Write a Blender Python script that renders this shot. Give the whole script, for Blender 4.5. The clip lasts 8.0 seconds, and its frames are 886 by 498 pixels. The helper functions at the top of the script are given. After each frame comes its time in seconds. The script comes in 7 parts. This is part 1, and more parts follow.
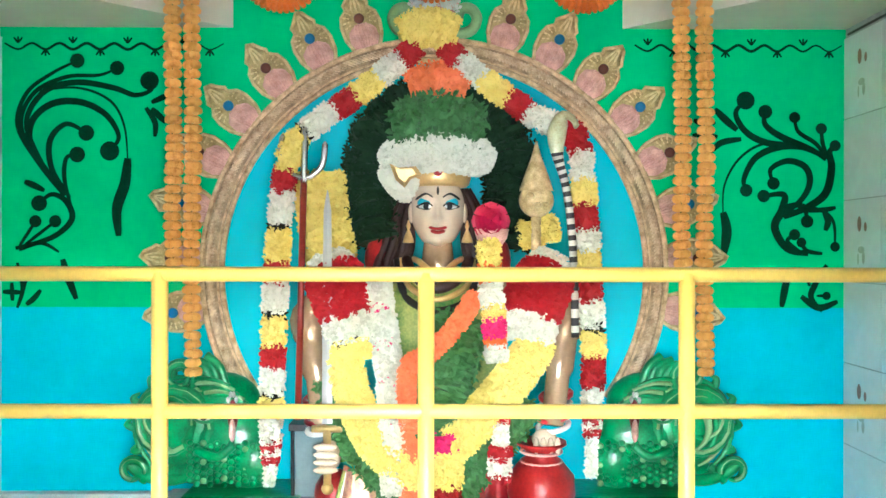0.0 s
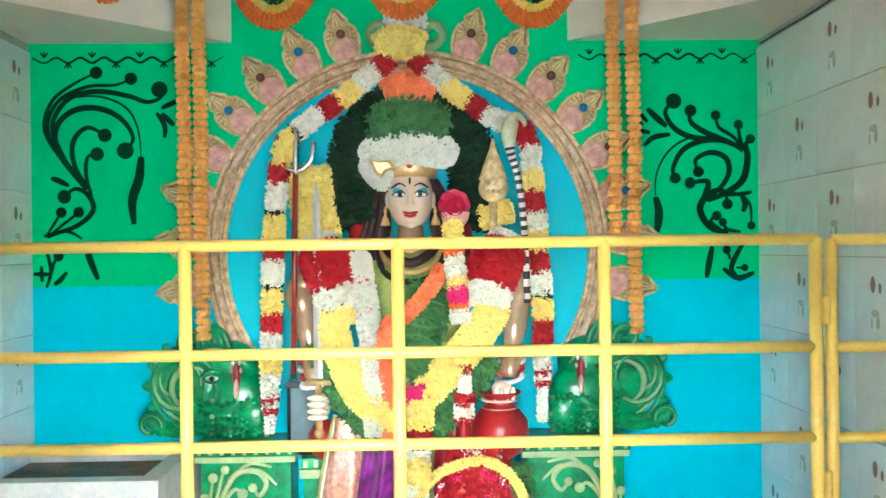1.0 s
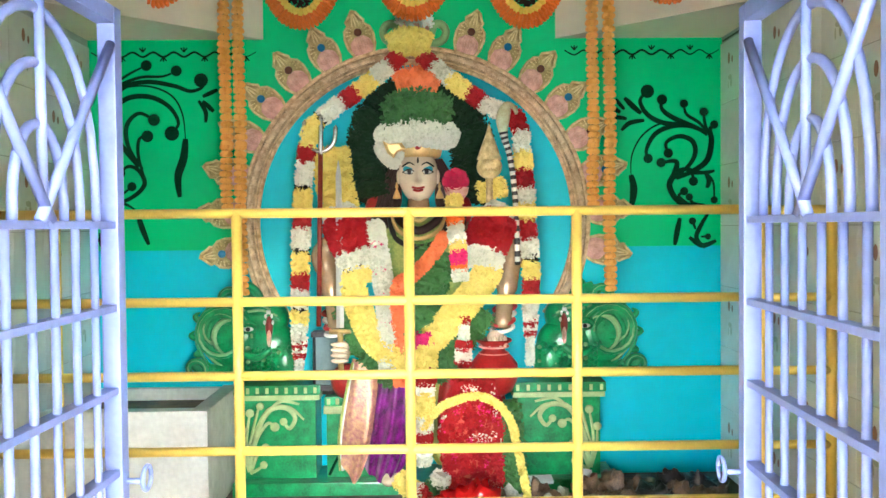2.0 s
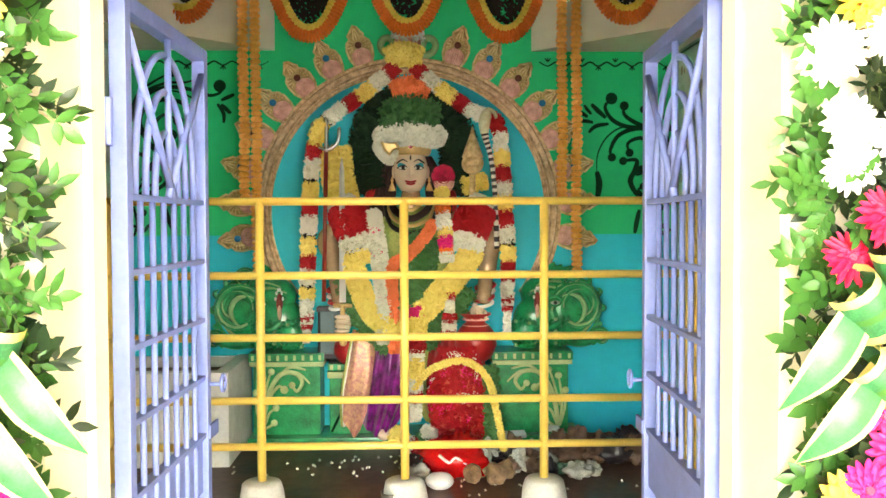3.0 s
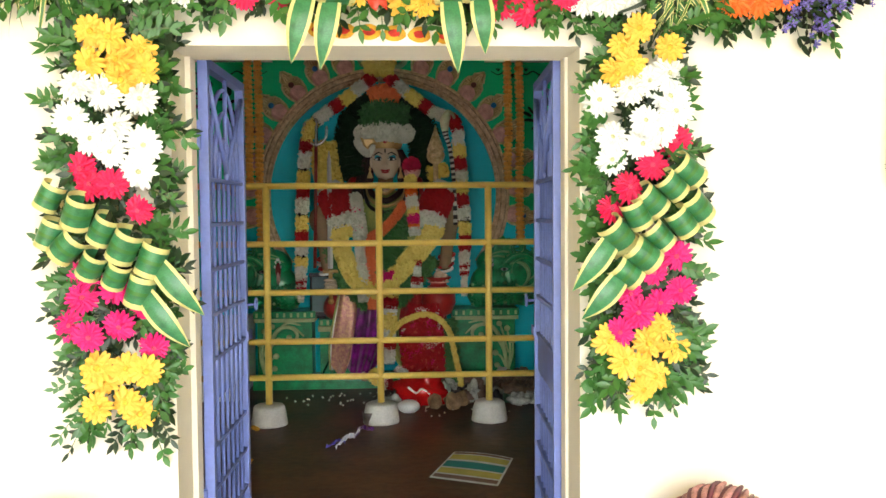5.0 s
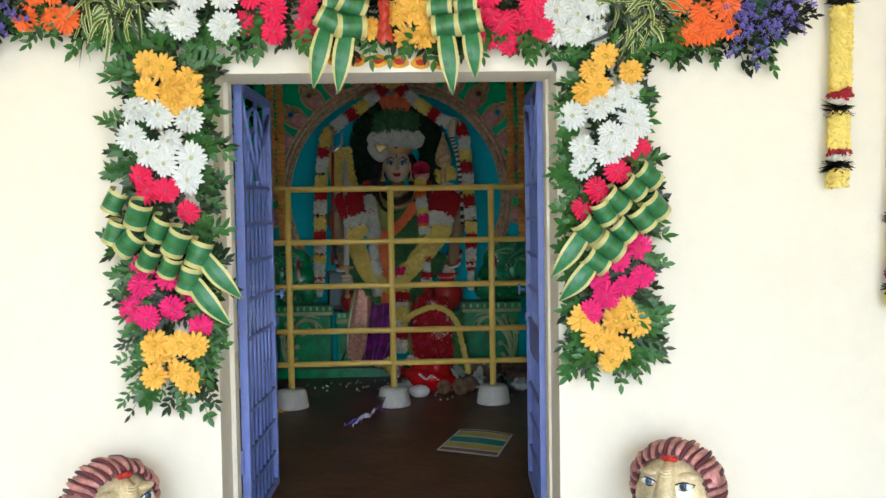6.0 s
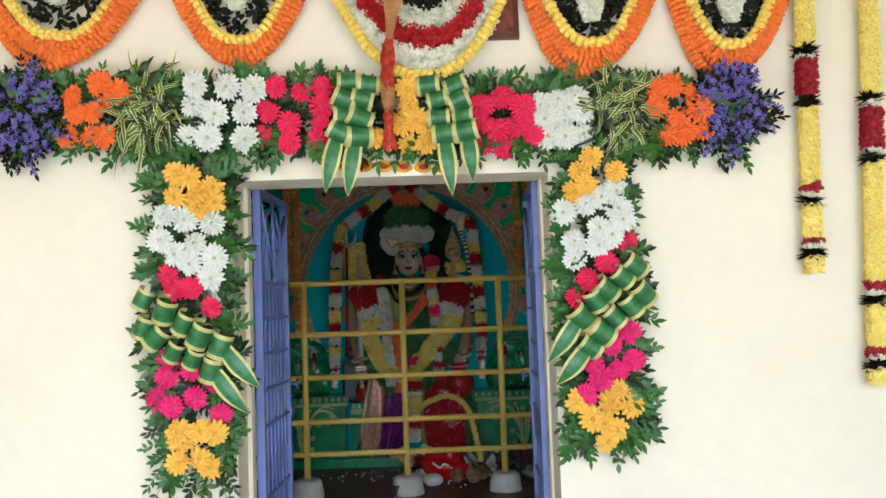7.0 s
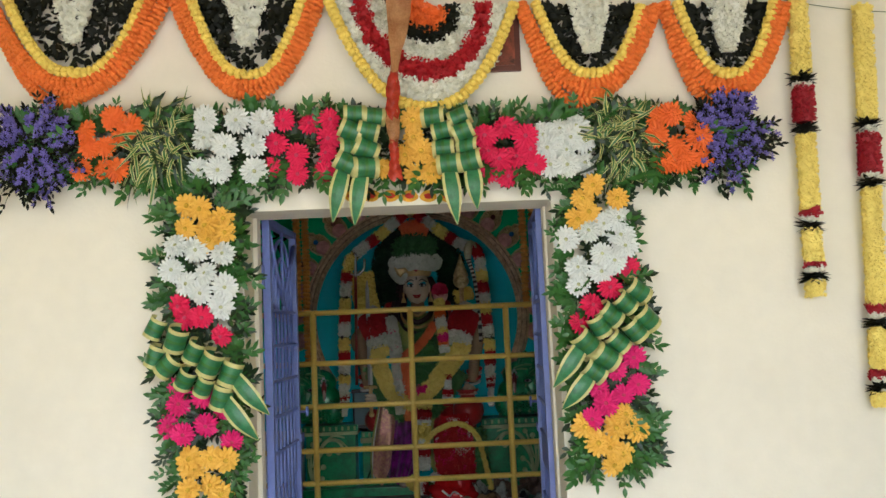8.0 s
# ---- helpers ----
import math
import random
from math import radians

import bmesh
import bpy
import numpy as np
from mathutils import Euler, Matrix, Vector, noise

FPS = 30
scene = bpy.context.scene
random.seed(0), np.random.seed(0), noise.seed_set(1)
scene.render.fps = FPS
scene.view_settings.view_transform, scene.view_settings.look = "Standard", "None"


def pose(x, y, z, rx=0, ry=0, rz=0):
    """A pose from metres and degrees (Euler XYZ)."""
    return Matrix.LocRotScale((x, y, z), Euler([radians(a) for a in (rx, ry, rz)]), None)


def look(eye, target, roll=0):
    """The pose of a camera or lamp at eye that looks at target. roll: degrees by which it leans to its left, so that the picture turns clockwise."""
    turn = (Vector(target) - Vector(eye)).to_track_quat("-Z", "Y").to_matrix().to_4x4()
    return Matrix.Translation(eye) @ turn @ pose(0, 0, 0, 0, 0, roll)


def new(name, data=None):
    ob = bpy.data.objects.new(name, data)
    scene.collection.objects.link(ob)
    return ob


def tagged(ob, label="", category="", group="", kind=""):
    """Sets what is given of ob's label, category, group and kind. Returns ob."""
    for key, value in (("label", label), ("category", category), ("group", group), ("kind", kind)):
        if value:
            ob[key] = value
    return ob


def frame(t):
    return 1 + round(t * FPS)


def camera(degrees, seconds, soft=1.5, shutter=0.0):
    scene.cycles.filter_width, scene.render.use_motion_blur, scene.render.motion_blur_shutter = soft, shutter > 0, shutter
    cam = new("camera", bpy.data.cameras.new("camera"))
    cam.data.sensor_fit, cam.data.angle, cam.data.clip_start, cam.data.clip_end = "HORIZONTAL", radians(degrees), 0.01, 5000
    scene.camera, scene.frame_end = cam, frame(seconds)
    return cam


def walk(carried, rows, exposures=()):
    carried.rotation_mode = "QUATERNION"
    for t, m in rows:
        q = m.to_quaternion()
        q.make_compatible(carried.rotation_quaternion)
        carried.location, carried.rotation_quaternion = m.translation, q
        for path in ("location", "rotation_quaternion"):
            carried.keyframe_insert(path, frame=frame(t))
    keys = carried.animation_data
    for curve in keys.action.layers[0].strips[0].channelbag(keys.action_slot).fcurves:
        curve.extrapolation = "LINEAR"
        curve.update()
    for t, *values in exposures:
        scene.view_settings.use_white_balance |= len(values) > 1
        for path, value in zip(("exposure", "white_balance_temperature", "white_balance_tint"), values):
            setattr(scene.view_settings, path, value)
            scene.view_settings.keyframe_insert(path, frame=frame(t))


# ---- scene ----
cam = camera(54.6, 8.0)
PATH = [
    (0, (0.006, 0.538, 1.743), (0.018, 2.538, 1.742), 0.1),
    (0.5, (0.017, 0.155, 1.715), (0.085, 2.154, 1.694), -0.5),
    (1, (0.061, -0.117, 1.647), (0.111, 1.883, 1.646), -0.7),
    (1.5, (0.062, -0.464, 1.622), (0.095, 1.536, 1.589), -0.6),
    (3, (0.028, -1.625, 1.546), (0.095, 0.373, 1.486), -0.2),
    (3.5, (0.074, -1.966, 1.532), (0.158, 0.031, 1.473), -0.2),
    (4, (0.1, -2.313, 1.509), (0.201, -0.317, 1.436), -0.4),
    (4.5, (0.087, -2.635, 1.486), (0.201, -0.64, 1.401), -0.5),
    (6, (0.127, -3.516, 1.47), (0.2, -1.519, 1.387), -0.9),
    (6.5, (0.167, -3.67, 1.475), (0.215, -1.67, 1.458), -1.6),
    (7, (0.178, -3.787, 1.47), (0.217, -1.792, 1.599), -2.0),
    (7.5, (0.186, -3.84, 1.461), (0.214, -1.851, 1.675), -2.1),
    (8, (0.197, -3.855, 1.458), (0.215, -1.864, 1.655), -2.5),
]
EXPOSURES = [(0, 5.9, 5500, 5), (0.5, 5.75, 5550, 5), (1, 5.75, 5500, 5), (1.5, 5.72, 5550, 5), (3, 5.03, 7050, 5), (3.5, 4.58, 6950, 5), (4, 4.15, 6900, 5), (4.5, 3.8, 6700, 6), (6, 2.6, 5350, 7), (6.5, 2.52, 5300, 7), (7, 2.5, 5400, 7), (7.5, 2.45, 5550, 7), (8, 2.15, 5650, 7)]
walk(cam, [(t, look(eye, target, roll)) for t, eye, target, roll in PATH], EXPOSURES)

# ---- light: an overcast bright day ----
world = bpy.data.worlds.new("world")
scene.world = world
world.use_nodes = True
sky = world.node_tree.nodes.new("ShaderNodeTexSky")
sky.sky_type, sky.sun_disc = "NISHITA", False
sky.sun_elevation, sky.sun_rotation = radians(48), radians(171)
sky.dust_density = 3.0
background = world.node_tree.nodes["Background"]
background.inputs["Strength"].default_value = 0.15
world.node_tree.links.new(sky.outputs[0], background.inputs["Color"])
sun = new("sun", bpy.data.lights.new("sun", "SUN"))
sun.data.energy, sun.data.angle, sun.data.color = 3.0, radians(12), (1.0, 0.95, 0.87)
sun.matrix_world = look((1.5, -9, 10), (0.2, 0, 0))
# ---- materials ----
def material(name, color, rough=0.6, metal=0.0, vary=0.12, scale=6.0, bump=0.0, bump_scale=40.0, other=None, coat=0.0, sheen=0.0, island=0.0, translucent=0.0, specular=0.5):
    """A surface with a large and a fine variation of its colour, and a fine relief."""
    m = bpy.data.materials.new(name)
    m.use_nodes = True
    nodes, links = m.node_tree.nodes, m.node_tree.links
    shader = nodes["Principled BSDF"]
    place = nodes.new("ShaderNodeTexCoord")
    big, small = nodes.new("ShaderNodeTexNoise"), nodes.new("ShaderNodeTexNoise")
    big.inputs["Scale"].default_value, big.inputs["Detail"].default_value = scale, 4.0
    small.inputs["Scale"].default_value, small.inputs["Detail"].default_value = scale * 9, 3.0
    for n in (big, small):
        links.new(place.outputs["Object"], n.inputs["Vector"])
    add = nodes.new("ShaderNodeMath")
    add.operation = "MULTIPLY_ADD"
    links.new(small.outputs["Fac"], add.inputs[0])
    add.inputs[1].default_value = 0.5
    links.new(big.outputs["Fac"], add.inputs[2])
    last = add.outputs[0]
    if island:
        geo, mix = nodes.new("ShaderNodeNewGeometry"), nodes.new("ShaderNodeMath")
        mix.operation = "MULTIPLY_ADD"
        info, both = nodes.new("ShaderNodeObjectInfo"), nodes.new("ShaderNodeMath")
        both.operation = "ADD"
        links.new(geo.outputs["Random Per Island"], both.inputs[0])
        links.new(info.outputs["Random"], both.inputs[1])
        links.new(both.outputs[0], mix.inputs[0])
        mix.inputs[1].default_value = island * 0.55
        links.new(last, mix.inputs[2])
        last = mix.outputs[0]
    ramp = nodes.new("ShaderNodeValToRGB")
    links.new(last, ramp.inputs["Fac"])
    second = other or tuple(c * (1 - 2.2 * vary) for c in color)
    ramp.color_ramp.elements[0].position, ramp.color_ramp.elements[1].position = 0.45, 1.0 + island * 0.6
    ramp.color_ramp.elements[0].color = (*second, 1)
    ramp.color_ramp.elements[1].color = (*(min(1, c * (1 + 0.6 * vary)) for c in color), 1)
    links.new(ramp.outputs[0], shader.inputs["Base Color"])
    shader.inputs["Specular IOR Level"].default_value = specular
    shader.inputs["Roughness"].default_value, shader.inputs["Metallic"].default_value = rough, metal
    shader.inputs["Coat Weight"].default_value, shader.inputs["Sheen Weight"].default_value = coat, sheen
    if bump:
        fine, relief = nodes.new("ShaderNodeTexNoise"), nodes.new("ShaderNodeBump")
        fine.inputs["Scale"].default_value, fine.inputs["Detail"].default_value = bump_scale, 5.0
        links.new(place.outputs["Object"], fine.inputs["Vector"])
        links.new(fine.outputs["Fac"], relief.inputs["Height"])
        relief.inputs["Strength"].default_value, relief.inputs["Distance"].default_value = bump, 0.01
        links.new(relief.outputs[0], shader.inputs["Normal"])
    if translucent:
        out = nodes["Material Output"]
        thin, both = nodes.new("ShaderNodeBsdfTranslucent"), nodes.new("ShaderNodeMixShader")
        links.new(ramp.outputs[0], thin.inputs["Color"])
        both.inputs[0].default_value = translucent
        links.new(shader.outputs[0], both.inputs[1])
        links.new(thin.outputs[0], both.inputs[2])
        links.new(both.outputs[0], out.inputs["Surface"])
    return m


def banded(m, edge, low, high):
    """Two coats of paint on one wall: low below the height edge, high above it."""
    nodes, links = m.node_tree.nodes, m.node_tree.links
    ramp = nodes["Color Ramp"]
    place, split = nodes["Texture Coordinate"], nodes.new("ShaderNodeSeparateXYZ")
    links.new(place.outputs["Object"], split.inputs[0])
    step = nodes.new("ShaderNodeMath")
    step.operation = "GREATER_THAN"
    step.inputs[1].default_value = edge
    links.new(split.outputs["Z"], step.inputs[0])
    tint, shade = nodes.new("ShaderNodeMix"), nodes.new("ShaderNodeMix")
    tint.data_type = shade.data_type = "RGBA"
    tint.inputs["A"].default_value, tint.inputs["B"].default_value = (*low, 1), (*high, 1)
    links.new(step.outputs[0], tint.inputs["Factor"])
    shade.blend_type = "MULTIPLY"
    shade.inputs["Factor"].default_value = 1.0
    links.new(tint.outputs["Result"], shade.inputs["A"])
    links.new(ramp.outputs[0], shade.inputs["B"])
    links.new(shade.outputs["Result"], nodes["Principled BSDF"].inputs["Base Color"])
    return m


CREAM = material("cream_plaster", (0.80, 0.755, 0.63), 0.85, vary=0.04, scale=1.3, bump=0.12, bump_scale=60)
BACK = banded(material("wall_paint", (0.97, 0.97, 0.97), 0.6, vary=0.06, scale=1.5, bump=0.08, bump_scale=30), 1.463, (0.0, 0.62, 0.78), (0.0, 0.68, 0.25))
SKYBLUE = material("blue_paint", (0.0, 0.60, 0.75), 0.55, vary=0.06, scale=2, bump=0.05)
TILE = material("white_tile", (0.86, 0.89, 0.90), 0.22, vary=0.05, scale=2.0)
GROUT = material("grout", (0.45, 0.46, 0.45), 0.9, vary=0.1, scale=20)
FLOOR = material("dark_floor", (0.125, 0.052, 0.030), 0.42, vary=0.3, scale=2.2, bump=0.3, bump_scale=14, other=(0.030, 0.017, 0.012), specular=0.3)
# Yellow chosen so the unseen porch tints light on the upper front wall.
UNSEEN_PORCH = material("unseen_porch_paint", (0.46, 0.36, 0.11), 0.9, vary=0.1, scale=1.5, bump=0.1)
# Unseen ground, kept pale so it throws light into the shrine.
GROUND = material("ground", (0.52, 0.49, 0.44), 0.9, vary=0.15, scale=1.0, bump=0.3)
YELLOW = material("yellow_enamel", (0.93, 0.66, 0.14), 0.35, vary=0.08, scale=8, bump=0.04, bump_scale=80)
CONCRETE = material("white_concrete", (0.68, 0.66, 0.60), 0.85, vary=0.12, scale=9, bump=0.4, bump_scale=50)
LILAC = material("lilac_enamel", (0.18, 0.235, 0.58), 0.42, vary=0.12, scale=7, bump=0.05, bump_scale=60)
DARKGREEN = material("stencil_green", (0.002, 0.050, 0.024), 0.85, vary=0.2, scale=9, specular=0.1)
GREENLAC = material("green_lacquer", (0.012, 0.33, 0.11), 0.32, vary=0.3, scale=12, bump=0.3, bump_scale=30, coat=0.3)
GREENPALE = material("pale_green_paint", (0.30, 0.52, 0.24), 0.35, vary=0.15, scale=10)
ANTIQUE = material("antique_gold", (0.82, 0.62, 0.38), 0.36, metal=0.2, vary=0.35, scale=28, bump=1.0, bump_scale=70, other=(0.34, 0.17, 0.07))
PINKGOLD = material("pink_paint", (0.88, 0.54, 0.48), 0.45, other=(0.50, 0.20, 0.16), vary=0.25, scale=22, bump=0.5, bump_scale=60)
PALEGOLD = material("pale_gold", (0.84, 0.68, 0.38), 0.38, metal=0.15, other=(0.36, 0.21, 0.06), vary=0.25, scale=24, bump=0.6, bump_scale=60)
GOLD = material("gold_metal", (0.78, 0.55, 0.24), 0.38, metal=0.6, vary=0.12, scale=10)
SILVER = material("polished_face_metal", (0.90, 0.75, 0.58), 0.2, metal=0.14, vary=0.06, scale=6)
STEEL = material("steel", (0.62, 0.62, 0.62), 0.25, metal=0.95, vary=0.08)
RED = material("red_paint", (0.38, 0.016, 0.016), 0.35, vary=0.2, scale=8, bump=0.1)
RECESS = material("recess_shade", (0.62, 0.42, 0.25), 0.5, metal=0.2, vary=0.35, scale=24, bump=0.8, bump_scale=90)
BLACK = material("black_paint", (0.012, 0.011, 0.012), 0.5, vary=0.3)
WHITE = material("white_paint", (0.80, 0.80, 0.77), 0.5, vary=0.04)
# ---- building tools ----
def part(name, bm, mats, parent=None, label="", smooth=False):
    """Links a bmesh as one mesh object, under a thing or a part."""
    data = bpy.data.meshes.new(name)
    bm.to_mesh(data)
    bm.free()
    for m in mats if isinstance(mats, (list, tuple)) else (mats,):
        data.materials.append(m)
    if smooth:
        data.polygons.foreach_set("use_smooth", [True] * len(data.polygons))
    ob = new(name, data)
    ob.parent = parent
    return tagged(ob, label)


def thing(name, label, category, group="", at=(0, 0, 0)):
    ob = new(name)
    ob.location = at
    ob.empty_display_size = 0.1
    return tagged(ob, label, category, group)


def box(bm, x0, x1, y0, y1, z0, z1, bevel=0.0, mat=0, turn=None):
    made = bmesh.ops.create_cube(bm, size=1.0)
    vs = made["verts"]
    for v in vs:
        v.co = Vector(((x0 + x1) / 2 + v.co.x * (x1 - x0), (y0 + y1) / 2 + v.co.y * (y1 - y0), (z0 + z1) / 2 + v.co.z * (z1 - z0)))
    if turn is not None:
        bmesh.ops.transform(bm, matrix=turn, verts=vs)
    fs = {f for v in vs for f in v.link_faces}
    for f in fs:
        f.material_index = mat
    if bevel:
        es = list({e for v in vs for e in v.link_edges})
        bmesh.ops.bevel(bm, geom=es, offset=bevel, segments=2, affect="EDGES", profile=0.7)
    return bm


def tube(bm, pts, r, seg=8, mat=0, flat=1.0, up=None, caps=True):
    """A round bar along the points; r is one radius or one for each point; flat squeezes it along the second axis."""
    pts = [Vector(p) for p in pts]
    radii = r if isinstance(r, (list, tuple)) else [r] * len(pts)
    rings, side = [], None
    for i, p in enumerate(pts):
        d = (pts[min(i + 1, len(pts) - 1)] - pts[max(i - 1, 0)]).normalized()
        if side is None:
            ref = Vector(up) if up else (Vector((0, 0, 1)) if abs(d.z) < 0.9 else Vector((0, 1, 0)))
            side = d.cross(ref).normalized()
        side = (side - d * side.dot(d)).normalized()
        over = side.cross(d)
        rings.append([bm.verts.new(p + radii[i] * (math.cos(a) * side + flat * math.sin(a) * over)) for a in (2 * math.pi * k / seg for k in range(seg))])
    for a, b in zip(rings, rings[1:]):
        for k in range(seg):
            f = bm.faces.new((a[k], a[(k + 1) % seg], b[(k + 1) % seg], b[k]))
            f.material_index = mat
    if caps:
        for ring in (rings[0][::-1], rings[-1]):
            bm.faces.new(ring).material_index = mat
    return bm


def lathe(bm, profile, at=(0, 0, 0), seg=24, mat=0, sx=1.0, sy=1.0):
    """A turned form about the upright through at; profile of (radius, height)."""
    at = Vector(at)
    rings = [[bm.verts.new(at + Vector((sx * r * math.cos(a), sy * r * math.sin(a), z))) for a in (2 * math.pi * k / seg for k in range(seg))] for r, z in profile]
    for a, b in zip(rings, rings[1:]):
        for k in range(seg):
            bm.faces.new((a[k], a[(k + 1) % seg], b[(k + 1) % seg], b[k])).material_index = mat
    for ring in (rings[0][::-1], rings[-1]):
        bm.faces.new(ring).material_index = mat
    return bm


def ball(bm, at, rx, ry=None, rz=None, mat=0, u=12, v=8, turn=None):
    m = Matrix.Translation(at) @ (turn if turn is not None else Matrix()) @ Matrix.Diagonal((rx, ry or rx, rz or rx, 1))
    made = bmesh.ops.create_uvsphere(bm, u_segments=u, v_segments=v, radius=1.0, matrix=m)
    for f in {f for w in made["verts"] for f in w.link_faces}:
        f.material_index = mat
        f.smooth = True
    return bm


def arc(cx, cz, r, a0, a1, n, y=0.0, rz=None):
    """Points of an upright arc in the plane y; degrees from the right, counter-clockwise."""
    return [Vector((cx + r * math.cos(radians(a0 + (a1 - a0) * k / n)), y, cz + (rz or r) * math.sin(radians(a0 + (a1 - a0) * k / n)))) for k in range(n + 1)]


def smooth_line(pts, n=8):
    """A Catmull-Rom line through the points."""
    pts = [Vector(p) for p in pts]
    out = []
    for i in range(len(pts) - 1):
        a, b, c, d = pts[max(i - 1, 0)], pts[i], pts[i + 1], pts[min(i + 2, len(pts) - 1)]
        for k in range(n):
            t = k / n
            out.append(0.5 * ((2 * b) + (c - a) * t + (2 * a - 5 * b + 4 * c - d) * t * t + (3 * b - a - 3 * c + d) * t ** 3))
    return out + [pts[-1]]


def settle(before, size, shift):
    """Scales and shifts the things made since before to fit the camera's view."""
    m = Matrix.Translation(shift) @ Matrix.Scale(size, 4)
    for ob in [o for o in scene.collection.objects if o.parent is None and o not in before]:
        ob.matrix_basis = m @ ob.matrix_basis


def plate(bm, outline, y, depth, mat=0):
    """An upright plate: outline of (x, z), its front at y, going back by depth."""
    front = [bm.verts.new((x, y, z)) for x, z in outline]
    back = [bm.verts.new((x, y + depth, z)) for x, z in outline]
    f = bm.faces.new(front)
    f.material_index = mat
    n = len(front)
    for k in range(n):
        bm.faces.new((front[k], back[k], back[(k + 1) % n], front[(k + 1) % n])).material_index = mat
    return bm
# ---- the setting ----
LEFT, RIGHT, BACKY, WALL = -2.07, 1.95, 4.62, 0.28
DOOR_L, DOOR_R, DOOR_TOP = -0.667, 0.73, 2.045


def structure(name, bm, mats, label, category):
    return tagged(part(name, bm, mats), label, category, kind="structure")


bm = bmesh.new()
box(bm, -60, 60, -80, -0.001, -0.35, -0.12)
structure("ground", bm, GROUND, "pale unseen paving outside, toned to bounce light into the shrine", "ground")
bm = bmesh.new()
box(bm, LEFT - 0.2, RIGHT + 0.2, 0.0, BACKY + 0.2, -0.3, 0.0)
structure("floor", bm, FLOOR, "dark brown worn stone floor, damp in patches", "floor")
bm = bmesh.new()
box(bm, -7, DOOR_L, 0, WALL, -0.12, 4.2)
box(bm, DOOR_R, 7, 0, WALL, -0.12, 4.2)
box(bm, DOOR_L, DOOR_R, 0, WALL, DOOR_TOP, 4.2)
structure("wall_front", bm, CREAM, "cream painted plaster wall round the shrine door", "wall")
bm = bmesh.new()
box(bm, LEFT - 0.2, RIGHT + 0.2, BACKY, BACKY + 0.2, 0, 3.7)
structure("wall_back", bm, BACK, "back wall painted green above and sky blue below", "wall")
bm = bmesh.new()
box(bm, LEFT - 0.2, LEFT, WALL, BACKY, 0, 3.7)
structure("wall_left", bm, GROUT, "side wall clad in white printed tiles", "wall")
bm = bmesh.new()
box(bm, RIGHT, RIGHT + 0.2, WALL, BACKY, 0, 3.7)
structure("wall_right", bm, GROUT, "side wall clad in white printed tiles", "wall")
bm = bmesh.new()
box(bm, LEFT - 0.2, RIGHT + 0.2, 0.0, BACKY + 0.2, 3.7, 3.85)
structure("ceiling", bm, CREAM, "plain cream plaster ceiling of the shrine", "ceiling")
# Strips added to block the view through the gap beside each gate leaf.
for name, x0, x1 in (("door_stop_left", DOOR_L + 0.001, DOOR_L + 0.022), ("door_stop_right", DOOR_R - 0.014, DOOR_R - 0.001)):
    bm = bmesh.new()
    box(bm, x0, x1, 0.20, WALL, 0.001, DOOR_TOP - 0.001, 0.003)
    structure(name, bm, CREAM, "narrow cream strip added to hide the gap beside the gate leaf", "trim")
# corner slabs under the ceiling
for side, x0, x1, reach in (("left", -0.967, LEFT, 1.05), ("right", 0.883, RIGHT, 1.05)):
    bm = bmesh.new()
    low = [bm.verts.new((x, y, 2.79)) for x, y in ((x0, BACKY - 0.002), (x1, BACKY - 0.002), (x1, BACKY - reach))]
    high = [bm.verts.new((v.co.x, v.co.y, 3.7)) for v in low]
    for k in range(3):
        bm.faces.new((low[k], low[(k + 1) % 3], high[(k + 1) % 3], high[k]))
    bm.faces.new(low), bm.faces.new(high)
    bmesh.ops.recalc_face_normals(bm, faces=bm.faces)
    structure("corner_slab_" + side, bm, CREAM, "cream plaster corner slab under the ceiling", "beam")
# porch roof and walls, out of view, added to shade the front wall
bm = bmesh.new()
box(bm, -3.9, 4.3, -6.3, -0.002, 3.22, 3.4)
structure("unseen_porch_slab", bm, UNSEEN_PORCH, "unseen yellowish porch slab, sized to shade the front wall", "ceiling")
for side, x0, x1 in (("left", -3.9, -3.7), ("right", 4.1, 4.3)):
    bm = bmesh.new()
    box(bm, x0, x1, -6.3, -0.002, -0.12, 3.22)
    structure("unseen_porch_wall_" + side, bm, UNSEEN_PORCH, "unseen yellowish side wall added to cut sideways light", "wall")
rng_iron = random.Random(3)
# ---- iron railing in front of the idol ----
FENCE_Y, RAILS, POSTS = 3.063, (1.667, 1.264, 0.925, 0.580, 0.328), (-1.63, -0.810, -0.028, 0.740)
railing = thing("iron_railing", "yellow enamelled iron pipe railing on white cement feet before the idol", "railing")
FOOT = [(0.128, 0.0), (0.127, 0.02), (0.118, 0.085), (0.108, 0.125), (0.095, 0.138), (0.03, 0.142)]
for z in RAILS:
    bm = bmesh.new()
    tube(bm, [(LEFT + 0.01, FENCE_Y, z), (1.54, FENCE_Y, z)], 0.022, 12)
    part("rail", bm, YELLOW, railing, smooth=True)
for x in POSTS + (1.535,):
    bm = bmesh.new()
    tube(bm, [(x, FENCE_Y, 0.1), (x, FENCE_Y, RAILS[0] + 0.005)], 0.0245, 12)
    part("post", bm, YELLOW, railing, smooth=True)
    bm = bmesh.new()
    lathe(bm, FOOT, (x, FENCE_Y, 0), 22)
    for v in bm.verts:
        v.co += Vector((rng_iron.uniform(-0.003, 0.003), rng_iron.uniform(-0.003, 0.003), 0)) if v.co.z > 0.001 else Vector()
    part("foot", bm, CONCRETE, railing, "chipped white cement foot", smooth=True)

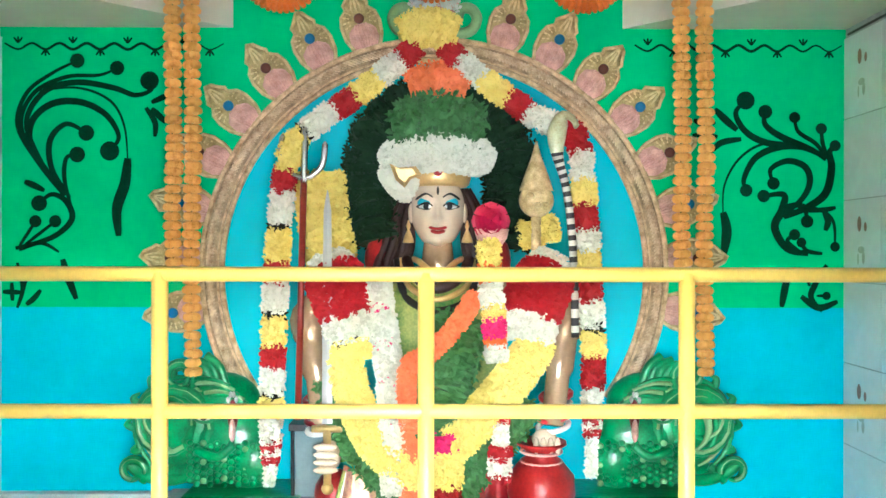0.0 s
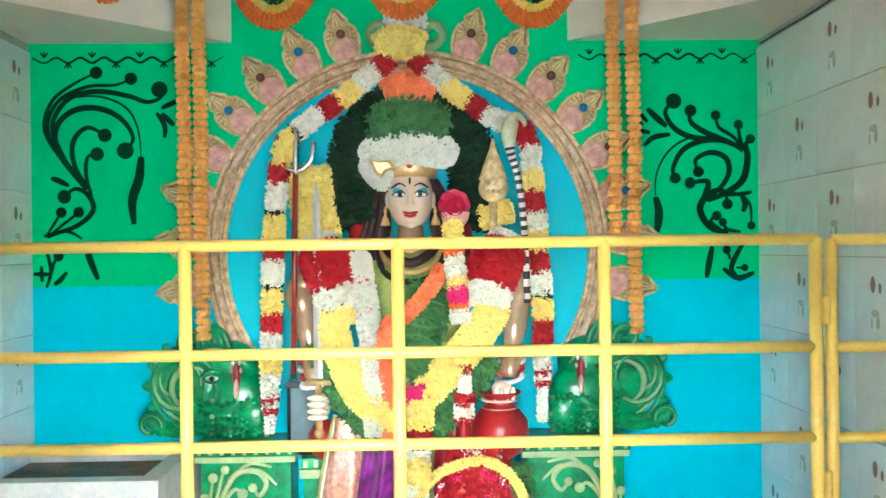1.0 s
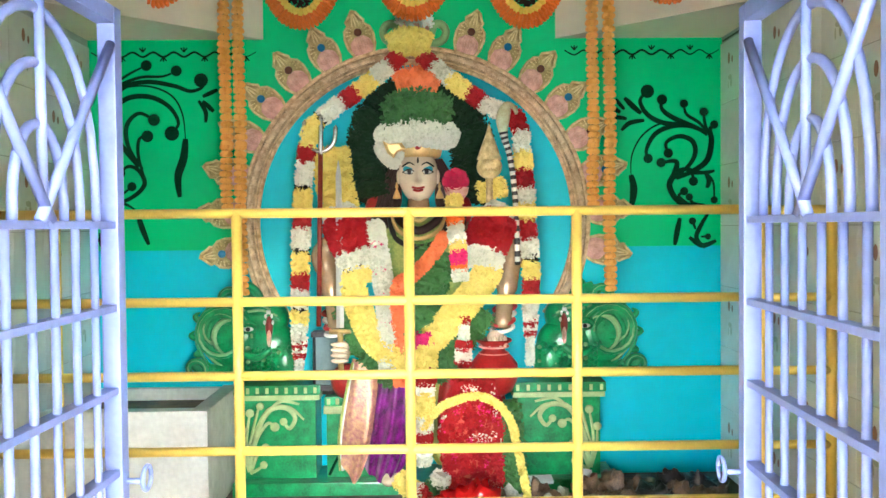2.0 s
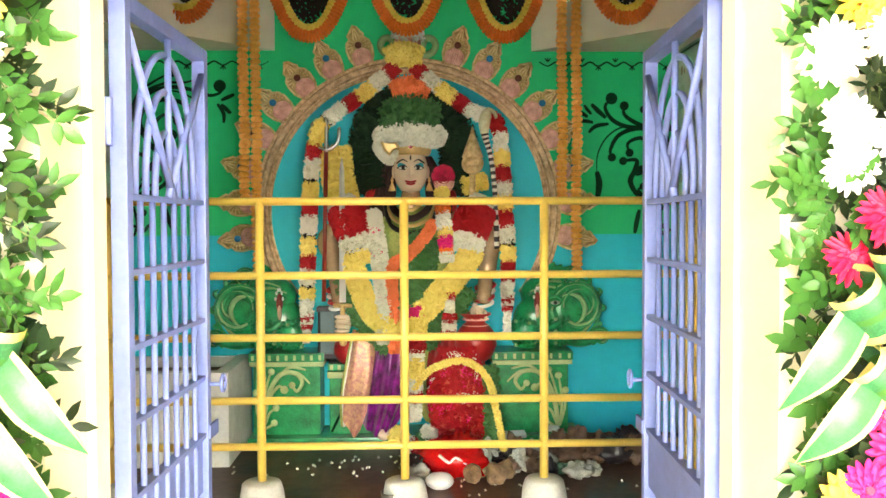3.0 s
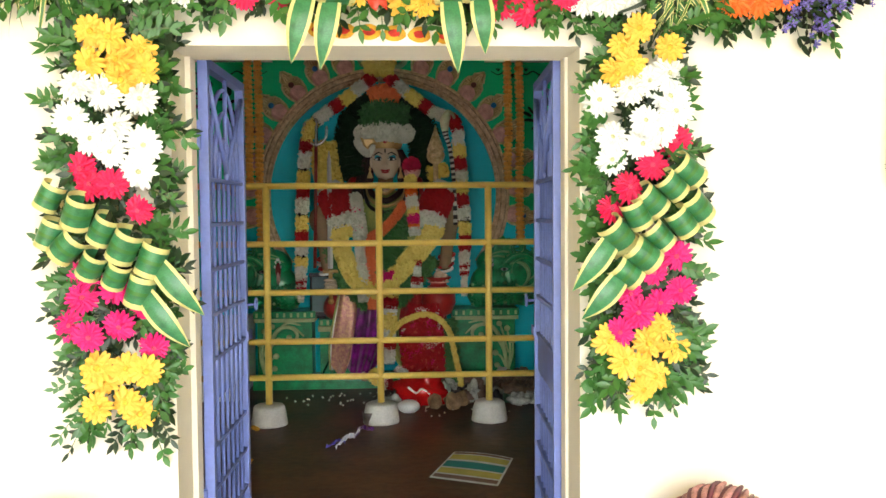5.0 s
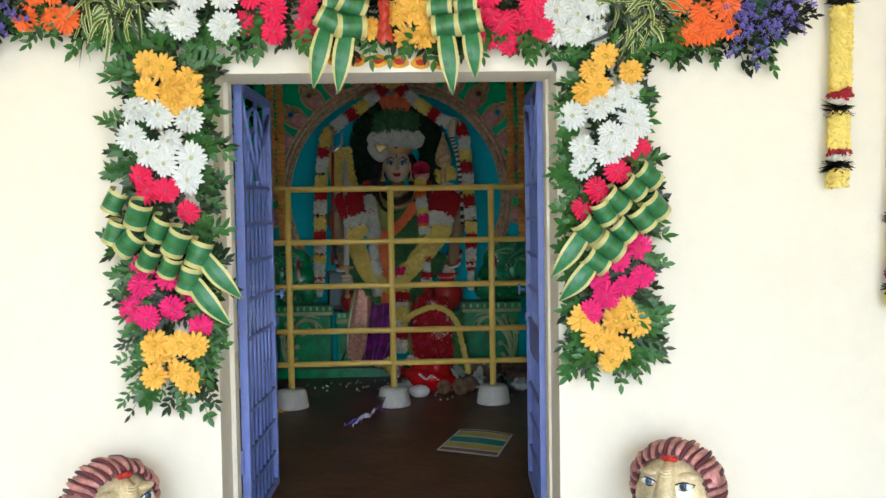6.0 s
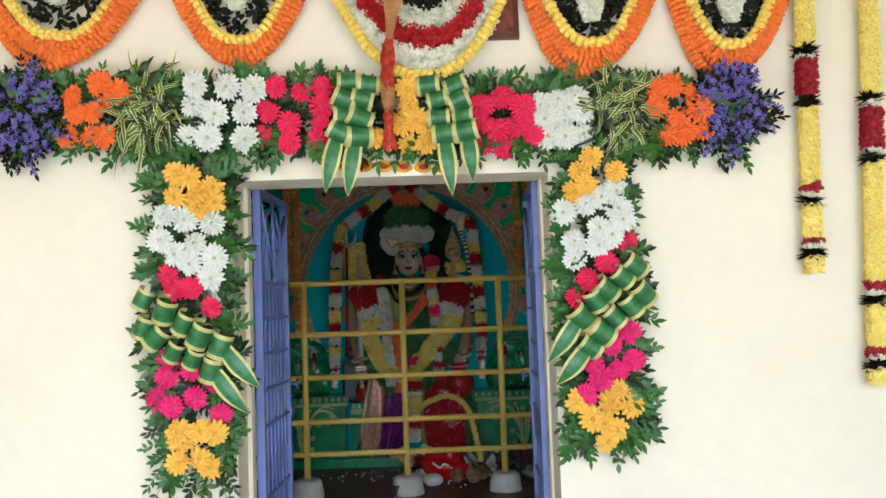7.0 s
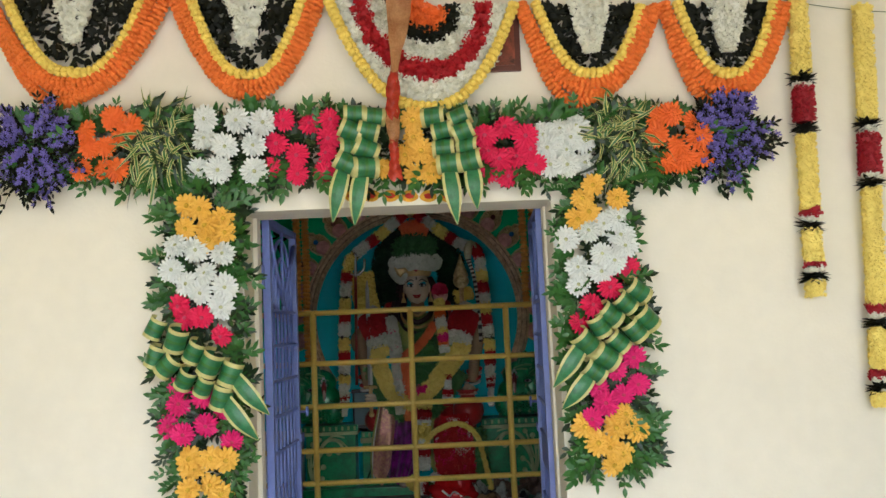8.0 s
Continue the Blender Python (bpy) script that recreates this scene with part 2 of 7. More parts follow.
# the narrow wicket beside it
wicket = thing("railing_wicket", "narrow yellow iron wicket hinged at the end of the railing", "gate")
for z in RAILS:
    bm = bmesh.new()
    tube(bm, [(1.60, FENCE_Y, z - 0.004), (RIGHT - 0.02, FENCE_Y, z - 0.004)], 0.021, 12)
    part("rail", bm, YELLOW, wicket, smooth=True)
for x in (1.595, RIGHT - 0.03):
    bm = bmesh.new()
    tube(bm, [(x, FENCE_Y, 0.02), (x, FENCE_Y, RAILS[0])], 0.023, 12)
    part("post", bm, YELLOW, wicket, smooth=True)
for z in (1.40, 0.75):
    bm = bmesh.new()
    tube(bm, [(1.565, FENCE_Y - 0.02, z - 0.05), (1.565, FENCE_Y - 0.02, z + 0.05)], 0.016, 10)
    part("hinge", bm, YELLOW, wicket, smooth=True)

# ---- the door's two grille leaves, standing open into the room ----
GATE_W, GATE_Z0, GATE_Z1 = 0.64, 0.035, 1.935


def gate_leaf(at, mirror, turn, label):
    """A leaf hinged at the origin and reaching along +y."""
    g = thing("iron_gate_leaf", label, "gate", "gate leaves", at)
    g.rotation_euler = (0, 0, radians(turn))
    g.scale = (1.05, 1.05, 1.05)
    s = -1 if mirror else 1
    for name, y0, y1, z0, z1 in (("stile", 0.0, 0.035, GATE_Z0, GATE_Z1), ("stile", GATE_W - 0.035, GATE_W, GATE_Z0, GATE_Z1), ("top_rail", 0.036, GATE_W - 0.036, GATE_Z1 - 0.035, GATE_Z1), ("bottom_rail", 0.036, GATE_W - 0.036, GATE_Z0, GATE_Z0 + 0.035)):
        bm = bmesh.new()
        box(bm, -0.018, 0.018, y0, y1, z0, z1, 0.003)
        part(name, bm, LILAC, g)
    for z in (1.50, 1.335, 1.17, 1.005, 0.84, 0.52, 0.36, 0.20):
        bm = bmesh.new()
        box(bm, -0.014, 0.014, 0.036, GATE_W - 0.036, z - 0.004, z + 0.010, 0.002)
        part("cross_bar", bm, LILAC, g)
    for k in range(6):
        y = 0.036 + (GATE_W - 0.072) * (k + 1) / 7
        bm = bmesh.new()
        tube(bm, [(0.004, y, GATE_Z0 + 0.03), (0.004, y, 1.50)], 0.008, 8)
        part("upright_bar", bm, LILAC, g, smooth=True)
    bm = bmesh.new()
    box(bm, -0.006, 0.002, 0.038, GATE_W - 0.038, 0.68, 0.84, 0.001)
    part("lock_panel", bm, LILAC, g, "sheet iron panel across the bars")
    # crest of nested arches with crossing straps
    mid = GATE_W / 2
    for r, h in ((0.225, 0.36), (0.155, 0.27), (0.09, 0.17)):
        bm = bmesh.new()
        pts = [(0.0, mid + r * math.cos(radians(a)), 1.50 + h * math.sin(radians(a)) ** 0.8) for a in range(0, 181, 12)]
        tube(bm, pts, 0.009, 8)
        part("crest_arch", bm, LILAC, g, smooth=True)
    for y0, y1 in ((0.036, mid + 0.02), (GATE_W - 0.036, mid - 0.02)):
        bm = bmesh.new()
        tube(bm, [(s * 0.010, y0, 1.86), (s * 0.010, y1, 1.51)], 0.010, 8)
        part("crest_strap", bm, LILAC, g, smooth=True)
    bm = bmesh.new()
    tube(bm, [(s * 0.006, mid, 1.50), (s * 0.006, mid, GATE_Z1 - 0.03)], 0.009, 8)
    part("crest_bar", bm, LILAC, g, smooth=True)
    for z in (1.66, 0.33):
        bm = bmesh.new()
        tube(bm, [(-s * 0.018, -0.014, z - 0.05), (-s * 0.018, -0.014, z + 0.05)], 0.013, 10)
        box(bm, min(-s * 0.012, -s * 0.085), max(-s * 0.012, -s * 0.085), -0.024, -0.016, z - 0.022, z + 0.022, 0.002)
        part("hinge", bm, LILAC, g)
    # hasp and ring
    bm = bmesh.new()
    box(bm, s * 0.02 - 0.004, s * 0.02 + 0.004, GATE_W - 0.03, GATE_W + 0.055, 0.83, 0.87, 0.002)
    part("hasp", bm, LILAC, g)
    bm = bmesh.new()
    ring = [(s * 0.05, GATE_W + 0.01 + 0.024 * math.cos(radians(a)), 0.985 + 0.024 * math.sin(radians(a))) for a in range(0, 361, 20)]
    tube(bm, ring, 0.005, 8)
    tube(bm, [(s * 0.014, GATE_W - 0.01, 0.985), (s * 0.05, GATE_W - 0.012, 0.985)], 0.006, 8)
    part("latch_ring", bm, LILAC, g, smooth=True)
    return g


gate_leaf((-0.628, 0.31, 0.03), False, -1.8, "lilac enamelled iron grille leaf, standing open beside the white tub")
gate_leaf((0.712, 0.31, 0.03), True, -2.8, "lilac enamelled iron grille leaf, standing open with its hasp hanging free")
# ---- flowers and leaves on the front wall ----
def petal_mat(name, color, second, rough=0.55):
    return material(name, color, rough, vary=0.1, scale=25, other=second, island=0.5, translucent=0.25)


P_YELLOW = petal_mat("yellow_petals", (0.86, 0.53, 0.075), (0.70, 0.34, 0.02))
P_WHITE = petal_mat("white_petals", (0.78, 0.80, 0.77), (0.52, 0.57, 0.54))
P_RED = petal_mat("crimson_petals", (0.78, 0.012, 0.10), (0.48, 0.003, 0.042))
P_MAGENTA = petal_mat("magenta_petals", (0.78, 0.014, 0.20), (0.50, 0.004, 0.10))
P_ORANGE = petal_mat("orange_petals", (0.88, 0.19, 0.025), (0.60, 0.07, 0.01))
P_PURPLE = petal_mat("violet_petals", (0.16, 0.13, 0.46), (0.035, 0.027, 0.15))
P_DARKRED = petal_mat("dark_red_petals", (0.35, 0.008, 0.02), (0.16, 0.003, 0.01))
P_RED2 = petal_mat("red_rose_petals", (0.46, 0.008, 0.016), (0.24, 0.003, 0.007))
P_JASMINE = petal_mat("jasmine_petals", (0.80, 0.80, 0.70), (0.42, 0.45, 0.32))
HEART_Y = material("yellow_heart", (0.80, 0.50, 0.04), 0.8, vary=0.2, scale=60, bump=0.6, bump_scale=200)
HEART_R = material("crimson_heart", (0.62, 0.06, 0.14), 0.8, vary=0.2, scale=60, bump=0.6, bump_scale=200)
HEART_W = material("pale_heart", (0.60, 0.62, 0.34), 0.8, vary=0.2, scale=60, bump=0.6, bump_scale=200)
LEAF = material("leaf_green", (0.038, 0.128, 0.023), 0.4, vary=0.2, scale=20, other=(0.003, 0.014, 0.004), island=0.8, translucent=0.12)
# Dark copy of the leaf colour, standing in for shade inside the foliage.
LEAF_SHADED = material("shaded_leaf", (0.010, 0.028, 0.008), 0.45, vary=0.2, scale=20, other=(0.002, 0.006, 0.002), island=0.8)
LEAF_DARK = material("dark_leaf", (0.010, 0.011, 0.007), 0.55, vary=0.2, scale=20, other=(0.003, 0.004, 0.002), island=0.6, specular=0.12)
BLADE_GREEN = material("blade_green", (0.045, 0.20, 0.075), 0.36, vary=0.25, scale=26, other=(0.010, 0.075, 0.028))
BLADE_CREAM = material("blade_cream", (0.66, 0.62, 0.25), 0.42, vary=0.12, scale=22, translucent=0.2)
STEM = material("stem", (0.09, 0.14, 0.04), 0.6, vary=0.2)


class Soup:
    """Collects many small faces for one mesh."""

    def __init__(self):
        self.v, self.f, self.m = [], [], []

    def face(self, pts, mat=0):
        n = len(self.v)
        self.v.extend(tuple(p) for p in pts)
        self.f.append(tuple(range(n, n + len(pts))))
        self.m.append(mat)

    def grid(self, rows, mats=None):
        """rows of points, joined into quads; mats gives one material for each step along a row."""
        n, w = len(self.v), len(rows[0])
        for r in rows:
            self.v.extend(tuple(p) for p in r)
        for i in range(len(rows) - 1):
            for k in range(w - 1):
                a = n + i * w + k
                self.f.append((a, a + 1, a + w + 1, a + w))
                self.m.append(mats[k] if mats else 0)

    def mesh(self, name, mats, smooth=True):
        data = bpy.data.meshes.new(name)
        data.from_pydata(self.v, [], self.f)
        for m in mats:
            data.materials.append(m)
        data.polygons.foreach_set("material_index", self.m)
        data.polygons.foreach_set("use_smooth", [smooth] * len(self.f))
        data.update()
        return data


def part_of(name, data, parent, m=None, label=""):
    ob = new(name, data)
    ob.parent = parent
    if m is not None:
        ob.matrix_basis = m
    return tagged(ob, label)


rng = random.Random(7)


def gerbera_mesh(name, petal, heart, r, rings, seed, heart_size=0.24):
    """A daisy-like blossom in the xz plane that faces -y."""
    s, g = Soup(), random.Random(seed)
    for ring, (count, reach, lift, width) in enumerate(rings):
        for k in range(count):
            a = 2 * math.pi * (k + 0.5 * ring + g.uniform(-0.2, 0.2)) / count
            length, droop = r * reach * g.uniform(0.9, 1.06), g.uniform(-0.1, 0.16) * r
            out, side = Vector((math.cos(a), 0, math.sin(a))), Vector((-math.sin(a), 0, math.cos(a)))
            w = r * width * g.uniform(0.85, 1.15)
            rows = []
            for u, ww, h in ((0.12, 0.35, 0.0), (0.5, 1.0, 1.0), (0.85, 0.85, 0.75), (1.0, 0.3, 0.4)):
                mid = out * length * u + Vector((0, -1, 0)) * (lift * r * h - droop * u * u - 0.004)
                rows.append([mid - side * w * ww, mid + Vector((0, 0.006, 0)), mid + side * w * ww])
            s.grid(rows)
    n = 10
    top = (0, -0.22 * r, 0)
    for k in range(n):
        a, b = 2 * math.pi * k / n, 2 * math.pi * (k + 1) / n
        hr = r * heart_size
        p, q = (hr * math.cos(a), -0.1 * r, hr * math.sin(a)), (hr * math.cos(b), -0.1 * r, hr * math.sin(b))
        p2, q2 = (0.6 * p[0], -0.2 * r, 0.6 * p[2]), (0.6 * q[0], -0.2 * r, 0.6 * q[2])
        s.face([p, q, q2, p2], 1)
        s.face([p2, q2, top], 1)
    return s.mesh(name, [petal, heart])


SINGLE = [(15, 1.0, 0.08, 0.17), (13, 0.78, 0.20, 0.16), (9, 0.48, 0.32, 0.13)]
DENSE = [(19, 1.0, 0.05, 0.135), (17, 0.82, 0.18, 0.13), (13, 0.58, 0.30, 0.12), (9, 0.36, 0.36, 0.09)]
BLOSSOM = {}
for key, petal, heart, r, rings, hs in (("yellow", P_YELLOW, HEART_Y, 0.062, SINGLE, 0.2), ("white", P_WHITE, HEART_W, 0.066, DENSE, 0.15), ("crimson", P_RED, HEART_R, 0.06, DENSE, 0.22),
                                        ("magenta", P_MAGENTA, HEART_R, 0.06, DENSE, 0.2), ("orange", P_ORANGE, P_ORANGE, 0.062, DENSE, 0.2)):
    BLOSSOM[key] = [gerbera_mesh(key + "_blossom", petal, heart, r, rings, 11 * i + len(key), hs) for i in range(3)]


def blossoms(parent, key, places, depth=-0.105):
    for x, z in places:
        tip = Euler((rng.uniform(-0.35, 0.35), rng.uniform(0, 6.28), rng.uniform(-0.35, 0.35)))
        m = Matrix.Translation((x, depth + rng.uniform(-0.025, 0.02), z)) @ Euler((tip.x, 0, tip.z)).to_matrix().to_4x4() @ Euler((0, tip.y, 0)).to_matrix().to_4x4()
        m = m @ Matrix.Scale(rng.uniform(0.80, 0.98), 4)
        part_of(key + "_blossom", rng.choice(BLOSSOM[key]), parent, m)


def leaflet(s, base, d, n, length, width, mat=0):
    """A pointed leaf from base along d, with its face towards n."""
    side = d.cross(n).normalized()
    sag = n * length * rng.uniform(-0.15, 0.1)
    rows = []
    for u, w in ((0, 0.12), (0.3, 0.85), (0.62, 0.8), (1.0, 0.04)):
        mid = base + d * length * u + sag * u * u
        rows.append([mid - side * width * w, mid - n * width * 0.25 * w, mid + side * width * w])
    s.grid(rows, [mat, mat])


def sprig(s, base, d, length, leaf, pairs, mat=0, slim=0.24):
    n = Vector((rng.uniform(-0.5, 0.5), -1, rng.uniform(-0.2, 0.6))).normalized()
    d = d.normalized()
    side = d.cross(n).normalized()
    for k in range(pairs):
        u = (k + 0.6) / pairs
        p = base + d * length * u + Vector((0, 0, -0.25 * length * u * u))
        for sgn in (-1, 1):
            way = (d * 0.7 + side * sgn * rng.uniform(0.6, 1.0) + n * rng.uniform(-0.1, 0.45)).normalized()
            leaflet(s, p, way, n, leaf * rng.uniform(0.7, 1.15), leaf * slim, mat)
    leaflet(s, base + d * length + Vector((0, 0, -0.25 * length)), d, n, leaf, leaf * slim, mat)
    q = base + d * length * 0.55 + Vector((0, 0, -0.08 * length))
    for a, b in ((base, q), (q, base + d * length + Vector((0, 0, -0.25 * length)))):
        s.face([a - side * 0.0015, a + side * 0.0015, b + side * 0.0015, b - side * 0.0015], 1)


def foliage(parent, spots, name="foliage", mats=(LEAF, STEM, LEAF_SHADED)):
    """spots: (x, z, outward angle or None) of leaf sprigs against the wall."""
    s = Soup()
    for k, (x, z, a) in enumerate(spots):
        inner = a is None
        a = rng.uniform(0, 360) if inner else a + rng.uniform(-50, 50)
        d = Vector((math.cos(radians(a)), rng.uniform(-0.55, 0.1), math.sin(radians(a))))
        # Inner sprigs take the dark copy: shade between blossoms is in their colour.
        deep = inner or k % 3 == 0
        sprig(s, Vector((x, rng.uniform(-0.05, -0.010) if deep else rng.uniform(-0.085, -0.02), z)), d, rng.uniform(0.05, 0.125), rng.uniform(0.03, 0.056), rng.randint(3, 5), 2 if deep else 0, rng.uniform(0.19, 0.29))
    ob = part_of(name, s.mesh(name, mats), parent)
    return tagged(ob, "leafy green sprigs", kind="stuff")


def band_spots(x0, z0, x1, z1, half, count):
    """Sprig places along a band from one end to the other, pointing outward at its rims."""
    a, b = Vector((x0, 0, z0)), Vector((x1, 0, z1))
    d = (b - a).normalized()
    side = Vector((-d.z, 0, d.x))
    spots = []
    for k in range(count):
        u, w = rng.uniform(-0.02, 1.02), rng.uniform(-1, 1)
        p = a + (b - a) * u + side * half * w
        out = side * w + d * (2.0 * (u - 0.5) if abs(u - 0.5) > 0.44 else 0) + Vector((0, 0, -0.15))
        spots.append((p.x, p.z, math.degrees(math.atan2(out.z, out.x)) if abs(w) > 0.35 or abs(u - 0.5) > 0.44 else None))
    return spots


def leaf_loop(width, r):
    """A striped leaf bent into a loop; its axis is x, its belly faces -y."""
    s, mats = Soup(), [1, 0, 0, 2, 0, 0, 1]
    cuts = [-0.5, -0.33, -0.28, -0.06, 0.06, 0.28, 0.33, 0.5]
    rows = []
    for k in range(11):
        a = radians(-95 + 255 * k / 10)
        swell = 1.0
        rows.append([(width * c, -1.15 * r * swell * math.cos(a) * (1 - 0.12 * abs(c)), 0.98 * r * math.sin(a)) for c in cuts])
    s.grid(rows, mats)
    return s.mesh("leaf_loop", [BLADE_GREEN, BLADE_CREAM, LEAF])


def leaf_blade(length, width):
    """A long striped leaf from the origin along -z, bent a little forward."""
    s, mats = Soup(), [1, 0, 0, 0, 0, 1]
    cuts = [-0.5, -0.34, -0.15, 0, 0.15, 0.34, 0.5]
    rows = []
    for k in range(11):
        u = k / 10
        w = width * (0.75 + 0.35 * math.sin(math.pi * min(1, u * 1.25)) if u < 0.45 else 1.1 * (1 - ((u - 0.45) / 0.55) ** 1.7)) + 0.002
        bow = -0.035 * math.sin(math.pi * u)
        rows.append([(w * c, bow + 0.10 * w * abs(c) * 2 - 0.1 * w, -length * u) for c in cuts])
    s.grid(rows, mats)
    return s.mesh("leaf_blade", [BLADE_GREEN, BLADE_CREAM])


LOOP, BLADE = leaf_loop(0.100, 0.043), leaf_blade(0.26, 0.066)


def leaf_fan(parent, start, end, count, tail, grow=0.0):
    """A row of leaf loops from start to end on the wall, ending in a long blade that points to tail."""
    a, b = Vector((start[0], 0, start[1])), Vector((end[0], 0, end[1]))
    d = (b - a).normalized()
    lean = math.degrees(math.atan2(d.x, -d.z))
    for k in range(count):
        p = a + (b - a) * (k / max(1, count - 1))
        plane = Matrix.Rotation(radians(-lean + rng.uniform(-16, 16)), 4, "Y")
        tip = rng.uniform(6, 20) * (-1 if plane[2][0] > 0 else 1)
        turn = plane @ Matrix.Rotation(radians(tip), 4, "Z") @ Matrix.Rotation(radians(rng.uniform(-8, 24)), 4, "X")
        m = Matrix.Translation((p.x + rng.uniform(-0.012, 0.012), -0.115 - 0.018 * (k % 2) + rng.uniform(-0.010, 0.010), p.z + rng.uniform(-0.01, 0.01))) @ turn @ Matrix.Scale(rng.uniform(0.86, 1.1) * (1 - 0.05 * k * grow), 4)
        part_of("leaf_loop", LOOP, parent, m)
    t = Vector((tail[0], 0, tail[1])) - b
    m = Matrix.Translation((b.x, -0.125, b.z)) @ Euler((radians(4), radians(-math.degrees(math.atan2(t.x, -t.z))), 0)).to_matrix().to_4x4() @ Matrix.Diagonal((1, 1, t.length / 0.26, 1))
    part_of("leaf_blade", BLADE, parent, m)


before_wall = set(scene.collection.objects)
# the column beside the door, twice, and the band over it
L_YEL = [(-0.64, 1.93), (-0.58, 1.91), (-0.49, 1.87), (-0.64, 1.83), (-0.56, 1.84), (-0.48, 1.81), (-0.55, 1.78)]
L_WHI = [(-0.68, 1.76), (-0.6, 1.74), (-0.49, 1.72), (-0.7, 1.66), (-0.64, 1.6), (-0.56, 1.64), (-0.48, 1.58), (-0.58, 1.56), (-0.5, 1.5)]
L_RED = [(-0.68, 1.51), (-0.65, 1.46), (-0.58, 1.46), (-0.5, 1.38)]
L_MAG = [(-0.69, 1.17), (-0.68, 1.11), (-0.58, 1.14), (-0.73, 1.02), (-0.66, 0.99), (-0.57, 1.02), (-0.5, 1.08), (-0.47, 0.95)]
L_YLO = [(-0.64, 0.89), (-0.63, 0.85), (-0.55, 0.89), (-0.49, 0.88), (-0.64, 0.77), (-0.56, 0.78), (-0.52, 0.74)]
R_YEL = [(1.06, 1.94), (1.02, 1.89), (1.16, 1.88), (1.04, 1.83), (0.99, 1.8)]
R_WHI = [(0.94, 1.72), (1.03, 1.75), (1.1, 1.78), (1.16, 1.8), (1.18, 1.68), (1.08, 1.65), (1.13, 1.62), (0.98, 1.6), (1.08, 1.58), (0.98, 1.53), (1.17, 1.73)]
R_RED = [(1.19, 1.59), (1.11, 1.51), (1.03, 1.44), (0.98, 1.37)]
R_MAG = [(1.19, 1.22), (1.11, 1.17), (1.2, 1.11), (1.04, 1.1), (1.14, 1.07), (1.06, 1.04), (1.0, 0.98)]
R_YLO = [(1.14, 0.99), (1.1, 0.94), (1.18, 0.93), (0.97, 0.95), (1.02, 0.88), (1.12, 0.83), (1.07, 0.86), (1.08, 0.79)]
T_ORL = [(-1.05, 2.26), (-0.94, 2.31), (-0.86, 2.27), (-1.04, 2.19), (-0.9, 2.24), (-1.08, 2.1), (-0.99, 2.1), (-0.92, 2.09), (-0.97, 2.19)]
T_WHL = [(-0.55, 2.29), (-0.42, 2.28), (-0.31, 2.27), (-0.56, 2.21), (-0.47, 2.17), (-0.35, 2.17), (-0.59, 2.08), (-0.5, 2.07), (-0.35, 2.06)]
T_PKL = [(-0.22, 2.27), (-0.12, 2.26), (-0.03, 2.27), (-0.26, 2.18), (-0.04, 2.19), (-0.17, 2.12), (-0.05, 2.13), (-0.28, 2.08), (-0.17, 2.04), (-0.06, 2.05)]
T_YEC = [(0.32, 2.25), (0.32, 2.18), (0.35, 2.12), (0.4, 2.06), (0.32, 2.02), (0.18, 2.05), (0.28, 2.1), (0.38, 2.02)]
T_PKR = [(0.62, 2.17), (0.71, 2.21), (0.79, 2.16), (0.63, 2.1), (0.81, 2.11), (0.68, 2.07), (0.75, 2.08), (0.83, 2.04), (0.62, 2.02), (0.71, 2.0)]
T_WHR = [(0.87, 2.17), (0.94, 2.19), (1.01, 2.2), (0.88, 2.11), (0.96, 2.1), (1.04, 2.14), (0.89, 2.04), (0.96, 2.03), (1.04, 2.04), (0.98, 2.15)]
T_ORR = [(1.41, 2.23), (1.51, 2.2), (1.35, 2.15), (1.44, 2.1), (1.52, 2.13), (1.38, 2.03), (1.45, 2.03), (1.53, 2.05), (1.35, 2.22)]

left_column = thing("flower_column", "upright garland of yellow, white and pink daisies with striped leaves", "garland", "door flower columns")
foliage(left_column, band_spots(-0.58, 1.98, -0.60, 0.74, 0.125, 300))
for key, places in (("yellow", L_YEL), ("white", L_WHI), ("crimson", L_RED), ("magenta", L_MAG), ("yellow", L_YLO)):
    blossoms(left_column, key, places)
leaf_fan(left_column, (-0.76, 1.42), (-0.46, 1.23), 5, (-0.31, 1.05))
leaf_fan(left_column, (-0.77, 1.31), (-0.50, 1.14), 5, (-0.355, 0.95))

right_column = thing("flower_column", "upright garland of daisies with striped leaf loops beside the door", "garland", "door flower columns")
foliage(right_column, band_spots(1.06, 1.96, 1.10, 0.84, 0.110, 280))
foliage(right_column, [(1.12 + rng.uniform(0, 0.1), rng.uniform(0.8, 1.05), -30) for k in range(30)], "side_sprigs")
for key, places in (("yellow", R_YEL), ("white", R_WHI), ("crimson", R_RED), ("magenta", R_MAG), ("yellow", R_YLO)):
    blossoms(right_column, key, places)
leaf_fan(right_column, (1.22, 1.50), (0.99, 1.30), 5, (0.85, 1.11))
leaf_fan(right_column, (1.25, 1.38), (1.02, 1.18), 5, (0.88, 1.02))

top_band = thing("flower_lintel", "broad flower garland of orange, white, crimson and yellow daisies over the door", "garland")
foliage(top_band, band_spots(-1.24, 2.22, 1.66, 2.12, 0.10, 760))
for key, places in (("orange", T_ORL), ("white", T_WHL), ("crimson", T_PKL), ("yellow", T_YEC), ("crimson", T_PKR), ("white", T_WHR), ("orange", T_ORR)):
    blossoms(top_band, key, places)
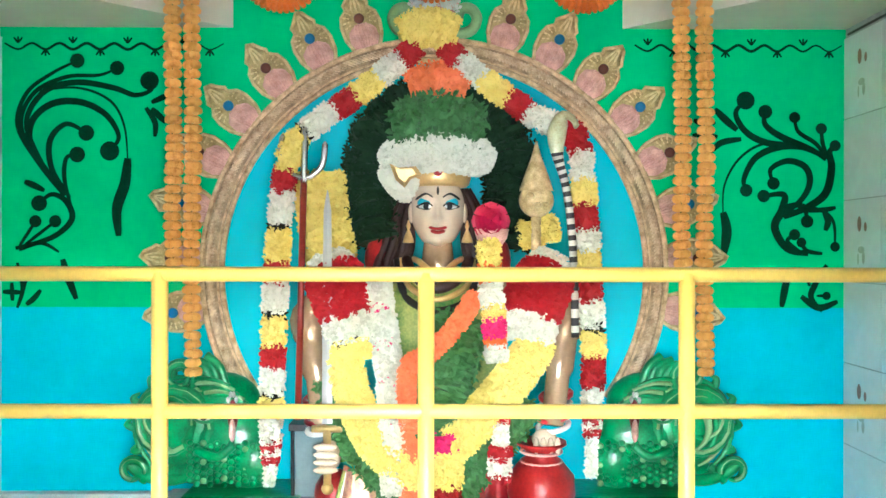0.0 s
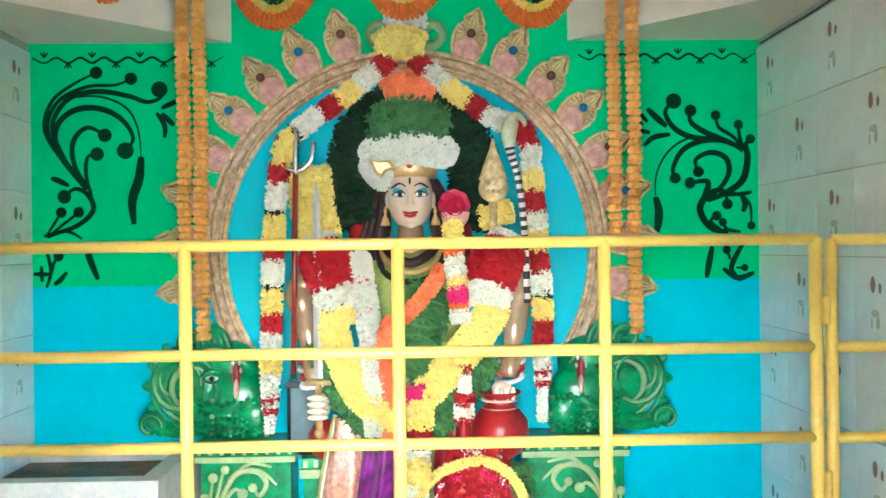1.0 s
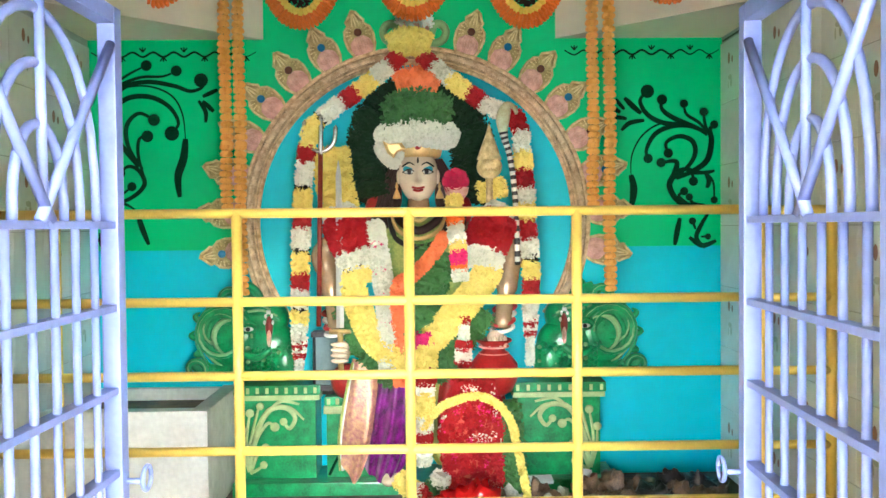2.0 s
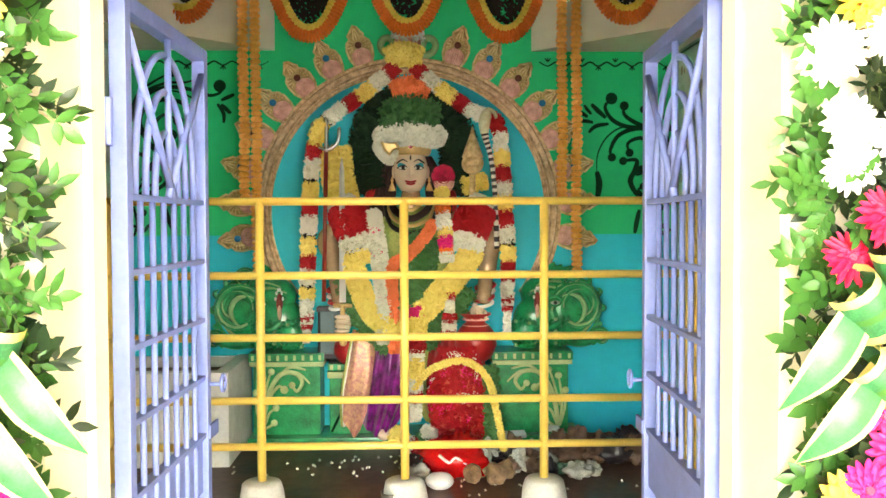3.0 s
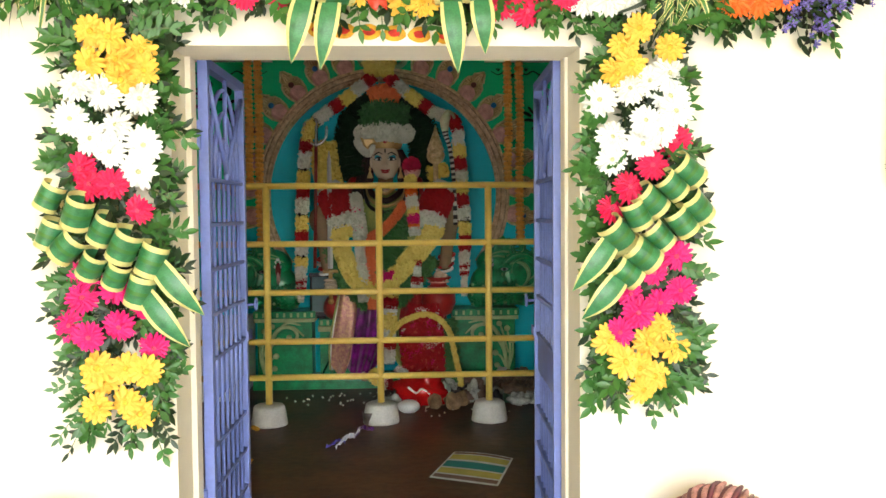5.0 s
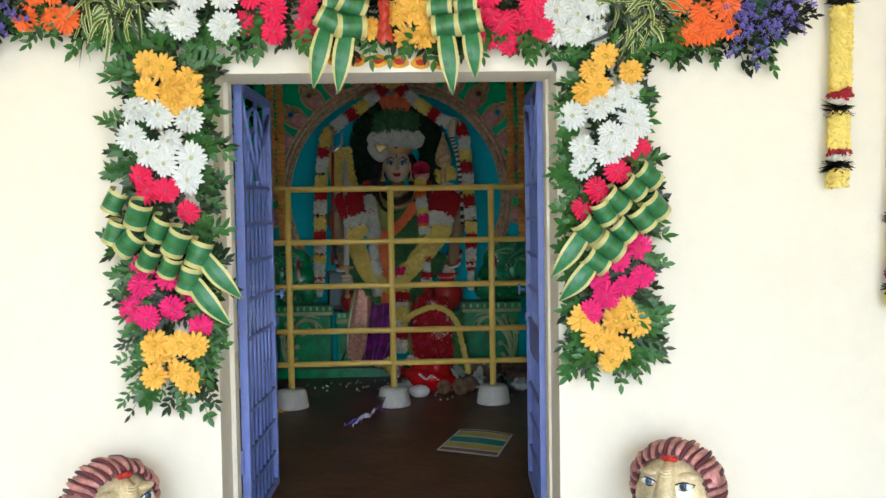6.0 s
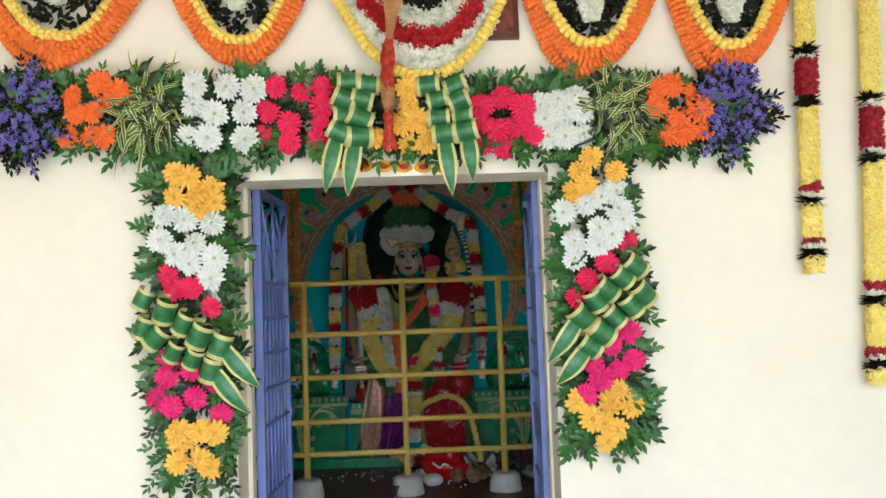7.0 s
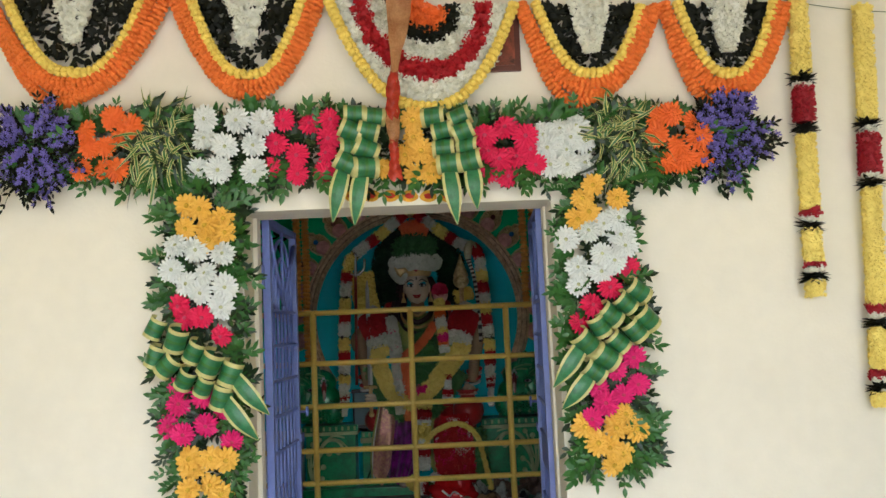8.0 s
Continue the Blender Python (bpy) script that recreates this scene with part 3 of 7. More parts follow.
for start, end, tail in (((0.08, 2.29), (0.03, 2.07), (-0.03, 1.83)), ((0.15, 2.28), (0.105, 2.06), (0.06, 1.81)), ((0.42, 2.26), (0.46, 2.06), (0.49, 1.80)), ((0.53, 2.25), (0.555, 2.06), (0.575, 1.86))):
    leaf_fan(top_band, start, end, 4, tail)


def grass_tuft(parent, cx, cz, rx, rz, count):
    """A clump of narrow striped leaves."""
    s = Soup()
    for k in range(count):
        a, q = rng.uniform(0, 6.28), rng.uniform(0, 1) ** 0.5
        base = Vector((cx + rx * 0.75 * q * math.cos(a), rng.uniform(-0.09, -0.03), cz + rz * 0.75 * q * math.sin(a)))
        b = rng.uniform(0, 6.28)
        d = Vector((math.cos(b), rng.uniform(-0.7, -0.1), math.sin(b))).normalized()
        n = Vector((rng.uniform(-0.4, 0.4), -1, rng.uniform(-0.4, 0.4))).normalized()
        side, length, w = d.cross(n).normalized(), rng.uniform(0.09, 0.16), rng.uniform(0.0065, 0.0105)
        curl, rows = rng.uniform(-1.1, 1.1), []
        for u, ww in ((0, 0.5), (0.2, 0.9), (0.45, 1.0), (0.7, 0.8), (0.88, 0.5), (1.0, 0.08)):
            mid = base + d * length * u + (Vector((0, 0.05, -0.15 * length)) + side * curl * length) * u * u + Vector((0, -0.035 * math.sin(3.14 * u), 0))
            rows.append([mid + side * w * ww * c for c in (-1, -0.55, 0.55, 1)])
        # Every third blade is coloured dark to suggest shade within the tuft.
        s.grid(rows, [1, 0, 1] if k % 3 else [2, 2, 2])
    tagged(part_of("striped_grass", s.mesh("striped_grass", [LEAF, BLADE_CREAM, LEAF_SHADED]), parent), "narrow cream-edged grass leaves", kind="stuff")


grass_tuft(top_band, -0.77, 2.22, 0.14, 0.17, 230)
grass_tuft(top_band, 1.19, 2.15, 0.13, 0.16, 230)


def violet_spray(parent, cx, cz, rx, rz, count):
    """Spikes of small violet blossoms on dark leafy twigs, standing out all round."""
    s, l = Soup(), Soup()
    for k in range(count):
        a, q = rng.uniform(0, 6.28), rng.uniform(0, 1) ** 0.7
        root = Vector((cx + 0.6 * rx * q * math.cos(a), rng.uniform(-0.10, -0.02), cz + 0.6 * rz * q * math.sin(a)))
        b = a + rng.uniform(-0.7, 0.7)
        d = Vector((math.cos(b), rng.uniform(-0.6, 0.0), math.sin(b) - 0.12)).normalized()
        reach = rng.uniform(0.5, 1.0) * (0.45 + 0.55 * q) * rx
        sprig(l, root, d, reach, rng.uniform(0.026, 0.042), 4, 0, 0.22)
        if k % 2:
            continue
        for j in range(9):
            u = 0.35 + 0.75 * j / 8
            hub = root + d * reach * u + Vector((rng.uniform(-0.013, 0.013), rng.uniform(-0.03, -0.006), rng.uniform(-0.013, 0.013) - 0.2 * reach * u * u))
            size, turn = rng.uniform(0.0065, 0.0105), rng.uniform(0, 6.28)
            for i in range(4):
                w = turn + 1.571 * i
                e, f = Vector((math.cos(w), -0.45, math.sin(w))) * size, Vector((math.cos(w + 1.1), -0.45, math.sin(w + 1.1))) * size
                s.face([hub, hub + e, hub + (e + f) * 0.85, hub + f])
    tagged(part_of("violet_blossoms", s.mesh("violet_blossoms", [P_PURPLE]), parent), "small violet blossoms", kind="stuff")
    tagged(part_of("dark_twigs", l.mesh("dark_twigs", [LEAF_DARK, STEM]), parent), "dark leafy twigs", kind="stuff")


violet_spray(top_band, -1.30, 2.21, 0.17, 0.18, 170)
violet_spray(top_band, 1.65, 2.15, 0.155, 0.155, 160)
# ---- strung garlands on the front wall ----
MARIGOLD = material("marigold_orange", (0.88, 0.215, 0.03), 0.7, vary=0.15, scale=30, other=(0.62, 0.13, 0.008), bump=1.0, bump_scale=160, island=0.4)
MARIGOLD_Y = material("marigold_yellow", (0.93, 0.72, 0.14), 0.7, vary=0.12, scale=30, other=(0.80, 0.50, 0.05), bump=1.0, bump_scale=160, island=0.4)
MUM_YELLOW = material("yellow_mum", (0.90, 0.74, 0.19), 0.75, vary=0.1, scale=30, other=(0.72, 0.52, 0.08), bump=1.0, bump_scale=120, island=0.4)


def rosette_mesh(name, mat, r, thick, lobes=9):
    """A ruffled flower head, flat along x, with a drawn-in waist at both faces."""
    s = Soup()
    prof = [(0.12, -0.5), (0.60, -0.48), (0.90, -0.34), (1.0, 0.0), (0.90, 0.34), (0.60, 0.48), (0.12, 0.5)]
    n = lobes * 2
    rows = []
    for q, x in prof:
        row = []
        for k in range(n + 1):
            a = 2 * math.pi * (k % n) / n
            rr = r * q * (1.0 + (0.07 if k % 2 else -0.06))
            row.append((thick * x + (0.06 * thick if k % 2 else -0.06 * thick), rr * math.cos(a), rr * math.sin(a)))
        rows.append(row)
    s.grid(rows)
    return s.mesh(name, [mat], False)


ROSETTE = {"orange": rosette_mesh("orange_marigold", MARIGOLD, 0.027, 0.021), "yellow": rosette_mesh("yellow_marigold", MARIGOLD_Y, 0.025, 0.027, 8)}


def string(parent, name, pts, data_mesh, step, g):
    """Flower heads threaded along the points, each one a part."""
    left = 0.0
    for a, b in zip(pts, pts[1:]):
        length = (b - a).length
        d = (b - a).normalized()
        while left < length:
            p = a + d * left
            m = Matrix.Translation(p + Vector((0, g.uniform(-0.004, 0.004), 0))) @ d.to_track_quat("X", "Z").to_matrix().to_4x4() @ Euler((g.uniform(0, 6), g.uniform(-0.12, 0.12), g.uniform(-0.12, 0.12))).to_matrix().to_4x4() @ Matrix.Scale(g.uniform(0.93, 1.06), 4)
            part_of(name, data_mesh, parent, m)
            left += step
        left -= length


def hang(x0, z0, x1, z1, low, n=28, y=-0.05, power=2.0):
    """A hanging line between two nails, lowest at its middle."""
    pts = []
    for k in range(n + 1):
        u = k / n
        z = z0 + (z1 - z0) * u
        drop = (z0 + z1) / 2 - low
        pts.append(Vector((x0 + (x1 - x0) * u, y, z - drop * (1 - abs(2 * u - 1) ** power))))
    return pts


def petals_soup(s, places, size, g, mat=0):
    """Small crumpled blossoms at the places."""
    for p in places:
        for j in range(5):
            a = 6.283 * j / 5 + g.uniform(-0.3, 0.3)
            e = Vector((math.cos(a), g.uniform(-0.9, -0.1), math.sin(a))) * size * g.uniform(0.7, 1.2)
            f = Vector((math.cos(a + 1.0), g.uniform(-0.9, -0.1), math.sin(a + 1.0))) * size * g.uniform(0.7, 1.2)
            s.face([p, p + e, p + (e + f) * 0.75, p + f], mat)


def inside_swag(x0, z0, x1, z1, low, q, top=0.0):
    """A point of the swag's bay: q in 0..1 across, and a share of the way down."""
    u = q
    z_top = z0 + (z1 - z0) * u - top
    z_low = z_top - ((z0 + z1) / 2 - low) * (1 - abs(2 * u - 1) ** 2)
    return x0 + (x1 - x0) * u, z_top, z_low


def side_swag(x0, z0, x1, z1, low, seed, slack):
    g = random.Random(seed)
    sw = thing("flower_swag", "orange and yellow marigold swag round dark leaves and white jasmine", "swag", "wall swags")
    outer = hang(x0, z0, x1, z1, low)
    string(sw, "marigold", outer, ROSETTE["orange"], 0.0225, g)
    cx = (x0 + x1) / 2
    second = [Vector((cx + (p.x - cx) * 0.90 + slack * 0.02, p.y - 0.012, p.z + 0.045 * (1 - abs(2 * k / 28 - 1)))) for k, p in enumerate(outer)]
    string(sw, "marigold", second, ROSETTE["orange"], 0.0225, g)
    if slack:
        third = [Vector((cx + (p.x - cx) * 0.97 + slack * 0.085 * (1 - abs(2 * k / 28 - 1)), p.y + 0.008, p.z - 0.035 * (1 - abs(2 * k / 28 - 1)))) for k, p in enumerate(outer)]
        string(sw, "marigold", third, ROSETTE["orange"], 0.0225, g)
    yel = [Vector((cx + (p.x - cx) * 0.76, p.y - 0.016, p.z + 0.095 * (1 - abs(2 * k / 28 - 1)))) for k, p in enumerate(outer)]
    string(sw, "yellow_marigold", yel, ROSETTE["yellow"], 0.028, g)
    leaves, white = Soup(), Soup()
    ax0, ax1, alow = cx + (x0 - cx) * 0.70, cx + (x1 - cx) * 0.70, low + 0.125
    az0, az1 = z0 + (z1 - z0) * 0.15, z1 - (z1 - z0) * 0.15
    for k in range(420):
        u = g.uniform(0.03, 0.97)
        x, zt, zl = inside_swag(ax0, az0, ax1, az1, alow, u)
        z = g.uniform(zl, zt)
        p, a = Vector((x, g.uniform(-0.045, -0.012), z)), g.uniform(0, 6.28)
        d = Vector((math.cos(a), g.uniform(-0.5, 0.1), math.sin(a))).normalized()
        leaflet(leaves, p, d, Vector((g.uniform(-0.5, 0.5), -1, g.uniform(-0.5, 0.5))).normalized(), g.uniform(0.03, 0.05), g.uniform(0.008, 0.014))
    tagged(part_of("dark_leaves", leaves.mesh("dark_leaves", [LEAF_DARK]), sw), "dark dried leaves", kind="stuff")
    ztop = (z0 + z1) / 2
    spots = []
    for k in range(330):
        v = g.uniform(0, 1)
        w = 0.095 * (1 - 0.72 * v)
        spots.append(Vector((cx + g.uniform(-w, w), g.uniform(-0.075, -0.045), ztop + 0.02 - v * 0.23)))
    petals_soup(white, spots, 0.012, g)
    tagged(part_of("jasmine_wedge", white.mesh("jasmine_wedge", [P_JASMINE]), sw), "white jasmine buds", kind="stuff")
    return sw


side_swag(-1.52, 2.91, -0.73, 2.85, 2.44, 21, -1)
side_swag(-0.70, 2.85, -0.06, 2.82, 2.40, 22, 0)
side_swag(0.80, 2.755, 1.40, 2.73, 2.345, 23, -1)
side_swag(1.42, 2.73, 1.97, 2.72, 2.32, 24, -1)

# the middle swag, in rings
centre = thing("round_flower_swag", "half-round swag of white, red and yellow flower bands", "swag", "wall swags")
g = random.Random(5)
X0, Z0, X1, Z1, LOW = -0.03, 2.82, 0.78, 2.76, 2.31
string(centre, "yellow_marigold", hang(X0, Z0, X1, Z1, LOW, y=-0.092, power=2.3), ROSETTE["yellow"], 0.028, g)
cx, ztop, half, deep = (X0 + X1) / 2, 2.80, 0.385, 0.47
for name, mat, q0, q1, count, size in (("white_band", P_JASMINE, 0.78, 0.97, 900, 0.013), ("red_band", P_DARKRED, 0.60, 0.78, 750, 0.013), ("white_band", P_JASMINE, 0.42, 0.60, 520, 0.013), ("dark_band", LEAF_DARK, 0.29, 0.42, 260, 0.016), ("orange_heart", P_ORANGE, 0.0, 0.29, 330, 0.014)):
    s, spots = Soup(), []
    for k in range(count):
        q, a = math.sqrt(g.uniform(q0 * q0, q1 * q1)), radians(g.uniform(180, 360))
        spots.append(Vector((cx + half * q * math.cos(a), g.uniform(-0.075, -0.03), ztop - 0.04 * math.cos(a) + deep * q * math.sin(a) * (1 - 0.0 * q))))
    petals_soup(s, spots, size * 1.15, g)
    tagged(part_of(name, s.mesh(name, [mat if name != "red_band" else P_RED2]), centre), kind="stuff")


# ---- hanging drops of strung flowers ----
def ruffled(bm, a, b, r, g, seg=12, rough=0.12, step=0.018, mat=0):
    """A thick, uneven string of packed blossoms between two points."""
    n = max(2, int((b - a).length / step))
    pts = [a + (b - a) * k / n for k in range(n + 1)]
    rings, d = [], (b - a).normalized()
    side = d.cross(Vector((0, 1, 0)) if abs(d.y) < 0.9 else Vector((1, 0, 0))).normalized()
    over = side.cross(d)
    for i, p in enumerate(pts):
        puff = 0.8 if i in (0, n) else 1.0
        rings.append([bm.verts.new(p + r * puff * (1 + g.uniform(-rough, rough)) * (math.cos(t) * side + math.sin(t) * over) + d * g.uniform(-0.3, 0.3) * step) for t in (6.28319 * (k + 0.5 * (i % 2)) / seg for k in range(seg))])
    for u, v in zip(rings, rings[1:]):
        for k in range(seg):
            bm.faces.new((u[k], u[(k + 1) % seg], v[(k + 1) % seg], v[k])).material_index = mat
    bm.faces.new(rings[0][::-1]).material_index = mat
    bm.faces.new(rings[-1]).material_index = mat
    return bm


def leaf_frill(parent, p, r, g, mat, count=26, droop=0.0, name="leaf_frill"):
    s = Soup()
    for k in range(count):
        a = g.uniform(0, 6.28)
        d = Vector((math.cos(a), math.sin(a), g.uniform(-0.4, 0.4) - droop)).normalized()
        leaflet(s, p + Vector((0, 0, g.uniform(-0.012, 0.012))), d, Vector((0, g.uniform(-0.6, 0.6), 1)).normalized(), r * g.uniform(0.9, 1.35), r * 0.2)
    part_of(name, s.mesh(name, [mat]), parent)


def fuzz(parent, name, a, b, r, g, mat, per, size):
    """Loose petals standing out of a string."""
    s, spots = Soup(), []
    d = (b - a)
    for k in range(per):
        t = g.uniform(0, 6.28)
        spots.append(a + d * g.uniform(0, 1) + Vector((r * math.cos(t), r * math.sin(t) * 1.0, 0)))
    petals_soup(s, spots, size, g)
    tagged(part_of(name, s.mesh(name, [mat]), parent), kind="stuff")


def drop(x_top, z_top, x_low, z_low, cuts, seed, label):
    """cuts: (kind, end) from the top to the bottom, end as a share of the length."""
    g = random.Random(seed)
    t = thing("hanging_garland", label, "garland", "hanging drops")
    a, b = Vector((x_top, -0.055, z_top)), Vector((x_low, -0.055, z_low))
    last = 0.0
    for kind, end in cuts:
        p, q = a + (b - a) * last, a + (b - a) * end
        if kind == "black":
            leaf_frill(t, (p + q) / 2, 0.055, g, LEAF_DARK, 60)
        else:
            mat, r, size = {"yellow": (MUM_YELLOW, 0.039, 0.008), "red": (P_DARKRED, 0.041, 0.011), "white": (P_JASMINE, 0.034, 0.010)}[kind]
            bm = bmesh.new()
            ruffled(bm, p, q, r * 0.93, g)
            part(kind + "_section", bm, mat, t)
            fuzz(t, kind + "_petals", p, q, r * 0.95, g, mat, max(12, int((q - p).length * 900)), size)
        last = end
    return t


drop(2.010, 2.75, 1.980, 1.44, [("yellow", 0.27), ("black", 0.30), ("white", 0.315), ("red", 0.43), ("black", 0.475), ("yellow", 0.72), ("red", 0.742), ("white", 0.76), ("black", 0.785), ("yellow", 0.89), ("red", 0.905), ("white", 0.92), ("black", 0.95), ("yellow", 1.0)], 31, "string of yellow, dark red and white flowers on the wall")
drop(2.290, 2.69, 2.215, 0.97, [("yellow", 0.295), ("black", 0.315), ("white", 0.33), ("red", 0.43), ("white", 0.44), ("black", 0.465), ("yellow", 0.755), ("red", 0.775), ("white", 0.785), ("black", 0.81), ("yellow", 0.91), ("red", 0.93), ("white", 0.94), ("black", 0.965), ("yellow", 1.0)], 32, "long string of yellow, dark red and white flowers on the wall")
drop(-1.56, 2.85, -1.55, 1.47, [("yellow", 0.27), ("black", 0.30), ("white", 0.315), ("red", 0.43), ("black", 0.475), ("yellow", 0.72), ("red", 0.742), ("white", 0.76), ("black", 0.785), ("yellow", 0.89), ("red", 0.905), ("white", 0.92), ("black", 0.95), ("yellow", 1.0)], 33, "string of yellow and dark red flowers hanging beside the swags")

# thread between the drops
bm = bmesh.new()
tube(bm, hang(1.97, 2.74, 2.6, 2.66, 2.68, 10, -0.03), 0.0018, 6)
tagged(part("hanging_thread", bm, STEM), "thin dark thread strung along the wall", "string")

# brown dried ribbon hanging over the middle
RIBBON = material("brown_film", (0.62, 0.36, 0.17), 0.3, vary=0.3, scale=14, other=(0.36, 0.14, 0.05), translucent=0.45, bump=0.5, bump_scale=30)
RIBBON_RED = material("red_film_knot", (0.55, 0.06, 0.03), 0.3, vary=0.3, scale=14, other=(0.30, 0.02, 0.01), translucent=0.3, bump=0.5, bump_scale=30)
ribbon = thing("hanging_ribbon", "crumpled brown translucent ribbon with red knots before the middle swag", "ribbon")
g = random.Random(4)


def film_strip(name, mat, u0, u1, widths, dy):
    s, rows = Soup(), []
    for k in range(25):
        q = k / 24
        u = u0 + (u1 - u0) * q
        w = np.interp(q, [i / (len(widths) - 1) for i in range(len(widths))], widths)
        x = 0.285 - 0.05 * u + 0.010 * math.sin(7 * u)
        rows.append([(x + w * c + g.uniform(-0.002, 0.002), dy + 0.010 * math.sin(26 * q + 3 * c) * c + 0.012 * math.cos(2.2 * c) + g.uniform(-0.004, 0.004), 2.98 - 0.99 * u + 0.012 * math.sin(5 * c) * q) for c in (-1, -0.6, -0.2, 0.2, 0.6, 1)])
    s.grid(rows)
    part_of(name, s.mesh(name, [mat]), ribbon)


film_strip("film", RIBBON, 0.0, 0.58, (0.038, 0.045, 0.05, 0.052, 0.045, 0.03, 0.016, 0.014), -0.165)
film_strip("red_knot", RIBBON_RED, 0.54, 0.74, (0.016, 0.022, 0.028, 0.030, 0.022, 0.03, 0.02), -0.175)
film_strip("brown_tail", RIBBON, 0.70, 0.86, (0.018, 0.030, 0.026, 0.012), -0.168)
film_strip("red_tail", RIBBON_RED, 0.83, 1.0, (0.012, 0.022, 0.016, 0.026, 0.03), -0.170)


# framed plate behind the middle swag
plate_thing = thing("wall_picture", "small dark red framed picture half hidden behind the swag", "picture")
bm = bmesh.new()
box(bm, 0.60, 0.80, -0.02, -0.002, 2.475, 2.76, 0.003)
part("frame", bm, material("picture_wood", (0.10, 0.02, 0.012), 0.4, vary=0.2), plate_thing)
bm = bmesh.new()
box(bm, 0.625, 0.775, -0.024, -0.0202, 2.50, 2.735)
part("sheet", bm, material("picture_sheet", (0.22, 0.05, 0.025), 0.35, vary=0.45, scale=25), plate_thing)

# turmeric and vermilion marks on the lintel
TURMERIC, VERMILION = material("turmeric", (0.80, 0.42, 0.03), 0.85, vary=0.25, scale=30), material("vermilion", (0.55, 0.03, 0.015), 0.85, vary=0.25, scale=40)
marks = thing("lintel_paint", "turmeric patches with vermilion spots painted on the lintel", "painted marks")
for k in range(6):
    x = 0.045 + 0.082 * k
    bm = bmesh.new()
    plate(bm, [(x + 0.037 * math.cos(a) * (1 + 0.1 * math.sin(3 * a + k)), 1.958 + 0.026 * math.sin(a) - 0.004 * k) for a in (6.283 * j / 14 for j in range(14))], -0.004, 0.004)
    patch = part("turmeric_patch", bm, TURMERIC, marks)
    bm = bmesh.new()
    plate(bm, [(x + 0.020 * math.cos(a) * (1 + 0.15 * math.sin(4 * a + k)), 1.958 + 0.012 * math.sin(a) - 0.004 * k) for a in (6.283 * j / 12 for j in range(12))], -0.0075, 0.003)
    part("vermilion_spot", bm, VERMILION, marks)
settle(before_wall, 1.0535, (-0.216, 0, 0.037))
# ---- the back wall: painted scrolls, arch, pedestals ----
before_back = set(scene.collection.objects)
BL, BR, BY = -2.107, 1.721, 4.2
PALE = material("pale_scroll_paint", (0.50, 0.60, 0.28), 0.5, vary=0.15, scale=14)


def stroke(bm, pts, width, y, blob=0.0, mat=0):
    """A flat painted line that tapers from its root, with a round end."""
    line = smooth_line([(p[0], y, p[1]) for p in pts], 6)
    n = len(line)
    row = []
    for i, p in enumerate(line):
        d = (line[min(i + 1, n - 1)] - line[max(i - 1, 0)]).normalized()
        w = width * (0.25 + 0.75 * math.sin(math.pi * (0.15 + 0.8 * i / n)))
        side = Vector((-d.z, 0, d.x)) * w / 2
        row.append((bm.verts.new(p + side), bm.verts.new(p - side)))
    for a, b in zip(row, row[1:]):
        bm.faces.new((a[0], a[1], b[1], b[0])).material_index = mat
    if blob:
        c = line[-1]
        bm.faces.new([bm.verts.new(c + Vector((blob * math.cos(6.283 * k / 14), -0.0008, blob * math.sin(6.283 * k / 14)))) for k in range(14)]).material_index = mat


SCROLL = [
    ([(460, 500), (390, 410), (335, 310), (360, 220), (430, 165), (500, 130)], 12, 20),
    ([(465, 505), (400, 420), (345, 310), (380, 220), (470, 175), (560, 170), (610, 150)], 12, 20),
    ([(465, 505), (400, 410), (360, 300), (410, 215), (500, 190), (600, 205), (660, 225), (705, 210), (700, 185)], 16, 26),
    ([(470, 500), (380, 380), (375, 300), (430, 250), (510, 245), (580, 280), (615, 340), (590, 380)], 18, 27),
]
SCROLL_LOW = [
    ([(480, 510), (430, 430), (425, 350), (470, 305), (525, 330)], 16, 22),
    ([(485, 540), (465, 460), (470, 400), (500, 390)], 12, 22),
    ([(385, 215), (500, 205), (590, 240), (630, 310), (640, 410)], 8, 0),
    ([(640, 400), (632, 470), (610, 540), (615, 615)], 34, 0),
    ([(330, 650), (430, 620), (485, 570), (470, 520), (430, 500), (395, 525)], 16, 22),
    ([(340, 645), (385, 575)], 9, 17),
    ([(350, 645), (440, 575)], 9, 17),
    ([(355, 465), (380, 475), (410, 490)], 20, 0),
]
SCROLL_TIP = [
    ([(340, 655), (400, 635), (450, 660)], 12, 0),
    ([(335, 690), (350, 760), (335, 815)], 14, 0),
    ([(352, 770), (360, 735), (375, 715)], 10, 16),
    ([(360, 805), (380, 790), (400, 765)], 18, 0),
    ([(460, 680), (475, 730), (498, 790)], 24, 0),
    ([(295, 770), (345, 772)], 16, 0),
    ([(320, 745), (322, 795)], 14, 0),
    ([(690, 260), (715, 300), (715, 340)], 18, 0),
    ([(705, 245), (760, 220)], 18, 0),
    ([(705, 262), (745, 300)], 20, 0),
]
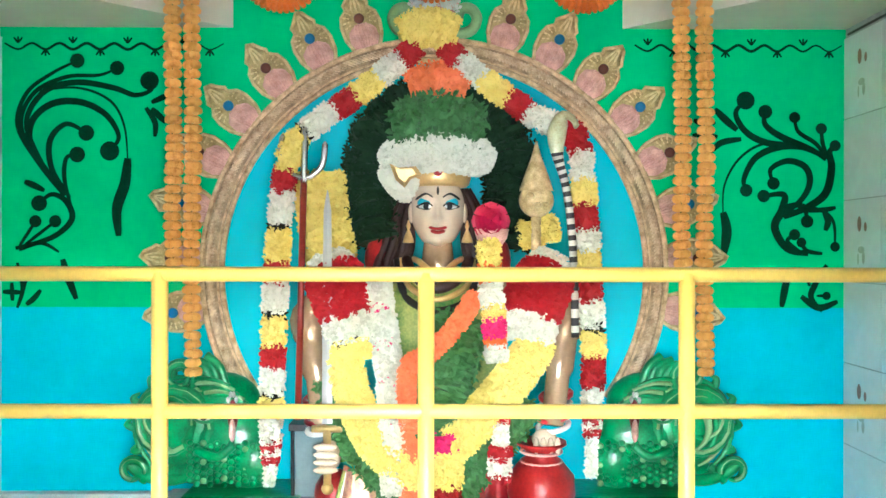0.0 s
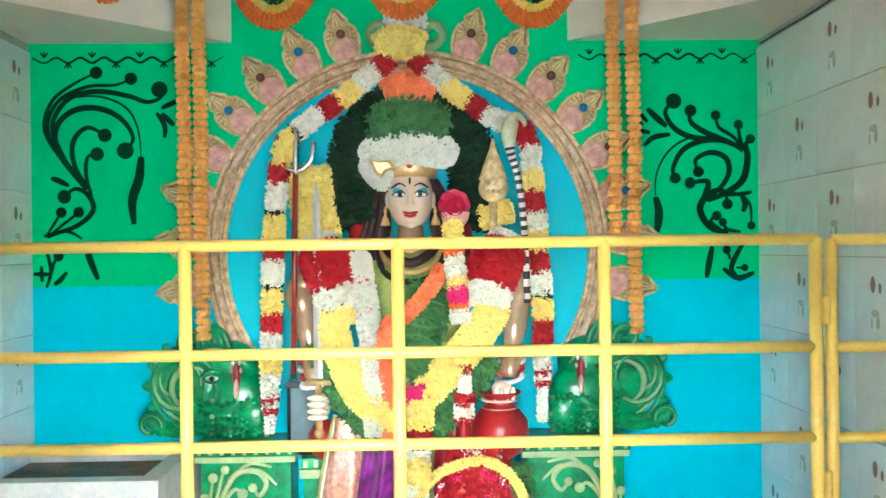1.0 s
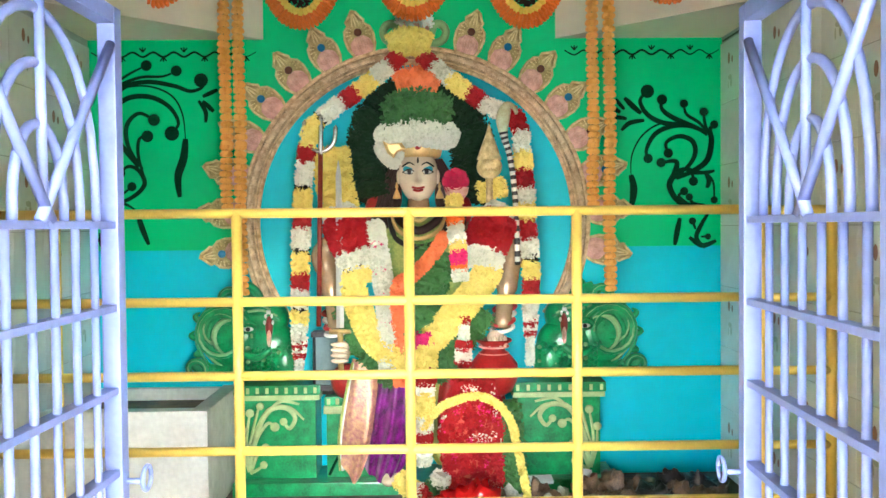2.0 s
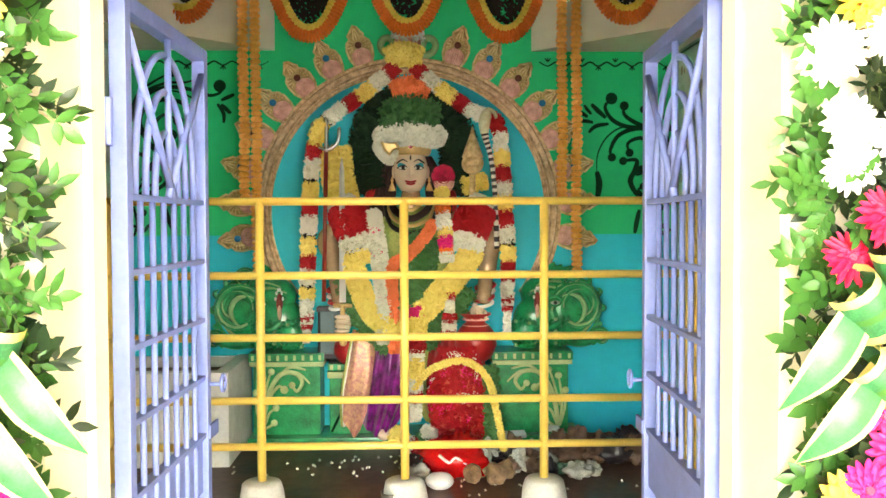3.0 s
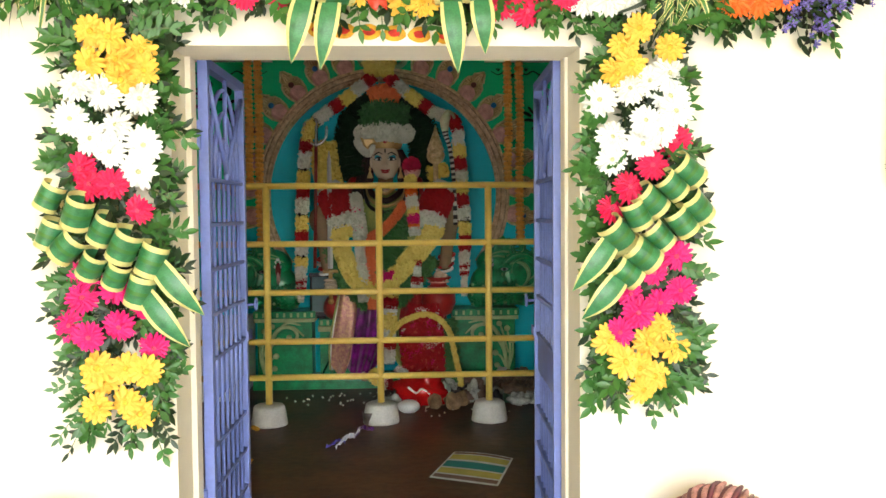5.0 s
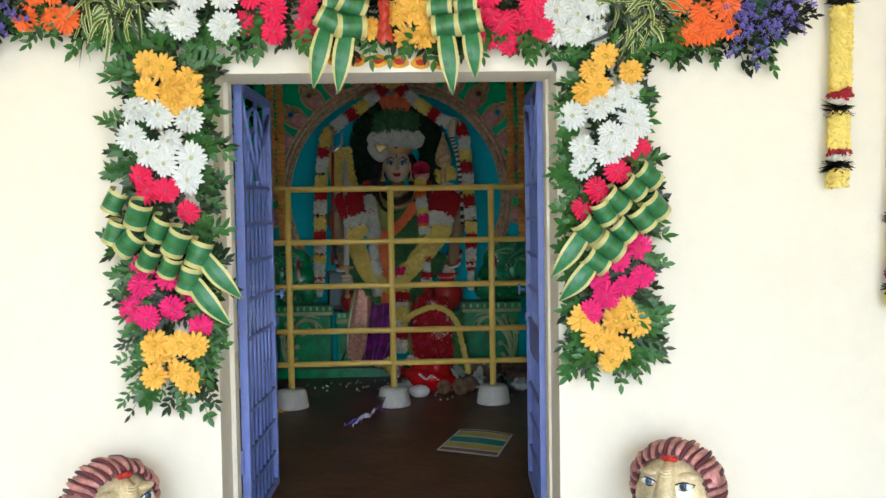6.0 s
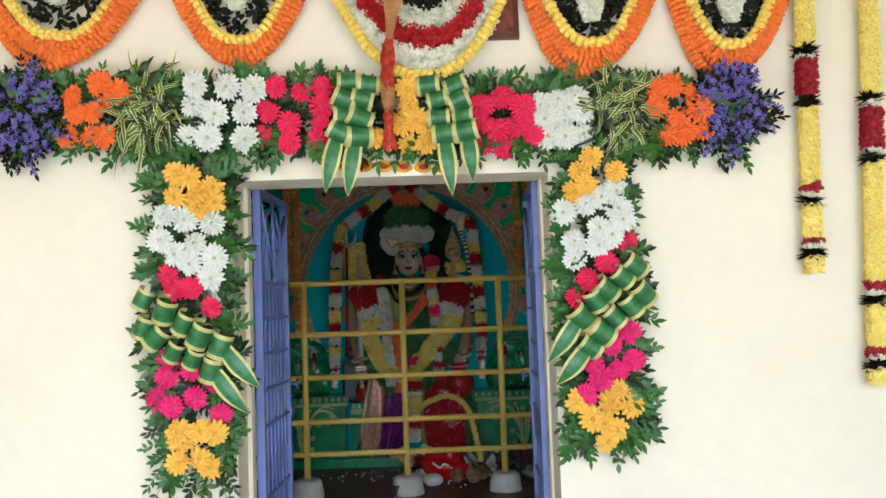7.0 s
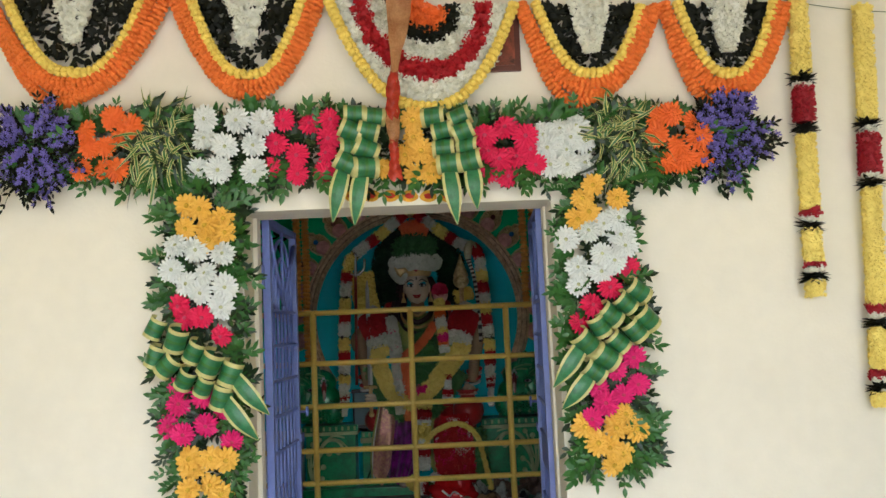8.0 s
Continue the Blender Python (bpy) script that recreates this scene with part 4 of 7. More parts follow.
# Right scroll: stroke points taken from the camera's view, scaled onto the wall.
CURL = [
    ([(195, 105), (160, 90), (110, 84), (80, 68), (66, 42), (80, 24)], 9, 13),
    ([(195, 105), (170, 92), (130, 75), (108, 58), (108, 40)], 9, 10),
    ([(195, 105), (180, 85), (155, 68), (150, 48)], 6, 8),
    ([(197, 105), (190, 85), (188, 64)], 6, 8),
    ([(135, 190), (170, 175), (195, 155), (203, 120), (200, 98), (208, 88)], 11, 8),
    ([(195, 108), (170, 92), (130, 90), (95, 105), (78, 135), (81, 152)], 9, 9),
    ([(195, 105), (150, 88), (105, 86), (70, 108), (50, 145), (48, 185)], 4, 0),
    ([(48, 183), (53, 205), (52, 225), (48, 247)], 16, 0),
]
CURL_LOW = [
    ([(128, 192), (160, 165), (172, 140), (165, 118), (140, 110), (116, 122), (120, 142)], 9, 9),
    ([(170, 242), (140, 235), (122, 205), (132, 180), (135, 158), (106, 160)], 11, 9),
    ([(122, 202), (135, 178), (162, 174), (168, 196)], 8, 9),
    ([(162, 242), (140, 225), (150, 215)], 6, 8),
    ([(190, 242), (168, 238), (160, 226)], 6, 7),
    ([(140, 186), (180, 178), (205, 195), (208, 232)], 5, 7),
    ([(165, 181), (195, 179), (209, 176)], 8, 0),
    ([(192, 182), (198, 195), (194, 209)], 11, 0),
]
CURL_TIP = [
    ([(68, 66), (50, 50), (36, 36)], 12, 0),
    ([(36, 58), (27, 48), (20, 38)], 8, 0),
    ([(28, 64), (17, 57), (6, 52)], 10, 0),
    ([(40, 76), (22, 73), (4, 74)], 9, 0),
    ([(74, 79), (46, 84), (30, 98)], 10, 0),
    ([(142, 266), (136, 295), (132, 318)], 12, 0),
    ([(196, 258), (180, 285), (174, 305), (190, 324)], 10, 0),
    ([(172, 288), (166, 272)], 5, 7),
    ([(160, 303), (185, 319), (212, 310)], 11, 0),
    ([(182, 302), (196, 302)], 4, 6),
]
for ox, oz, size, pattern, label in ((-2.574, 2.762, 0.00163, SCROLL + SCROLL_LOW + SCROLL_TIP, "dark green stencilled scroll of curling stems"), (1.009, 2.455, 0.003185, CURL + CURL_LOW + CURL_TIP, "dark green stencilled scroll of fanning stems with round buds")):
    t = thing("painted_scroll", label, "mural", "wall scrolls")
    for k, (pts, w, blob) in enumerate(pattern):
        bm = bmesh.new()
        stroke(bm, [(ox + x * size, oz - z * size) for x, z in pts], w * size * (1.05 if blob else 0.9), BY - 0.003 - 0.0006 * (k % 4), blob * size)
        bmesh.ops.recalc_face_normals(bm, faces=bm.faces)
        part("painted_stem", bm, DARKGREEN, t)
for x0, x1 in ((BL + 0.02, -1.10), (0.76, BR - 0.02)):
    t = thing("painted_border", "thin dark green wavy vine border under the ceiling slab", "mural", "wall borders")
    bm = bmesh.new()
    stroke(bm, [(x0 + (x1 - x0) * k / 16, 2.615 + 0.014 * (-1) ** k) for k in range(17)], 0.013, BY - 0.003)
    part("painted_vine", bm, DARKGREEN, t)
    for k in range(8):
        bm = bmesh.new()
        x, z = x0 + (x1 - x0) * (k + 0.5) / 8, 2.615 + 0.026 * (-1) ** k
        for a in (50, 90, 130):
            stroke(bm, [(x, z - 0.012 * (-1) ** k), (x + 0.03 * math.cos(radians(a)), z + 0.018 * math.sin(radians(a)) * (-1) ** k)], 0.009, BY - 0.0045)
        part("painted_leaf", bm, DARKGREEN, t)

# the arch behind the idol
CX, CZ = -0.146, 1.60
ROPEGOLD = material("tan_gold", (0.86, 0.68, 0.46), 0.4, metal=0.25, vary=0.3, scale=26, other=(0.36, 0.18, 0.08), bump=0.6, bump_scale=60)
arch_thing = thing("ornamental_arch", "antique gold plaster arch with peacock feather crest round a blue panel", "arch")
bm = bmesh.new()
plate(bm, [(p.x, p.z) for p in arc(CX, CZ, 0.96, 0, 352.5, 47)], BY - 0.035, 0.031)
part("panel", bm, SKYBLUE, arch_thing, "plain sky blue panel")
for name, r, w, y in (("outer_moulding", 1.038, 0.012, BY - 0.055), ("inner_moulding", 0.946, 0.012, BY - 0.055), ("bead_moulding", 0.966, 0.006, BY - 0.058)):
    bm = bmesh.new()
    tube(bm, arc(CX, CZ, r, -36, 216, 90, y), w, 10, up=(0, 1, 0))
    part(name, bm, ANTIQUE, arch_thing, smooth=True)
# Ring coloured darker than the mouldings, so the gaps between read as shade.
bm = bmesh.new()
tube(bm, arc(CX, CZ, 0.992, -36, 216, 90, BY - 0.042), 0.054, 10, flat=0.3, up=(0, 1, 0))
part("ring", bm, RECESS, arch_thing, "recessed ring coloured darker to stand for shade", smooth=True)
bm = bmesh.new()
for k in range(270):
    a = radians(-34 + 248 * k / 269)
    d = Vector((math.cos(a + 0.9), 0, math.sin(a + 0.9))) * 0.026
    p = Vector((CX + 1.0 * math.cos(a), BY - 0.062, CZ + 1.0 * math.sin(a)))
    tube(bm, [p - d, p - d * 0.3 + Vector((0, -0.008, 0)), p + d * 0.3 + Vector((0, -0.008, 0)), p + d], [0.003, 0.0068, 0.0068, 0.003], 6)
tagged(part("rope_twist", bm, ROPEGOLD, arch_thing, "twisted rope of tan plaster"), kind="stuff")


def puffed(bm, outline, y, lift, mat=0, inner=0.66):
    """A rounded relief plate over an outline of (x, z)."""
    cx, cz = sum(p[0] for p in outline) / len(outline), sum(p[1] for p in outline) / len(outline)
    rim0 = [bm.verts.new((x, y + 0.02, z)) for x, z in outline]
    rim = [bm.verts.new((x, y, z)) for x, z in outline]
    mid = [bm.verts.new((cx + (x - cx) * inner, y - lift, cz + (z - cz) * inner)) for x, z in outline]
    n = len(outline)
    for k in range(n):
        j = (k + 1) % n
        bm.faces.new((rim0[k], rim0[j], rim[j], rim[k])).material_index = mat
        bm.faces.new((rim[k], rim[j], mid[j], mid[k])).material_index = mat
    bm.faces.new(mid).material_index = mat


FEATHER = [(-0.055, 0.0), (-0.085, 0.07), (-0.09, 0.13), (-0.078, 0.175), (-0.05, 0.20), (-0.055, 0.225), (-0.03, 0.25), (0.0, 0.285), (0.022, 0.27), (0.04, 0.235), (0.055, 0.215), (0.05, 0.195), (0.08, 0.165), (0.09, 0.12), (0.083, 0.06), (0.055, 0.0)]
FEATHER_LOW = [(-0.045, 0.005), (-0.066, 0.05), (-0.062, 0.10), (-0.03, 0.125), (0.0, 0.13), (0.03, 0.125), (0.062, 0.10), (0.066, 0.05), (0.045, 0.005)]
bm = bmesh.new()
puffed(bm, FEATHER, 0.0, 0.022)
# Olive plate darker than its rim: the recess shade is put into the colour.
feather_data = part("feather", bm, material("olive_gold_shade", (0.60, 0.46, 0.22), 0.45, metal=0.25, vary=0.3, scale=30, other=(0.22, 0.14, 0.05), bump=0.8, bump_scale=70)).data
bm = bmesh.new()
tube(bm, [(x * 0.97, -0.004, z) for x, z in FEATHER], 0.008, 6)
for k in (-1, 0, 1):
    tube(bm, [(0.022 * k, -0.026, 0.19), (0.014 * k, -0.022, 0.225), (0.004 * k, -0.012, 0.262)], 0.005, 6)
rim_data = part("rim", bm, PALEGOLD).data
bm = bmesh.new()
puffed(bm, FEATHER_LOW, -0.016, 0.018, inner=0.7)
for k in (-2, -1, 0, 1, 2):
    tube(bm, [(0.010 * k, -0.036, 0.01), (0.018 * k, -0.037, 0.07), (0.012 * k, -0.030, 0.118)], 0.0045, 6)
vane_data = part("vane", bm, PINKGOLD).data
bm = bmesh.new()
for k in range(11):
    a = radians(-20 + 220 * k / 10)
    tube(bm, [(0.045 * math.cos(a), -0.02, 0.14 + 0.04 * math.sin(a)), (0.075 * math.cos(a), -0.014, 0.14 + 0.075 * math.sin(a))], 0.005, 6)
rays_data = part("ray_crown", bm, PALEGOLD).data
bosses = {}
for key, mat in (("blue", material("blue_boss", (0.0, 0.20, 0.50), 0.3)), ("brown", material("brown_boss", (0.14, 0.03, 0.015), 0.3))):
    bm = bmesh.new()
    ball(bm, (0, -0.026, 0.145), 0.024, 0.014, 0.024, u=14, v=8)
    bosses[key] = part("boss", bm, mat).data
for ob in [o for o in scene.collection.objects if o.parent is None and o.name in ("feather", "rim", "vane", "ray_crown", "boss", "boss.001")]:
    bpy.data.objects.remove(ob)
for k, a in enumerate((73.3, 61.8, 50.3, 38.8, 27.0, 15.0, 3.0, -9.0)):
    for side in (1, -1):
        ang = a if side > 0 else 180 - a
        m = Matrix.Translation((CX + 1.035 * math.cos(radians(ang)), BY - 0.03, CZ + 1.035 * math.sin(radians(ang)))) @ Euler((0, radians(90 - ang), 0)).to_matrix().to_4x4()
        f = part_of("feather", feather_data, arch_thing, m)
        part_of("vane", vane_data, f, None, "pink ribbed vane")
        part_of("ray_crown", rays_data, f)
        part_of("rim", rim_data, f)
        part_of("boss", bosses["blue" if k % 2 else "brown"], f, None, "round glossy boss")

# crest at the top of the arch
crest = thing("arch_crest", "green and white moulded crest with curling horns on the arch", "ornament")
for side in (-1, 1):
    bm = bmesh.new()
    pts = [(CX + side * (0.13 + (0.085 - 0.018 * k * 0.5) * math.cos(radians(200 + 50 * k))), BY - 0.07, 2.735 + (0.085 - 0.009 * k) * math.sin(radians(200 + 50 * k))) for k in range(9)]
    tube(bm, smooth_line(pts, 4), 0.024, 10)
    part("horn", bm, GREENPALE, crest, smooth=True)
bm = bmesh.new()
puffed(bm, [(CX - 0.10, 2.66), (CX - 0.11, 2.80), (CX - 0.05, 2.90), (CX + 0.05, 2.90), (CX + 0.11, 2.80), (CX + 0.10, 2.66)], BY - 0.06, 0.05)
part("mask", bm, PINKGOLD, crest)
s, g = Soup(), random.Random(12)
petals_soup(s, [Vector((CX + g.uniform(-0.10, 0.10), BY - 0.13 + g.uniform(-0.02, 0.03), 2.79 + g.uniform(-0.04, 0.09))) for k in range(90)], 0.016, g)
part_of("white_blossoms", s.mesh("white_blossoms", [P_WHITE]), crest, None, "white blossoms")


# the green sea creatures at the arch's feet, each one moulded piece
def creature(flip, label):
    X = lambda x: CX + flip * x
    bm = bmesh.new()
    y = BY - 0.10
    ball(bm, (X(0.90), y, 0.86), 0.19, 0.10, 0.17, u=20, v=12)
    ball(bm, (X(1.08), y, 0.92), 0.20, 0.085, 0.21, u=20, v=12)
    ball(bm, (X(0.93), y, 1.03), 0.17, 0.09, 0.13, u=16, v=10)
    ball(bm, (X(0.80), y - 0.02, 0.78), 0.12, 0.09, 0.13, u=16, v=10)
    ball(bm, (X(1.00), y, 0.73), 0.26, 0.085, 0.06, u=16, v=8)
    for cx0, cz0, r0, turns, w in ((1.14, 0.94, 0.185, 1.35, 0.030), (1.16, 0.96, 0.125, 1.2, 0.024), (1.10, 1.15, 0.07, 1.3, 0.020), (1.30, 0.74, 0.06, 1.2, 0.022), (0.83, 0.72, 0.05, 1.2, 0.014)):
        pts = [(X(cx0 + r0 * (1 - 0.55 * k / 22) * math.cos(radians(230 - 360 * turns * k / 22))), y - 0.07, cz0 + r0 * (1 - 0.55 * k / 22) * math.sin(radians(230 - 360 * turns * k / 22))) for k in range(23)]
        tube(bm, pts, [w * (0.5 + 0.5 * math.sin(math.pi * min(1, 0.2 + k / 22))) for k in range(23)], 8, mat=0)
        for f in (0.90,):
            tube(bm, [(CX + (p[0] - CX), p[1] - w * 0.62, p[2] + 0.004) for p in pts[2:17]], w * 0.33, 6, mat=1)
    tube(bm, smooth_line([(X(1.0), y - 0.05, 0.74), (X(1.15), y - 0.06, 0.70), (X(1.27), y - 0.06, 0.73), (X(1.33), y - 0.06, 0.79)], 6), 0.028, 8)
    for k in range(4):
        a = 30 + 22 * k
        tube(bm, smooth_line([(X(0.90 + 0.03 * k), y - 0.06, 1.10), (X(0.93 + 0.035 * k), y - 0.06, 1.19), (X(0.99 + 0.05 * k), y - 0.05, 1.24 - 0.02 * k)], 5), 0.018, 8)
    for k in range(84):
        u, v = (k % 12) / 12, (k // 12) / 7
        ball(bm, (X(0.72 + 0.36 * u), y - 0.080 - 0.02 * math.sin(3 * u), 0.69 + 0.19 * v + 0.015 * (k % 2)), 0.015, 0.015, 0.013, u=7, v=5, mat=1 if k % 9 == 0 else 0)
    for k in range(9):
        a = radians(-60 + 28 * k)
        px, pz = 1.10 + 0.20 * math.cos(a), 0.94 + 0.21 * math.sin(a)
        tube(bm, smooth_line([(X(px), y - 0.05, pz), (X(px + 0.035 * math.cos(a + 0.5)), y - 0.06, pz + 0.035 * math.sin(a + 0.5)), (X(px + 0.03 * math.cos(a + 1.4)), y - 0.05, pz + 0.05 * math.sin(a + 1.1))], 4), [0.02, 0.02, 0.018, 0.016, 0.014, 0.012, 0.009, 0.006, 0.003], 8)
    tube(bm, smooth_line([(X(0.86), y - 0.10, 0.86), (X(0.93), y - 0.11, 0.81), (X(1.02), y - 0.10, 0.84)], 6), 0.02, 8)
    for k, q in enumerate((0.205, 0.17, 0.135, 0.10)):
        pts = [(X(1.09 + q * math.cos(radians(a))), y - 0.055 - 0.25 * (0.21 - q), 0.93 + 1.05 * q * math.sin(radians(a))) for a in range(-70, 131, 12)]
        tube(bm, pts, [0.017 * math.sin(math.pi * (0.08 + 0.84 * j / 16)) for j in range(17)], 8, mat=k % 2)
    for k in range(5):
        tube(bm, smooth_line([(X(0.80 + 0.02 * k), y - 0.085, 1.03 + 0.02 * k), (X(0.88 + 0.02 * k), y - 0.09, 1.07 + 0.018 * k), (X(0.97 + 0.02 * k), y - 0.075, 1.06 + 0.02 * k)], 5), 0.010, 6, mat=k % 2)
    # eye, mouth and tongue
    ball(bm, (X(0.985), y - 0.098, 0.98), 0.050, 0.014, 0.030, mat=0, u=14, v=8)
    ball(bm, (X(0.985), y - 0.104, 0.98), 0.034, 0.018, 0.015, mat=2, u=12, v=8)
    ball(bm, (X(0.983), y - 0.118, 0.98), 0.014, 0.008, 0.013, mat=3, u=10, v=6)
    tube(bm, smooth_line([(X(0.94), y - 0.10, 1.01), (X(0.99), y - 0.115, 1.025), (X(1.04), y - 0.10, 0.99)], 5), 0.009, 6)
    ball(bm, (X(0.865), y - 0.09, 0.985), 0.022, 0.028, 0.07, mat=4, u=10, v=8)
    ball(bm, (X(0.862), y - 0.115, 0.925), 0.014, 0.02, 0.05, mat=5, u=10, v=8)
    for k in range(6):
        a = radians(20 + 28 * k)
        ball(bm, (X(0.865 + 0.026 * math.cos(a)), y - 0.105, 0.985 + 0.095 * math.sin(a)), 0.008, 0.012, 0.014, mat=2, u=7, v=5)
    bmesh.ops.recalc_face_normals(bm, faces=bm.faces)
    tagged(part("creature_statue", bm, [GREENLAC, GREENPALE, WHITE, BLACK, material("mouth_red", (0.25, 0.02, 0.02), 0.4), PINKGOLD], smooth=True), label, "statue", "arch creatures")


creature(-1, "glossy green moulded sea creature with white-edged curls holding the arch")
creature(1, "glossy green moulded sea creature with a coiled tail holding the arch")


# pedestals under them
def pedestal(x0, x1, flip, label):
    t = thing("pedestal", label, "pedestal", "arch pedestals")
    y0, y1 = 3.90, BY - 0.005
    bm = bmesh.new()
    box(bm, x0 + 0.03, x1 - 0.03, y0 + 0.03, y1, 0.12, 0.60, 0.006)
    part("block", bm, GREENLAC, t)
    bm = bmesh.new()
    box(bm, x0 + 0.005, x1 - 0.005, y0 + 0.01, y1, 0.575, 0.605, 0.006)
    part("band", bm, PALE, t, "pale painted band")
    bm = bmesh.new()
    box(bm, x0, x1, y0, y1, 0.606, 0.665, 0.012)
    part("cap", bm, GREENLAC, t)
    for k in range(9):
        x = x0 + 0.03 + (x1 - x0 - 0.06) * k / 8
        bm = bmesh.new()
        box(bm, x - 0.008, x + 0.010, y0 - 0.006, y0 + 0.002, 0.618, 0.652, 0.002)
        part("dentil", bm, PALE, t)
    cx, w = (x0 + x1) / 2, (x1 - x0)
    X = lambda u: cx + flip * (u - 0.5) * (w - 0.08)
    for pts, r, blob in (([(0.12, 0.16), (0.16, 0.30), (0.24, 0.42), (0.40, 0.52), (0.62, 0.53), (0.74, 0.47), (0.66, 0.41), (0.58, 0.45)], 0.014, 0.02), ([(0.12, 0.16), (0.20, 0.34), (0.36, 0.44), (0.46, 0.42)], 0.010, 0.024), ([(0.10, 0.16), (0.07, 0.34), (0.12, 0.50)], 0.008, 0.022), ([(0.13, 0.16), (0.22, 0.26), (0.33, 0.30)], 0.008, 0.022), ([(0.10, 0.16), (0.03, 0.28), (0.02, 0.40)], 0.008, 0.022),
                         ([(0.12, 0.15), (0.24, 0.18), (0.30, 0.20)], 0.008, 0.020), ([(0.40, 0.52), (0.56, 0.57), (0.80, 0.55)], 0.009, 0.0), ([(0.50, 0.53), (0.68, 0.53), (0.86, 0.46)], 0.008, 0.0), ([(0.10, 0.30), (0.22, 0.50), (0.26, 0.54)], 0.007, 0.020)):
        bm = bmesh.new()
        line = smooth_line([(X(u), y0 + 0.028, z) for u, z in pts], 6)
        tube(bm, line, [1.15 * r * (0.5 + 0.5 * math.sin(math.pi * min(1, 0.25 + 0.75 * k / len(line)))) for k in range(len(line))], 8, flat=0.5, up=(0, 1, 0))
        if blob:
            ball(bm, line[-1], 1.15 * blob, 0.010, 1.15 * blob, u=12, v=6)
        part("scroll", bm, PALE, t, "pale raised scroll", smooth=True)
    return t


pedestal(-1.205, -0.705, 1, "green lacquered pedestal with pale raised scrolls beside the white tub")
pedestal(0.40, 0.945, -1, "green lacquered pedestal with pale raised scrolls under the arch")
stool = thing("side_stand", "low green lacquered stand with a pale dentil edge beside the idol", "stand")
bm = bmesh.new()
box(bm, -0.685, -0.47, 3.88, 4.12, 0.50, 0.545, 0.008)
part("band", bm, PALE, stool)
bm = bmesh.new()
box(bm, -0.68, -0.47, 3.88, 4.12, 0.546, 0.60, 0.012)
part("top", bm, GREENLAC, stool)
for k in range(4):
    bm = bmesh.new()
    box(bm, -0.665 + 0.05 * k, -0.645 + 0.05 * k, 3.874, 3.882, 0.556, 0.59, 0.002)
    part("dentil", bm, PALE, stool)
bm = bmesh.new()
box(bm, -0.675, -0.40, 3.93, BY - 0.04, 0.121, 0.499, 0.01)
part("block", bm, GREENLAC, stool)
# Dark green strip put in as the slanting shadow of a leg.
bm = bmesh.new()
tube(bm, smooth_line([(-0.66, 3.925, 0.14), (-0.60, 3.922, 0.26), (-0.54, 3.922, 0.38), (-0.50, 3.925, 0.48)], 5), 0.014, 8, flat=0.6)
part("leg_shadow", bm, DARKGREEN, stool, "dark slanting strip standing for a leg shadow", smooth=True)
bm = bmesh.new()
box(bm, -1.2, 1.0, 3.83, BY - 0.004, 0.0, 0.12, 0.01)
tagged(part("plinth", bm, GREENLAC), "long low green painted plinth along the wall", "plinth")

# white masonry tub
tub = thing("white_tub", "open white painted masonry tub with stained inner walls", "tub")
bm = bmesh.new()
x0, x1, y0, y1, z1, w = BL + 0.004, -1.235, 3.45, BY - 0.004, 0.62, 0.09
bm.free()
LIME = material("white_limewash", (0.84, 0.84, 0.80), 0.8, vary=0.12, scale=4, bump=0.25, bump_scale=40)
for a, b, c, d, e in ((x0, x1, y0, y0 + w, z1), (x1 - w, x1, y0 + w + 0.001, y1, z1), (x0, x1 - w - 0.001, y1 - 0.05, y1, z1 - 0.01)):
    bm = bmesh.new()
    box(bm, a, b, c, d, 0.0, e, 0.006)
    part("wall", bm, LIME, tub)
# Added bed, set high so brown shows over the rim from the camera.
bm = bmesh.new()
box(bm, x0, x1 - w - 0.001, y0 + w + 0.001, y1 - 0.051, 0.0, 0.54)
part("bed", bm, material("brown_bed", (0.22, 0.14, 0.08), 0.7, vary=0.4, scale=5, bump=0.5, bump_scale=20, other=(0.07, 0.05, 0.035)), tub, "brown bed raised into view for the stained inside")

settle(before_back, 1.05, (0.143, 0.21, -0.047))

# tiles on the side walls
PRINT_R, PRINT_G = material("tile_print_brown", (0.33, 0.13, 0.09), 0.3, vary=0.2), material("tile_print_grey", (0.45, 0.48, 0.42), 0.3, vary=0.2)


def tile_mesh(name, w, h, printed):
    """A tile in the yz plane that faces -x."""
    bm = bmesh.new()
    box(bm, -0.008, 0.0, -w / 2, w / 2, -h / 2, h / 2, 0.0015)
    if printed:
        for dy, dz, ry, rz, mat in ((0.012, 0.055, 0.014, 0.026, 1), (-0.028, 0.045, 0.009, 0.016, 1), (0.0, -0.03, 0.022, 0.012, 2), (-0.015, -0.055, 0.010, 0.022, 2), (0.02, -0.06, 0.006, 0.02, 2)):
            ring = [bm.verts.new((-0.0095, 1.4 * (dy + ry * math.cos(6.283 * k / 10)), 1.4 * (dz + rz * math.sin(6.283 * k / 10)))) for k in range(10)]
            bm.faces.new(ring).material_index = mat
    data = bpy.data.meshes.new(name)
    bm.to_mesh(data)
    bm.free()
    for m in (TILE, PRINT_R, PRINT_G):
        data.materials.append(m)
    return data


TW, TH = 0.35, 0.385
plain_tile, print_tile = tile_mesh("tile", TW - 0.004, TH - 0.004, False), tile_mesh("tile", TW - 0.004, TH - 0.004, True)
